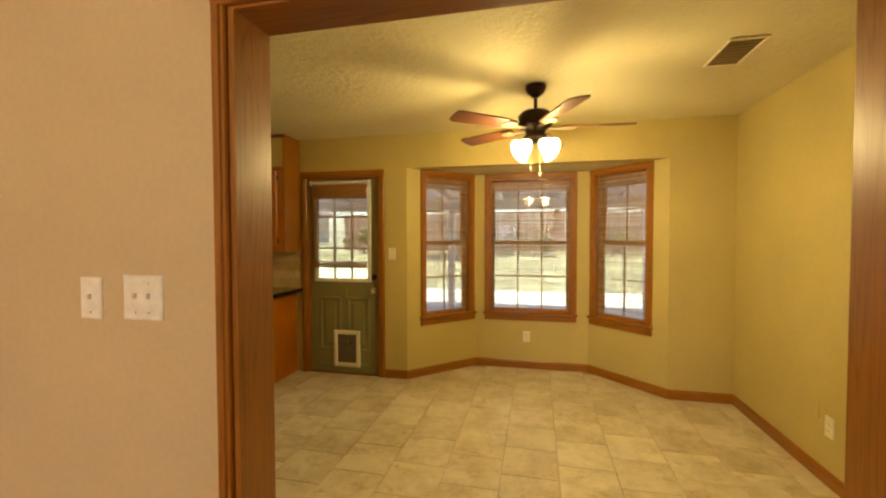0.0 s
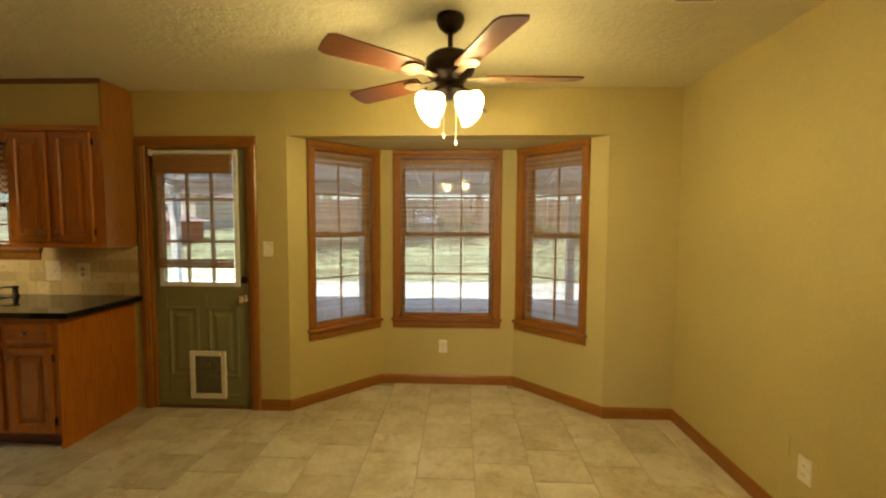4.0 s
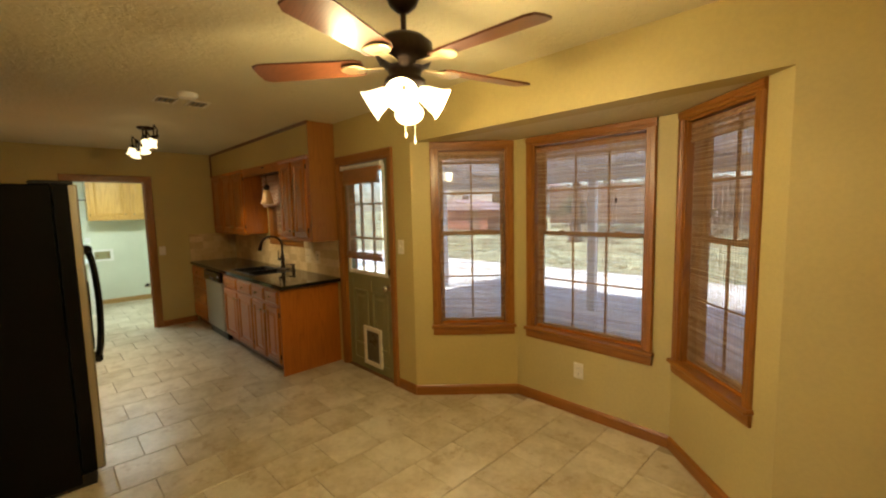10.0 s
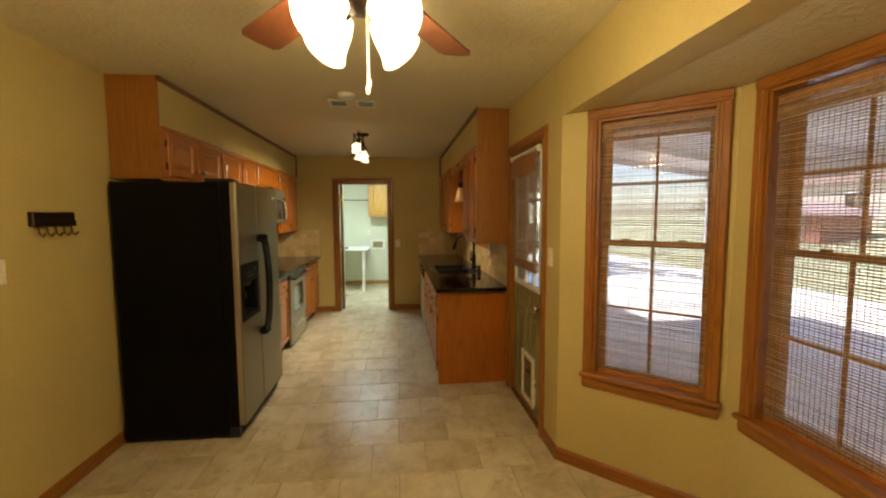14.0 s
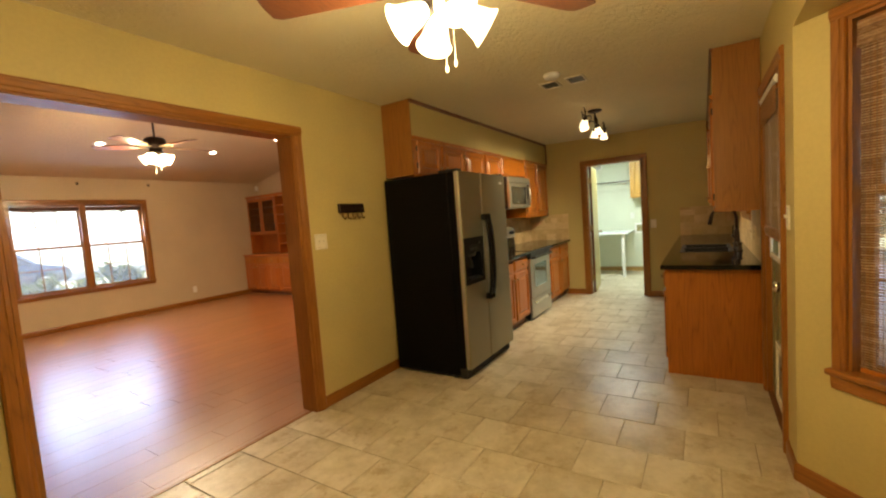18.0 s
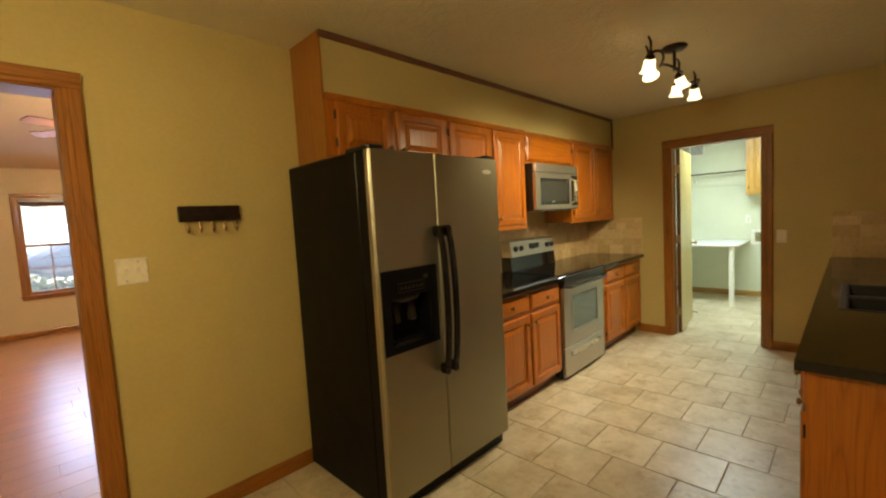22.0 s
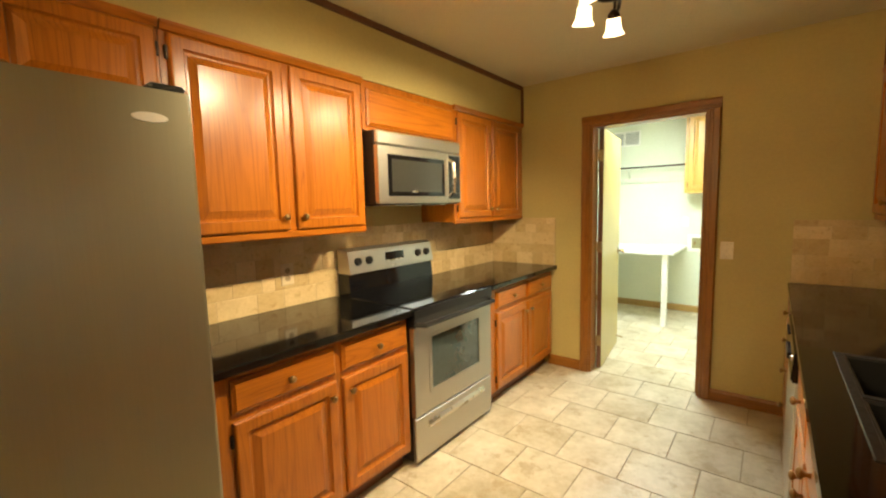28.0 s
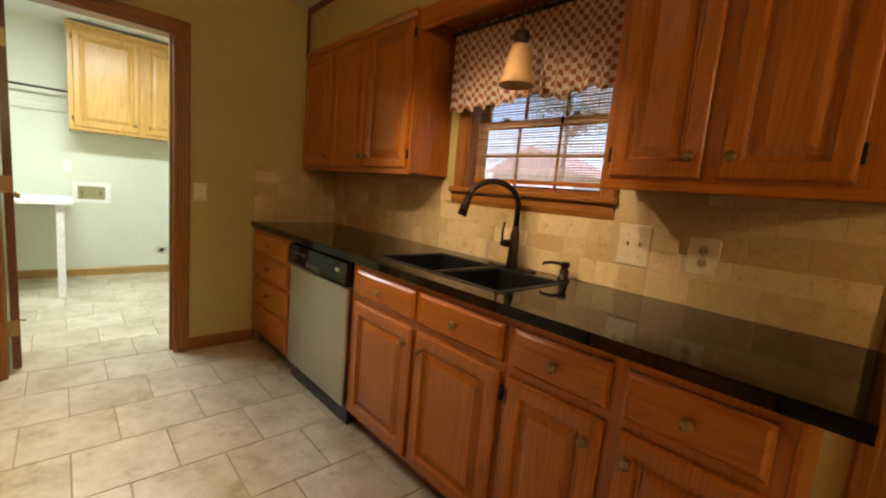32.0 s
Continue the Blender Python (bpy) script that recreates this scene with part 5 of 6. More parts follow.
def microwave():
    t = thing("microwave", pose(-3.475, 0, 0), "stainless over-the-range microwave under the oak panel", "microwave")
    w, z0, z1, f = 0.378, 1.435, 1.842, 2.175
    part("case", box(-w, S + 0.004, z0, w, f, z1, 0.004), M_BLACK, t)
    part("vent_grille", box(-w, f, z1 - 0.075, w, f + 0.03, z1, 0.008), M_STEELH, t)
    d = part("door", bezel((-0.235, z0 + 0.008, w, z1 - 0.08), (-0.205, z0 + 0.05, w - 0.075, z1 - 0.125), f + 0.001, f + 0.03), M_STEELH, t)
    part("window", box(-0.206, f + 0.004, z0 + 0.049, w - 0.074, f + 0.027, z1 - 0.124, 0.003), M_BLACKGLASS, d, "dark glass window")
    part("mesh_screen", box(-0.175, f + 0.0265, z0 + 0.075, w - 0.105, f + 0.0285, z1 - 0.15), plain("screen", (0.030, 0.030, 0.026), 0.2, 0, 0.03), d)
    c = part("control_panel", box(-w, f + 0.001, z0 + 0.008, -0.238, f + 0.028, z1 - 0.08, 0.004), M_STEELH, t)
    part("keypad", box(-w + 0.010, f + 0.026, z0 + 0.035, -0.245, f + 0.031, z1 - 0.092, 0.003), M_BLACKGLASS, c)
    for i in range(5):
        for j in range(3):
            part("key", box(-w + 0.03 + 0.025 * j, f + 0.030, z0 + 0.065 + 0.032 * i, -w + 0.046 + 0.025 * j, f + 0.0325, z0 + 0.08 + 0.032 * i, 0.001), M_PADDLE, c)
    part("handle", tube([(-0.25, f + 0.025, z0 + 0.05), (-0.25, f + 0.065, z0 + 0.075), (-0.25, f + 0.072, (z0 + z1) / 2 - 0.03), (-0.25, f + 0.065, z1 - 0.145), (-0.25, f + 0.025, z1 - 0.12)], 0.012, 10), M_NICKEL, d, "curved bright handle")
    part("badge", box(0.06, f + 0.029, z0 + 0.072, 0.11, f + 0.032, z0 + 0.08, 0.001), M_NICKEL, d)
    part("grease_filter", box(-0.3, S + 0.1, z0 - 0.004, 0.3, f - 0.05, z0), M_NICKEL, t)


microwave()


# ---- ceiling fixtures
def ceiling_fan(at, z_ceiling, drop, label, blades, turn, blade_len=0.50, group="ceiling fans"):
    """Canopy, rod, motor, blades on gilt irons, four bell shades and pull chains."""
    t = thing("ceiling_fan", pose(*at, z_ceiling), label, "ceiling fan", group)
    smooth(part("canopy", lathe([(0.065, 0), (0.068, -0.02), (0.055, -0.05), (0.025, -0.075), (0.014, -0.08)], segs=24), M_BRONZE, t))
    part("rod", lathe([(0.012, -0.07), (0.012, -drop)], segs=12), M_BRONZE, t)
    z = -drop
    smooth(part("motor", lathe([(0.02, z + 0.035), (0.085, z + 0.025), (0.115, z), (0.118, z - 0.05), (0.10, z - 0.085), (0.07, z - 0.10), (0.065, z - 0.13), (0.085, z - 0.145), (0.08, z - 0.16), (0.03, z - 0.185), (0.0, z - 0.187)], segs=28), M_BRONZE, t))
    for k in range(blades):
        m = Matrix.Rotation(radians(turn + 360 * k / blades), 4, "Z")
        iron = bmesh.new()
        add_box(iron, 0.08, -0.02, z - 0.095, 0.20, 0.02, z - 0.087, 0.003)
        add_lathe(iron, [(0.0, 0), (0.05, 0), (0.055, 0.004), (0.05, 0.008), (0.0, 0.008)], (0.215, 0, z - 0.093), 16)
        iron.transform(m)
        ir = part("blade_iron", iron, M_PALE, t, "gilt cast blade iron")
        out = [(0.17, -0.045), (0.20, -0.058), (0.17 + blade_len - 0.03, -0.070), (0.17 + blade_len, -0.055), (0.175 + blade_len, 0), (0.17 + blade_len, 0.055), (0.17 + blade_len - 0.03, 0.070), (0.20, 0.058), (0.17, 0.045)]
        b = prism(out, "z", z - 0.085, z - 0.077)
        b.transform(Matrix.Translation((0, 0, z - 0.081)) @ Matrix.Rotation(radians(11), 4, "X") @ Matrix.Translation((0, 0, -(z - 0.081))))
        b.transform(m)
        part("blade", b, M_BLADE, ir, "dark walnut blade")
    for k in range(4):
        a = radians(45 + 90 * k)
        d = Vector((math.cos(a), math.sin(a), 0))
        arm = smooth(part("lamp_arm", tube([Vector((0, 0, z - 0.165)) + d * 0.03, Vector((0, 0, z - 0.18)) + d * 0.055, Vector((0, 0, z - 0.19)) + d * 0.065], 0.010, 8), M_BRONZE, t))
        tilt = Matrix.Translation(Vector((0, 0, z - 0.185)) + d * 0.055) @ Matrix.Rotation(a, 4, "Z") @ Matrix.Rotation(radians(-60), 4, "Y")
        sh = lathe([(0.022, 0.0), (0.028, -0.010), (0.038, -0.034), (0.046, -0.065), (0.054, -0.092), (0.066, -0.112), (0.063, -0.112), (0.050, -0.090), (0.041, -0.063), (0.032, -0.034), (0.018, -0.006)], segs=20)
        sh.transform(tilt)
        smooth(part("shade", sh, M_SHADE, arm, "glowing frosted glass bell shade"))
    for x, l in ((0.03, 0.195), (-0.03, 0.16)):
        c = part("pull_chain", tube([(x, 0.02, z - 0.18), (x, 0.02, z - 0.18 - l)], 0.0014, 6), M_IVORY, t)
        part("pull_knob", lathe([(0.0, 0), (0.004, -0.004), (0.007, -0.014), (0.004, -0.026), (0.0, -0.027)], (x, 0.02, z - 0.18 - l), 10), M_IVORY, c)
    return t


ceiling_fan(FAN_AT, H, 0.20, "bronze ceiling fan with four glowing glass shades", 5, 4, 0.46)
ceiling_fan(LIVING_FAN_AT, RZ - 0.005, 0.62, "bronze ceiling fan on a long rod in the living room", 5, 30, 0.46)


def track_light():
    t = thing("track_light", pose(TRACK_AT[0], TRACK_AT[1], H), "wrought-iron ceiling track light with five frosted bell shades", "ceiling light")
    smooth(part("canopy", lathe([(0.075, 0), (0.078, -0.008), (0.06, -0.022), (0.02, -0.03)], segs=24), M_BRONZE, t))
    part("stem", lathe([(0.010, -0.02), (0.010, -0.15)], segs=10), M_BRONZE, t)
    pts = [(0.46 - 1.0 * k / 30, 0.035 * math.sin(k / 30 * 5 * math.pi), -0.145 + 0.018 * math.sin(k / 30 * 7 * math.pi)) for k in range(31)]
    bar = smooth(part("scroll_bar", tube(pts, 0.008, 8), M_BRONZE, t))
    heads = ((0.43, 22, -14), (0.29, -16, 16), (-0.12, 24, 12), (-0.32, 12, -10), (-0.52, 26, -6))
    for k, (x, tip, nod) in enumerate(heads):
        y = -0.02 + 0.03 * (-1) ** k
        hook = [(x + 0.03, y * 0.4, -0.145), (x + 0.045, y, -0.09), (x + 0.02, y - 0.02, -0.05), (x - 0.01, y - 0.02, -0.065), (x - 0.015, y - 0.02, -0.11), (x, y - 0.02, -0.145)]
        arm = smooth(part("arm", tube(hook, 0.006, 7), M_BRONZE, bar))
        m = Matrix.Translation((x, y - 0.02, -0.15)) @ Matrix.Rotation(radians(tip), 4, "Y") @ Matrix.Rotation(radians(nod), 4, "X")
        cup = lathe([(0.010, 0.015), (0.024, 0.0), (0.030, -0.016), (0.024, -0.02)], segs=14)
        cup.transform(m)
        smooth(part("cup", cup, M_BRONZE, arm))
        s = lathe([(0.020, -0.014), (0.034, -0.026), (0.036, -0.055), (0.040, -0.080), (0.054, -0.104), (0.051, -0.104), (0.037, -0.080), (0.032, -0.055), (0.016, -0.02)], segs=18)
        s.transform(m @ Matrix.Scale(0.9, 4))
        smooth(part("shade", s, M_TSHADE, arm, "glowing frosted glass bell"))
        place_m = Matrix.Translation((TRACK_AT[0], TRACK_AT[1], H)) @ m
        at = place_m @ Vector((0, 0, -0.115))
        side = (-1.0, 0.8, -1.0, 0.8, -1.0)[k]
        aim = Vector((0.05 * tip / 20 - 0.1, -0.86, -1.0)) if side < 0 else Vector((-0.26 if k == 1 else 0.24, 1.0, -0.86))
        lamp("track_bulb", "SPOT", at, TRACK_W * (4.9 if side < 0 else 5.3), TRACK, 0.02, at + aim, 116 if side < 0 else 60)


track_light()


def ceiling_vent(at, lx, ly, label, slats=8, rim=0.016):
    t = thing("ceiling_vent", pose(*at, H), label, "air vent", "ceiling vents")
    x, y = lx / 2, ly / 2
    part("frame", boxes((-x, -y, -0.012, x, -y + rim, -0.002), (-x, y - rim, -0.012, x, y, -0.002), (-x, -y + rim, -0.012, -x + rim, y - rim, -0.002), (x - rim, -y + rim, -0.012, x, y - rim, -0.002), bevel=0.003), M_IVORY, t)
    part("backing", box(-x + rim - 0.004, -y + rim - 0.004, -0.003, x - rim + 0.004, y - rim + 0.004, -0.001), M_BLACK, t)
    for k in range(slats):
        v = -y + rim + 0.010 + (ly - 2 * rim - 0.02) * k / (slats - 1)
        part("slat", prism([(v - 0.003, -0.004), (v + 0.003, -0.012), (v + 0.004, -0.011), (v - 0.002, -0.003)], "x", -x + rim - 0.001, x - rim + 0.001), M_SOCKET, t, "tan slat, darker than the frame")


ceiling_vent((1.67, 3.27), 0.19, 0.36, "cream louvred ceiling vent above the breakfast area", 9)
ceiling_vent((-1.78, 3.19), 0.20, 0.15, "small louvred ceiling vent", 4)
ceiling_vent((-1.78, 3.405), 0.20, 0.15, "small louvred ceiling vent", 4)
t = thing("smoke_detector", pose(-1.52, 3.28, H), "round white smoke detector on the ceiling", "smoke detector")
smooth(part("housing", lathe([(0.065, -0.001), (0.065, -0.018), (0.055, -0.032), (0.02, -0.036), (0.0, -0.036)], segs=24), M_WHITE, t))
part("test_button", lathe([(0.012, -0.036), (0.011, -0.039), (0.0, -0.039)], (0.02, 0, 0), 12), M_IVORY, t)


# ---- plates, hooks
def plate(m, kind, label, mat=None, w=0.075, h=0.118, n=1):
    t = thing("outlet" if kind == "outlet" else "light_switch", m, label, "outlet" if kind == "outlet" else "light switch", "wall plates")
    mat = mat or M_IVORY
    part("plate", stepped(-w / 2, -h / 2, w / 2, h / 2, [(0, 0), (0, -0.003), (0.005, -0.006)]), mat, t)
    for k in range(n):
        x = (k - (n - 1) / 2) * 0.046
        if kind == "outlet":
            for z in (-0.021, 0.021):
                s = part("socket", lathe([(0.016, 0.0), (0.016, 0.0075), (0.0, 0.0076)], (x, 0, z), 16, FACE), M_SOCKET if mat is M_STONEPLATE else mat, t)
                for dx in (-0.006, 0.006):
                    part("slot", box(x + dx - 0.0012, -0.0082, z - 0.004, x + dx + 0.0012, -0.0074, z + 0.005), M_BLACK, s)
        else:
            part("toggle", box(x - 0.005, -0.018, -0.002, x + 0.005, -0.005, 0.014, 0.002), mat, t)
        for z in (-0.042, 0.042) if kind != "outlet" else (0,):
            part("screw", lathe([(0.003, 0.0055), (0.0025, 0.0068), (0.0, 0.0068)], (x, 0, z), 8, FACE), M_NICKEL, t)
    return t


plate(pose(-0.80, N, 1.255), "switch", "ivory toggle switch beside the back door")
plate(pose(0.51, BAY[1][1], 0.345), "outlet", "ivory duplex outlet below the bay window")
plate(pose(E, 3.43, 0.335, 0, 0, -90), "outlet", "ivory duplex outlet on the east wall")
# small upright scratch, added as a raised piece in the wall paint
scratch = thing("cable_plate", pose(E, 3.53, 0.40, 0, 0, -90), "small upright scratch on the east wall, built as a raised piece", "cover plate")
part("plate", stepped(-0.01, -0.05, 0.01, 0.05, [(0, 0), (0, -0.002), (0.003, -0.004)]), M_KWALL, scratch)
plate(pose(-0.362, S, 1.265, 0, 0, 180), "switch", "ivory double toggle switch beside the opening", None, 0.118, 0.118, 2)
plate(pose(-0.487, LN, 1.250), "switch", "white double toggle switch on the living room wall", M_WHITE, 0.138, 0.130, 2)
plate(pose(-0.676, LN, 1.244), "switch", "white single switch on the living room wall", M_WHITE, 0.080, 0.125)
plate(pose(W, 3.645, 1.075, 0, 0, 90), "switch", "ivory toggle switch beside the laundry doorway")
plate(pose(-2.255, N - 0.012, 1.07), "outlet", "stone-coloured duplex outlet in the backsplash", M_STONEPLATE, 0.10, 0.13)
plate(pose(-2.495, N - 0.012, 1.075), "switch", "stone-coloured double switch in the backsplash", M_STONEPLATE, 0.125, 0.16, 2)
plate(pose(-2.765, S + 0.012, 1.07, 0, 0, 180), "outlet", "stone-coloured outlet in the backsplash by the range", M_STONEPLATE)
plate(pose(-2.60, LS, 0.30, 0, 0, 180), "outlet", "white outlet low on the living room wall", M_WHITE)
t = thing("key_rack", pose(-0.70, S, 1.506, 0, 0, 180), "dark bronze key rack with five antique brass hooks", "key rack")
part("board", box(-0.14, -0.03, -0.03, 0.14, -0.001, 0.045, 0.005), M_BRONZE, t)
part("lip", box(-0.14, -0.034, -0.032, 0.14, -0.030, 0.0, 0.002), M_BRONZE, t)
for k in range(5):
    x = -0.11 + 0.055 * k
    part("hook", tube([(x, -0.028, -0.03), (x, -0.032, -0.068), (x, -0.048, -0.082), (x, -0.062, -0.064)], 0.0055, 7), M_BRASS, t, "antique brass hook")


# ---- pendant and valance at the sink window
t = thing("pendant_lamp", pose(-2.965, 4.37, 2.095), "unlit amber glass bell pendant on a bronze stem", "pendant lamp")
part("canopy", lathe([(0.05, 0), (0.05, -0.012), (0.012, -0.024)], segs=18), M_BRONZE, t)
part("cord", lathe([(0.004, -0.02), (0.004, -0.22)], segs=8), M_BRONZE, t)
smooth(part("socket", lathe([(0.008, -0.20), (0.030, -0.215), (0.034, -0.24), (0.022, -0.255), (0.026, -0.27), (0.03, -0.275)], segs=18), M_BRONZE, t))
smooth(part("shade", lathe([(0.034, -0.265), (0.040, -0.28), (0.051, -0.33), (0.062, -0.385), (0.078, -0.422), (0.075, -0.423), (0.058, -0.385), (0.047, -0.33), (0.036, -0.28)], segs=24), M_PENDANT, t, "amber glass bell"))


def valance():
    t = thing("valance", pose(0, 4.56, 0), "gathered cream valance printed with rust checks", "curtain")
    x0, x1, z1 = -3.545, -2.56, 2.06
    nx, nz = 180, 10
    me = bpy.data.meshes.new("cloth")
    vs, fs, uv = [], [], []
    for i in range(nx + 1):
        u = i / nx
        fold = 0.014 * math.sin(u * 2 * math.pi * 13 + 1.3 * math.sin(u * 9))
        low = 1.648 + 0.010 * math.sin(u * 2 * math.pi * 11) + (0.022 * abs(math.sin((u - 0.4) * math.pi * 3.4)) if u > 0.4 else 0.0)
        for j in range(nz + 1):
            v = j / nz
            vs.append((x0 + (x1 - x0) * u, fold * (0.35 + 0.65 * v) - 0.02, z1 + (low - z1) * v))
            uv.append((u * 1.25, v * 0.44))
    for i in range(nx):
        for j in range(nz):
            a = i * (nz + 1) + j
            fs.append((a, a + 1, a + nz + 2, a + nz + 1))
    me.from_pydata(vs, [], fs)
    lay = me.uv_layers.new()
    for lp in me.loops:
        lay.data[lp.index].uv = uv[lp.vertex_index]
    me.materials.append(M_CLOTH)
    c = new("cloth", me)
    c.parent = t
    smooth(c)
    mod = c.modifiers.new("thick", "SOLIDIFY")
    mod.thickness = 0.0015
    part("rod", tube([(x0 - 0.02, -0.03, 2.035), (x1 + 0.02, -0.03, 2.035)], 0.009, 10), M_BRONZE, t)


valance()


# ---- laundry
def laundry():
    d = tagged(new("door_2"), "open veneered laundry door standing against the wall", "door", kind="structure")
    d.matrix_world = pose(W - 0.112, 2.782, 0, 0, 0, 186)
    part("slab", box(0.0, -0.0, 0.012, 0.765, 0.038, 2.015, 0.003), M_LDOOR, d)
    for z in (0.25, 1.05, 1.80):
        part("hinge", boxes((-0.004, 0.004, z - 0.045, 0.0, 0.034, z + 0.045), (-0.006, 0.034, z - 0.045, 0.0, 0.048, z + 0.045)), M_BRASS, d, "brass butt hinge")
    part("hinge_edge", box(-0.0025, 0.001, 0.012, -0.0003, 0.037, 2.015), M_DARKTRIM, d, "dark strip along the hinge edge")
    k = part("door_knob", lathe([(0.028, 0), (0.028, 0.006), (0.010, 0.01), (0.010, 0.03), (0.026, 0.045), (0.022, 0.06), (0.0, 0.062)], (0.70, 0, 0.95), 18, FACE), M_BRASS, d)
    part("door_stopper", tube([(0.70, -0.002, 0.10), (0.70, -0.06, 0.09)], 0.006, 8), M_BRASS, d)
    f = pose(UW, 0, 0, 0, 0, 90)
    t = thing("laundry_cabinet", f @ pose(0, -0.33, 0), "honey oak wall cabinet with two raised-panel doors", "cabinet")
    part("body", box(3.04, 0.02, 1.50, 4.20, 0.328, 2.44), M_HONEYV, t)
    part("face_frame", holed(1.16, 2.44, 0.0195, [], 1.50), M_HONEYV, t).location = (3.04, 0, 0)
    for a, b, s in ((3.075, 3.585, 3.55), (3.635, 4.165, 3.67)):
        dd = part("door", stepped(a, 1.53, b, 2.41, DOOR_STEPS), M_HONEYV, t)
        knob(dd, s, -0.018, 1.60)
        hinges(dd, a - 0.004 if a < 3.5 else b + 0.004, 1.53, 2.41, 0)
    part("crown", box(3.03, -0.03, 2.44, 4.21, 0.328, 2.47, 0.008), M_HONEYV, t)
    r = thing("hanging_rod", f, "dark hanging rod beside the laundry cabinet", "rod")
    part("rod", tube([(1.62, -0.13, 1.855), (3.04, -0.13, 1.855)], 0.011, 10), M_BRONZE, r)
    part("cleat", box(1.60, -0.02, 1.66, 3.04, -0.001, 1.72, 0.003), M_UWALL, r, "painted wall cleat")
    for y in (1.7, 2.35):
        part("bracket", prism([(-0.001, 1.70), (-0.14, 1.85), (-0.12, 1.85), (-0.001, 1.73)], "x", y - 0.008, y + 0.008), M_UWALL, r)
    tb = thing("folding_table", f, "white laminate folding shelf on a single leg", "table")
    part("top", box(1.75, -0.93, 0.82, 3.04, -0.002, 0.848, 0.004), M_TABLE, tb)
    part("edge", boxes((1.75, -0.936, 0.822, 3.04, -0.931, 0.846), (3.041, -0.93, 0.822, 3.046, -0.01, 0.846)), M_WHITE, tb)
    part("leg", box(2.93, -0.90, 0.0, 2.985, -0.845, 0.82, 0.004), M_WHITE, tb)
    b = thing("washer_box", f, "recessed white washer supply box with two taps", "supply box")
    part("frame", boxes((3.05, -0.008, 0.775, 3.36, -0.001, 0.815), (3.05, -0.008, 0.95, 3.36, -0.001, 0.99), (3.05, -0.008, 0.815, 3.095, -0.001, 0.95), (3.315, -0.008, 0.815, 3.36, -0.001, 0.95), bevel=0.002), M_WHITE, b)
    part("recess", box(3.095, -0.003, 0.815, 3.315, -0.001, 0.95), plain("recess_tan", (0.30, 0.27, 0.13), 0.6), b)
    for x in (3.13, 3.28):
        part("tap", tube([(x, -0.004, 0.90), (x, -0.03, 0.90), (x, -0.03, 0.86)], 0.011, 8), M_BRASS, b)
    plate(f @ pose(3.02, 0, 1.15), "outlet", "white outlet on the laundry wall", M_WHITE)
    plate(f @ pose(2.195, 0, 1.155), "outlet", "white outlet above the folding shelf", M_WHITE)
    q = thing("dryer_outlet", f @ pose(3.82, 0, 0.26), "square dryer outlet low on the laundry wall", "outlet")
    part("plate", stepped(-0.045, -0.045, 0.045, 0.045, [(0, 0), (0, -0.004), (0.004, -0.007)]), M_NICKEL, q)
    part("socket", lathe([(0.026, 0), (0.026, 0.012), (0.0, 0.0121)], (0, 0, 0), 16, FACE), M_BLACK, q)
    v = thing("wall_grille", f @ pose(2.27, 0, 2.25), "white louvred return grille high on the laundry wall", "air vent")
    part("frame", boxes((-0.20, -0.010, -0.10, 0.20, -0.001, -0.08), (-0.20, -0.010, 0.08, 0.20, -0.001, 0.10), (-0.20, -0.010, -0.08, -0.18, -0.001, 0.08), (0.18, -0.010, -0.08, 0.20, -0.001, 0.08), (-0.01, -0.009, -0.08, 0.01, -0.002, 0.08), bevel=0.002), M_WHITE, v)
    part("backing", box(-0.19, -0.003, -0.09, 0.19, -0.001, 0.09), plain("grille_grey", (0.25, 0.25, 0.24), 0.6), v)
    for k in range(9):
        z = -0.07 + 0.0175 * k
        part("slat", prism([(-0.004, z), (-0.009, z - 0.006), (-0.0095, z - 0.005), (-0.0045, z + 0.001)], "x", -0.18, 0.18), M_WHITE, v)
    l = thing("fluorescent_light", pose(-5.85, 3.05, UH), "white fluorescent ceiling light with a glowing lens", "ceiling light")
    part("housing", box(-0.14, -0.62, -0.03, 0.14, 0.62, -0.001, 0.004), M_WHITE, l)
    part("lens", prism([(-0.13, -0.031), (-0.11, -0.075), (0.11, -0.075), (0.13, -0.031)], "y", -0.60, 0.60), M_TUBE, l, "ribbed acrylic lens")


laundry()


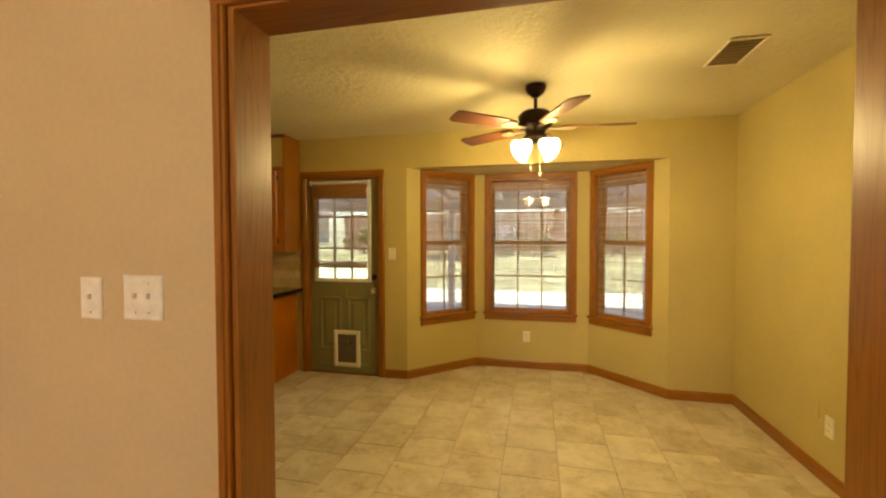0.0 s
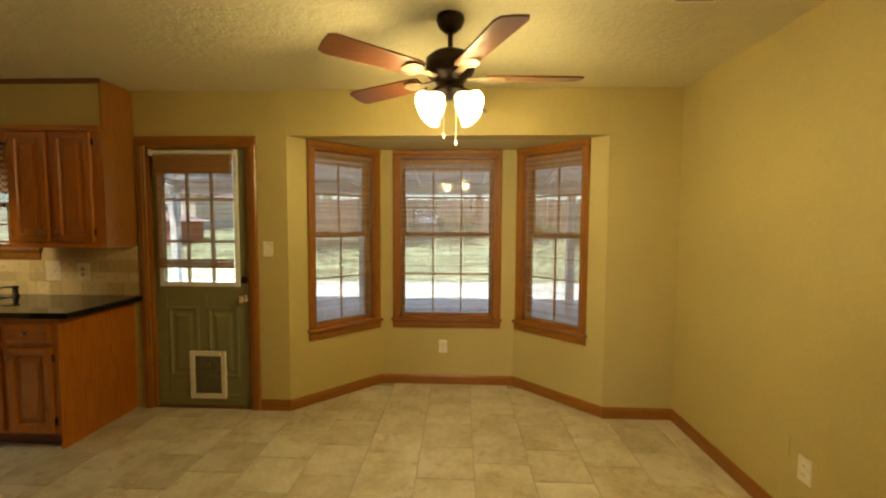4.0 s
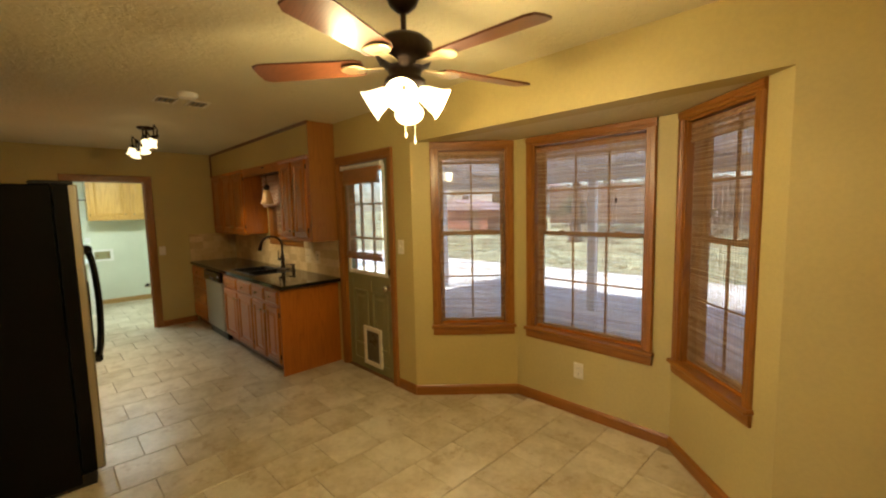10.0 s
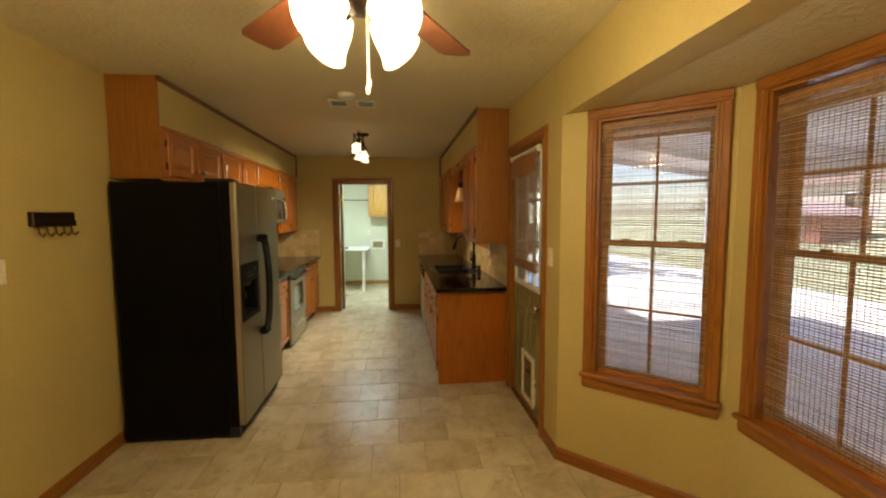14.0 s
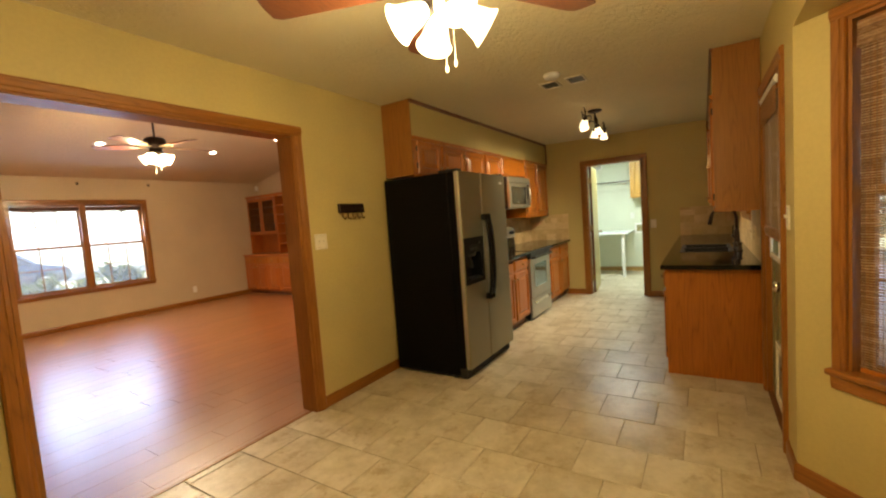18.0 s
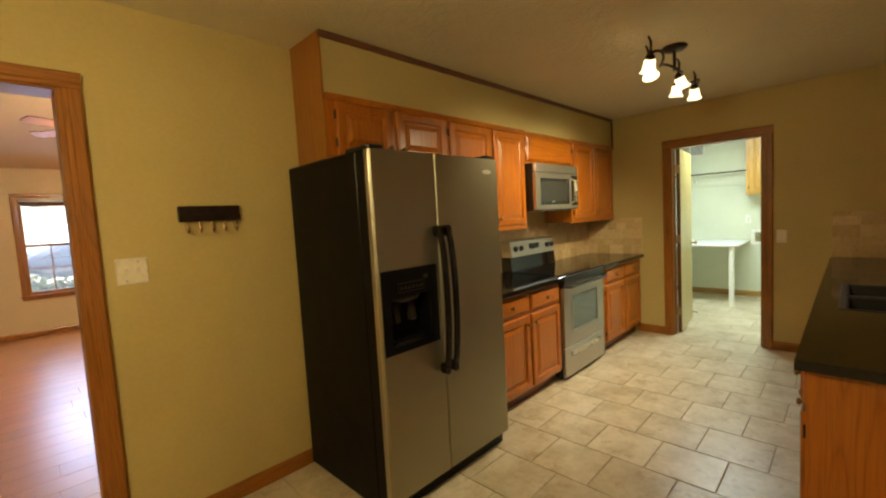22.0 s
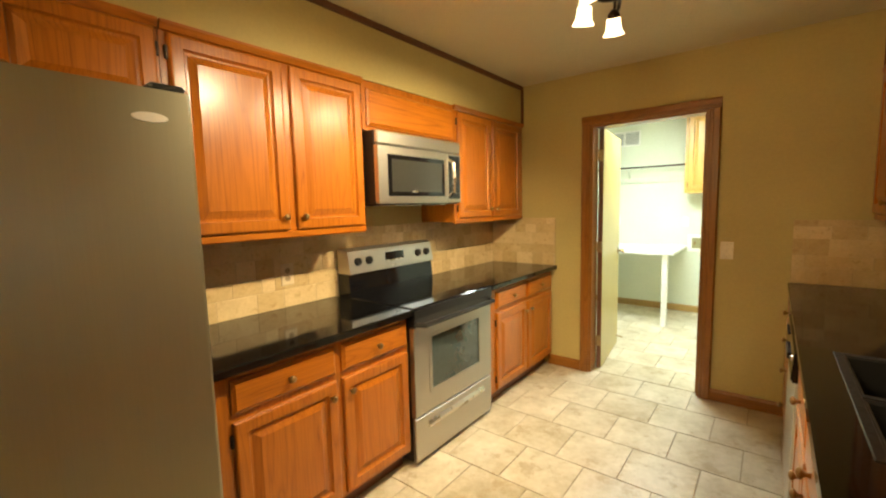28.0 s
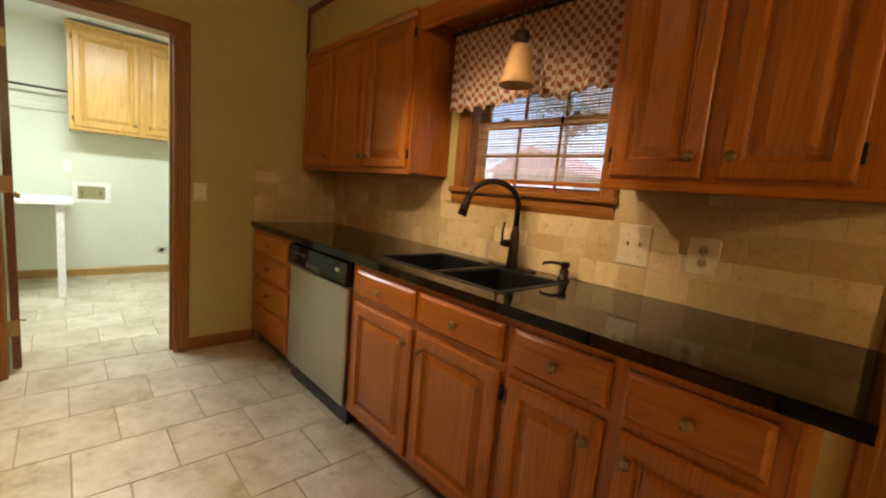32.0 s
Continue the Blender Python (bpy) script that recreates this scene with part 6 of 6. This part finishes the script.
# ---- living room
def built_in():
    """Base units, worktop and a hutch with two glazed doors and open shelves, along the west wall."""
    m = pose(LW, 0, 0, 0, 0, 90)
    d = 0.50
    y0, y1 = LS + 0.004, -2.55
    t = thing("built_in_cabinet", m, "built-in oak base cabinet with drawers and doors", "cabinet")
    part("body", box(y0, -d + 0.02, 0.08, y1, -0.002, 0.84), M_BUILTV, t)
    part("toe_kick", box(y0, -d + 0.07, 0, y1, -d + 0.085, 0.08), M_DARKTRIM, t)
    part("face_frame", box(y0, -d, 0.08, y1, -d + 0.0195, 0.84), M_BUILTV, t)
    n = 5
    for k in range(n):
        a = y0 + 0.03 + (y1 - y0 - 0.03) * k / n
        b = a + (y1 - y0) / n - 0.04
        drawer(t, a, b, 0.68, 0.81, -d)
        cab_door(t, a, b, 0.11, 0.655, -d, (b - 0.03 if k % 2 == 0 else a + 0.03, 0.60), None, M_BUILTV)
    part("top", box(y0, -d - 0.03, 0.842, y1 + 0.02, -0.002, 0.875, 0.005), M_BUILTH, t)
    h = thing("hutch", m @ pose(0, 0, 0.876), "oak hutch with two glazed doors and open shelves", "hutch")
    hd, top = 0.30, 1.27
    part("back_panel", box(y0, -0.012, 0, y1, -0.002, top), M_BUILTV, h)
    xs = [y0, y0 + 0.50, y0 + 1.0, y0 + 1.48, y1 - 0.03]
    for x in xs:
        part("upright", box(x, -hd, 0 if x in (xs[0], xs[2], xs[3], xs[4]) else 0.42, x + 0.02, -0.012, top - 0.02), M_BUILTV, h)
    part("crown", prism([(-0.002, top - 0.02), (-hd - 0.01, top - 0.02), (-hd - 0.035, top + 0.02), (-hd - 0.035, top + 0.035), (-0.002, top + 0.035)], "x", y0, y1), M_BUILTH, h)
    for z in (0.42,):
        part("shelf", box(y0 + 0.02, -hd, z, y1 - 0.03, -0.012, z + 0.02), M_BUILTH, h)
    for z in (0.20, 0.64, 0.84, 1.04):
        part("shelf", box(xs[2] + 0.02, -hd + 0.01, z, xs[3], -0.012, z + 0.018), M_BUILTH, h)
        part("shelf", box(xs[3] + 0.02, -hd + 0.01, z, xs[4], -0.012, z + 0.018), M_BUILTH, h)
    for a, b in ((xs[0] + 0.02, xs[1]), (xs[1] + 0.02, xs[2])):
        fr = part("glass_door", boxes((a, -hd - 0.02, 0.44, a + 0.05, -hd - 0.001, 1.24), (b - 0.05, -hd - 0.02, 0.44, b, -hd - 0.001, 1.24), (a + 0.05, -hd - 0.02, 0.44, b - 0.05, -hd - 0.001, 0.50), (a + 0.05, -hd - 0.02, 1.17, b - 0.05, -hd - 0.001, 1.24), bevel=0.003), M_BUILTV, h)
        g = part("pane", box(a + 0.048, -hd - 0.012, 0.498, b - 0.048, -hd - 0.009, 1.172), M_CABGLASS, fr)
        g.visible_shadow = False
        for z in (0.66, 0.86, 1.02):
            part("shelf", box(a, -hd + 0.02, z, b, -0.012, z + 0.016), M_BUILTH, h)
        knob(fr, b - 0.03, -hd - 0.02, 0.62)


built_in()
# recessed lamps in the sloping ceiling, curtain-rod anchors and a corner sensor
SLOPE = (RZ - LZS) / (RIDGE - LS)
for x, y in CANS:
    z = LZS + SLOPE * (y - LS)
    m = pose(x, y, z) @ Matrix.Rotation(math.atan(SLOPE), 4, "X")
    t = thing("recessed_light", m, "small glowing recessed ceiling light", "ceiling light", "recessed lights")
    part("trim_ring", lathe([(0.055, -0.001), (0.085, -0.003), (0.080, -0.008), (0.055, -0.006)], segs=24), M_WHITE, t)
    part("bulb", lathe([(0.054, -0.004), (0.04, -0.012), (0.0, -0.016)], segs=20), M_CAN, t, "glowing lamp")
    lamp("recessed_bulb", "SPOT", m @ Vector((0, 0, -0.05)), CAN_W, SOFT, 0.05, m @ Vector((0, 0, -1)), 130)
for x in (-0.918, -1.976):
    t = thing("rod_anchor", pose(x, LS, 2.40, 0, 0, 180), "small dark curtain rod bracket above the window", "bracket", "curtain brackets")
    part("plate", box(-0.018, -0.006, -0.022, 0.018, -0.001, 0.022, 0.002), M_BRONZE, t)
    part("arm", tube([(0, -0.005, 0), (0, -0.05, 0), (0, -0.055, 0.012)], 0.005, 7), M_BRONZE, t)
t = thing("alarm_sensor", pose(LW + 0.05, LS + 0.05, 2.38), "small white motion sensor in the room corner".replace("motion ", "alarm "), "sensor")
part("housing", box(-0.03, -0.03, -0.05, 0.03, 0.03, 0.05, 0.012), M_WHITE, t)


# ---- outdoors
structure("ground", prism([(-300, -0.5), (-300, -0.16), (12.6, -0.16), (16, 0.2), (20.5, 0.75), (32, 0.9), (300, 1.0), (300, -0.5)], "x", -300, 300), M_LAWN, "lawn and soil reaching the horizon", "ground")
structure("patio", box(-9, 5.45, -0.158, 7, 8.5, -0.05), M_CONCRETE, "concrete patio slab behind the house", "patio")
structure("walk", box(-14, 8.52, -0.158, 12, 12.2, -0.06), M_CONCRETE, "sunlit pale concrete court across the yard", "pavement")
structure("road", box(-60, -26, -0.158, 60, -19, -0.12), M_ASPHALT, "street in front of the house", "road")
structure("driveway", box(-3.5, -19, -0.158, 3.0, -9.5, -0.11), M_CONCRETE, "pale concrete driveway", "driveway")
structure("house_south", boxes((LE + 0.13, LS - 0.15, 0, LE + 6, LS, 2.5), (LW - 6, LS - 0.15, 0, LW - 0.13, LS, 2.5)), M_BRICK, "red brick front wall of the house", "facade")
# unseen roof, added to stop sun falling through the patio gap
structure("house_roof", prism([(-6.5, 2.72), (-0.3, 4.75), (5.78, 2.72), (5.78, 2.80), (-0.3, 4.85), (-6.5, 2.80)], "x", -10.3, 9.2), M_ROOF, "unseen shingled gable roof added to block the sun", "roof")
# unseen eave, carried out far enough to keep sun off the living floor
structure("sun_block_eave", box(LW - 6, LS - 1.85, 2.52, LE + 6, LS - 0.16, 2.66), M_PORCH, "unseen painted eave added to shade the front window", "eave")
p = thing("patio_cover", pose(0, 0, 0), "painted patio cover on white posts behind the house", "patio cover")
part("deck", prism([(5.62, 2.52), (8.65, 2.12), (8.65, 2.20), (5.62, 2.60)], "x", -4.3, 7), M_PORCH, p)
part("beam", box(-4.3, 8.4, 1.93, 7, 8.55, 2.12, 0.01), M_PORCH, p)
for x in (-4.22, -0.98, 2.48, 5.94):
    part("post", box(x - 0.06, 8.41, -0.05, x + 0.06, 8.53, 1.93, 0.01), M_PORCH, p)
for k in range(5, 16):
    part("rafter", prism([(5.62, 2.44), (8.4, 2.06), (8.4, 2.15), (5.62, 2.52)], "x", -9.4 + k * 1.04, -9.355 + k * 1.04), M_PORCH, p)

fence = thing("fence", pose(13.0, 20.5, 0.74), "weathered brown picket fence along the back yard", "fence")
rnd = random.Random(4)
picket = [bpy.data.meshes.new("picket") for _ in range(3)]
for me, hh in zip(picket, (1.80, 1.84, 1.77)):
    bm = prism([(-0.066, 0), (0.066, 0), (0.066, hh - 0.03), (0.04, hh), (-0.04, hh), (-0.066, hh - 0.03)], "y", 0, 0.018)
    bm.to_mesh(me)
    bm.free()
    me.materials.append(M_FENCE)
for k in range(290):
    o = new("picket", rnd.choice(picket))
    o.parent = fence
    o.location = (-22 + k * 0.15 + rnd.uniform(-0.004, 0.004), -0.02 + rnd.uniform(-0.004, 0.004), rnd.uniform(-0.02, 0.02))
for z in (0.4, 1.4):
    part("rail", box(-22.2, 0.0, z, 21.8, 0.04, z + 0.09), M_FENCE, fence)
for k in range(18):
    part("post", box(-22 + k * 2.5, 0.04, 0, -21.91 + k * 2.5, 0.13, 1.75), M_FENCE, fence)


def ground_z(y):
    """Height of the yard: flat by the house, rising gently to the back fence."""
    pts = ((-300, -0.16), (12.6, -0.16), (16, 0.2), (20.5, 0.75), (32, 0.9), (300, 1.0))
    for (a, za), (b, zb) in zip(pts, pts[1:]):
        if a <= y <= b:
            return za + (zb - za) * (y - a) / (b - a)
    return 1.0


def tree(at, h, r, seed, label, leaves=1800, shrub=False):
    rnd = random.Random(seed)
    t = thing("shrub" if shrub else "tree", pose(*at, ground_z(at[1]) - 0.02), label, "shrub" if shrub else "tree", "yard plants")
    bm = bmesh.new()
    tips = []
    if shrub:
        for k in range(7):
            a = rnd.uniform(0, 6.28)
            tip = Vector((r * 0.7 * math.cos(a), r * 0.7 * math.sin(a), h * rnd.uniform(0.5, 0.9)))
            add_tube(bm, [(0.05 * math.cos(a), 0.05 * math.sin(a), 0), tip * 0.5 + Vector((0, 0, 0.1)), tip], [0.02, 0.014, 0.006], 6)
            tips.append(tip)
    else:
        lean = Vector((rnd.uniform(-0.3, 0.3), rnd.uniform(-0.3, 0.3), h * 0.62))
        add_tube(bm, [(0, 0, 0), lean * 0.4 + Vector((0.06, 0, 0)), lean * 0.8, lean], [0.17 + h * 0.012, 0.15, 0.11, 0.06], 10)
        for k in range(9):
            a = k * 2.4 + rnd.uniform(-0.4, 0.4)
            b0 = lean * rnd.uniform(0.55, 0.98)
            tip = b0 + Vector((r * math.cos(a) * rnd.uniform(0.5, 0.95), r * math.sin(a) * rnd.uniform(0.5, 0.95), h * rnd.uniform(0.12, 0.36)))
            mid = (b0 + tip) / 2 + Vector((0, 0, rnd.uniform(0.05, 0.3)))
            add_tube(bm, [b0, mid, tip], [0.06, 0.04, 0.012], 7)
            tips += [tip, mid]
    part("trunk" if not shrub else "stems", bm, M_BARK, t)
    vs, fs = [], []
    size = 0.06 if shrub else 0.13
    clumps = [tp + Vector((rnd.gauss(0, r * 0.18), rnd.gauss(0, r * 0.18), rnd.gauss(0, r * 0.14))) for tp in tips for _ in range(3)]
    for k in range(leaves):
        c = rnd.choice(clumps) + Vector((rnd.gauss(0, r * 0.13), rnd.gauss(0, r * 0.13), rnd.gauss(0, r * 0.10)))
        u = Vector((rnd.gauss(0, 1), rnd.gauss(0, 1), rnd.gauss(0, 1))).normalized() * size * rnd.uniform(0.6, 1.3)
        w = u.orthogonal().normalized() * u.length * 0.45
        n = len(vs)
        vs += [c - u, c + w, c + u, c - w]
        fs.append((n, n + 1, n + 2, n + 3))
    me = bpy.data.meshes.new("crown")
    me.from_pydata(vs, [], fs)
    me.materials.append(M_LEAF)
    o = new("crown", me)
    o.parent = t


tree((-5.6, 16.5), 6.5, 2.2, 11, "leafy yard tree with a dark trunk")
tree((-2.4, 17.8), 6.0, 2.2, 12, "leafy yard tree near the fence")
tree((8.0, 17.0), 7.0, 2.6, 13, "leafy yard tree beside the patio")
tree((-10.0, 26.5), 8.0, 3.0, 14, "tall tree beyond the fence", 2600)
tree((-17.5, 27.5), 11.0, 4.2, 17, "tall tree beyond the fence", 3600)
tree((1.5, 24.0), 8.5, 3.2, 15, "tall tree beyond the fence", 2600)
tree((12.0, 24.5), 8.0, 3.0, 16, "tall tree beyond the fence", 2600)
for k, x in enumerate((0.35, -0.4, -1.1, -1.75, -2.5)):
    tree((x, LS - 1.5 - 0.2 * (k % 2)), 1.12 - 0.12 * (k % 3), 0.55, 30 + k, "low green shrub under the front window", 900, True)
for k, (x, y, hh, rr) in enumerate(((-7.5, 19.2, 1.2, 1.0), (-2.6, 19.4, 1.0, 0.9), (0.4, 18.9, 1.1, 1.0), (3.6, 19.3, 1.0, 0.9), (6.4, 18.7, 1.3, 1.1), (10.5, 19.2, 1.2, 1.0), (5.2, 16.2, 1.0, 0.8), (-16.8, 19.5, 1.6, 1.2))):
    tree((x, y), hh, rr, 60 + k, "leafy shrub along the back fence" if y > 18 else "leafy shrub on the back lawn", 1300, True)
tree((-11.2, 7.2), 5.2, 2.3, 71, "leafy tree at the end of the patio", 3800)
for k, (x, y) in enumerate(((-10.4, 6.2), (-10.2, 7.9), (-12.4, 6.6))):
    tree((x, y), 1.5, 1.0, 80 + k, "leafy shrub at the end of the patio", 1500, True)
tree((-6.0, -13.0), 6.5, 2.6, 41, "front yard tree by the street", 2200)
tree((5.5, -15.0), 7.0, 2.8, 42, "front yard tree by the street", 2200)
shed = thing("garden_shed", pose(-13.2, 19.0, 0.50), "low brick garden shed with a shingled gable roof", "shed")
part("wall", box(-2.2, -1.0, 0, 2.2, 1.0, 1.05), M_BRICK, shed)
part("roof", prism([(-2.5, 0.97), (2.5, 0.97), (0.1, 1.52), (-0.1, 1.52)], "y", -1.3, 1.3), M_ROOF, shed)
sd = part("door", box(1.0, -1.03, 0.05, 1.7, -1.0, 0.95, 0.005), M_FENCE, shed)
part("handle", tube([(1.1, -1.03, 0.5), (1.1, -1.08, 0.55), (1.1, -1.03, 0.6)], 0.01, 6), M_BRONZE, sd)

house = thing("neighbour_house", pose(-24.0, 36.0, 0.4), "far pale house with a reddish gable roof beyond the fence", "house")
part("wall", box(-4.2, -3, 0, 4.2, 3, 3.3), M_FARWALL, house)
part("roof", prism([(-4.9, 3.1), (4.9, 3.1), (0.2, 5.4), (-0.2, 5.4)], "y", -3.4, 3.4), M_ROOF, house)
for x in (-2.2, 1.6):
    wd = part("window", box(x - 0.5, -3.05, 1.2, x + 0.5, -3.0, 2.5, 0.02), M_PORCH, house)
    part("pane", box(x - 0.43, -3.06, 1.27, x + 0.43, -3.05, 2.43), M_BLACKGLASS, wd)

across = tagged(copy_thing(house, pose(5.0, -38.0, -0.2, 0, 0, 180)), "far pale house with a reddish roof across the street")


def car():
    t = thing("parked_car", pose(-1.4, -15.5, -0.11, 0, 0, 12), "dark blue sedan parked on the driveway", "car")
    b = prism([(-2.2, 0.35), (-2.15, 0.75), (-1.3, 0.92), (-0.7, 1.38), (0.6, 1.40), (1.35, 0.95), (2.15, 0.85), (2.25, 0.45), (2.1, 0.28), (-2.1, 0.28)], "y", -0.85, 0.85)
    bmesh.ops.bevel(b, geom=list(b.edges), offset=0.06, segments=2, affect="EDGES")
    smooth(part("body", b, M_CAR, t))
    for s in (-1, 1):
        part("side_window", prism([(-1.1, 0.95), (-0.62, 1.31), (0.52, 1.33), (1.1, 0.97)], "y", s * 0.855, s * 0.86), M_BLACKGLASS, t)
    for x in (-1.4, 1.4):
        for s in (-1, 1):
            w = part("wheel", lathe([(0.0, -0.1), (0.2, -0.1), (0.31, -0.09), (0.33, 0), (0.31, 0.09), (0.2, 0.1), (0.0, 0.1)], (x, s * 0.80, 0.33), 20, FACE), M_RUBBER, t)
            part("rim", lathe([(0.19, -0.105), (0.17, -0.11), (0.0, -0.112)] if s > 0 else [(0.19, 0.105), (0.17, 0.11), (0.0, 0.112)], (x, s * 0.80, 0.33), 16, FACE), M_NICKEL, w)


car()
rnd = random.Random(9)
vs, fs = [], []
for k in range(9000):
    x, y = rnd.uniform(-11, 13), rnd.uniform(12.3, 20.2)
    a, l = rnd.uniform(0, 6.28), rnd.uniform(0.05, 0.12)
    n = len(vs)
    g = ground_z(y)
    vs += [(x, y, g), (x + 0.03 * math.cos(a), y + 0.03 * math.sin(a), g), (x + rnd.uniform(-0.03, 0.03), y + rnd.uniform(-0.03, 0.03), g + l)]
    fs.append((n, n + 1, n + 2))
me = bpy.data.meshes.new("grass")
me.from_pydata(vs, [], fs)
me.materials.append(M_GRASS)
tagged(new("grass", me), "patchy green back lawn", "grass", kind="stuff")


# ---- floor and wall pieces
def piece_mesh(name, w, h, thick, bevel, mat):
    """A flat piece with eased edges, its back at z = 0, spanning (0, 0) to (w, h)."""
    bm = bmesh.new()
    rings = [[bm.verts.new(p) for p in ((i, i, z), (w - i, i, z), (w - i, h - i, z), (i, h - i, z))] for i, z in ((0, 0), (0, thick - bevel), (bevel, thick))]
    for a, b in zip(rings, rings[1:]):
        for k in range(4):
            bm.faces.new((a[k], a[(k + 1) % 4], b[(k + 1) % 4], b[k]))
    bm.faces.new(rings[-1])
    me = bpy.data.meshes.new(name)
    bm.to_mesh(me)
    bm.free()
    me.materials.append(mat)
    return me


MESHES = {}


def piece(name, parent, m, w, h, thick, bevel, mat):
    key = (name, round(w, 3), round(h, 3))
    if key not in MESHES:
        MESHES[key] = piece_mesh(name, w, h, thick, bevel, mat)
    o = new(name, MESHES[key])
    o.parent = parent
    o.matrix_world = m
    return o


TX, TY, JOINT = 0.338, 0.335, 0.005
rnd = random.Random(2)


def in_kitchen(x, y):
    if W - 0.06 <= x <= E and S - 0.06 <= y <= N:
        return True
    return y > N and y < 5.225 and (x + y) < (BAY[2][0] + 0.595 + N) + 0.0 and (y - x) < (BAY[1][1] - BAY[1][0])


col = 0
x = -3.98 - TX * 11
while x < E:
    y = 3.14 - TY * 7 + (TY / 2 if col % 2 else 0)
    while y < 5.3:
        x0, x1, y0, y1 = x + JOINT / 2, x + TX - JOINT / 2, y + JOINT / 2, y + TY - JOINT / 2
        cx, cy = (x0 + x1) / 2, (y0 + y1) / 2
        if cx > W - 0.06:
            x0, x1, y0 = max(x0, W - 0.058), min(x1, E - 0.001), max(y0, S - 0.058)
            if cy < N:
                ok = True
            else:
                ok = in_kitchen(cx, cy) or in_kitchen(cx, cy - 0.1) or in_kitchen(cx - 0.12, cy - 0.05) or in_kitchen(cx + 0.12, cy - 0.05)
            y1 = min(y1, 5.24)
        else:
            x0, x1, y0, y1 = max(x0, UW), min(x1, W - 0.062), max(y0, US), min(y1, UN)
            ok = True
        if ok and x1 - x0 > 0.02 and y1 - y0 > 0.02:
            tilt = rnd.uniform(-0.08, 0.08)
            piece("tile", floor, pose(x0, y0, -0.006, tilt, rnd.uniform(-0.08, 0.08), 0), x1 - x0, y1 - y0, 0.0065, 0.002, M_TILE)
        y += TY
    x += TX
    col += 1

PW, PL = 0.19, 1.21
row = 0
y = LS
while y < S - 0.062:
    x = LW - rnd.uniform(0.0, PL)
    h = min(PW, S - 0.062 - y) - 0.0015
    while x < LE:
        x0, x1 = max(x, LW) + 0.0008, min(x + PL, LE) - 0.0008
        if h > 0.02 and x1 - x0 > 0.05 and not (y > LN and not (OP0 - 0.3 < x1 and x0 < OP1 + 0.3)):
            piece("plank", living_floor, pose(x0, y, -0.008), x1 - x0, h, 0.0075, 0.0012, M_PLANK)
        x += PL
    y += PW
    row += 1
structure("threshold_strip", prism([(S - 0.075, -0.002), (S - 0.072, 0.004), (S - 0.048, 0.004), (S - 0.045, -0.002)], "x", OP0 + 0.018, OP1 - 0.018), M_TRIMH, "oak threshold strip where tile meets planks", "threshold")

BJ = 0.0018
COURSES = (0.102, 0.076, 0.102, 0.076, 0.102)
LENGTHS = (0.076, 0.102, 0.102, 0.152, 0.152, 0.203)
UPRIGHT = Matrix.Rotation(radians(90), 4, "X")


def backsplash(m, x0, x1, top):
    """Stone tiles of mixed lengths in level courses on a wall: local x along it, facing -y. top(x) gives the upper edge."""
    cuts = [x0] + [c for c in (-3.58, -2.57) if x0 < c < x1] + [x1]
    back = part("tile_bed", boxes(*((a, -0.0100, 0.888, b, -0.0005, min(top((a + b) / 2), 1.289) - 0.003) for a, b in zip(cuts, cuts[1:]))), M_SGROUT)
    back.matrix_world = m
    tagged(back, "tan grout bed of the backsplash", "backsplash", kind="structure")
    z = 0.889
    for course in COURSES:
        x = x0 - rnd.uniform(0, 0.1)
        while x < x1:
            ln = rnd.choice(LENGTHS)
            a, b = max(x, x0), min(x + ln - BJ, x1)
            if b - a > 0.012:
                hi = min(z + course - BJ, top((a + b) / 2))
                if hi - z > 0.012:
                    piece("tile", back, m @ pose(a, -0.003, z) @ UPRIGHT, b - a, hi - z, 0.0085, 0.0015, M_SPLASH)
            x += ln
        z += course


backsplash(pose(0, N, 0), W + 0.012, -1.82, lambda x: 1.158 if -3.58 < x < -2.57 else 1.283)
backsplash(SOUTH, 2.10, -W - 0.012, lambda x: 1.30)
backsplash(WEST, S + 0.012, 2.42, lambda x: 1.30)
backsplash(WEST, 3.985, N - 0.012, lambda x: 1.283)
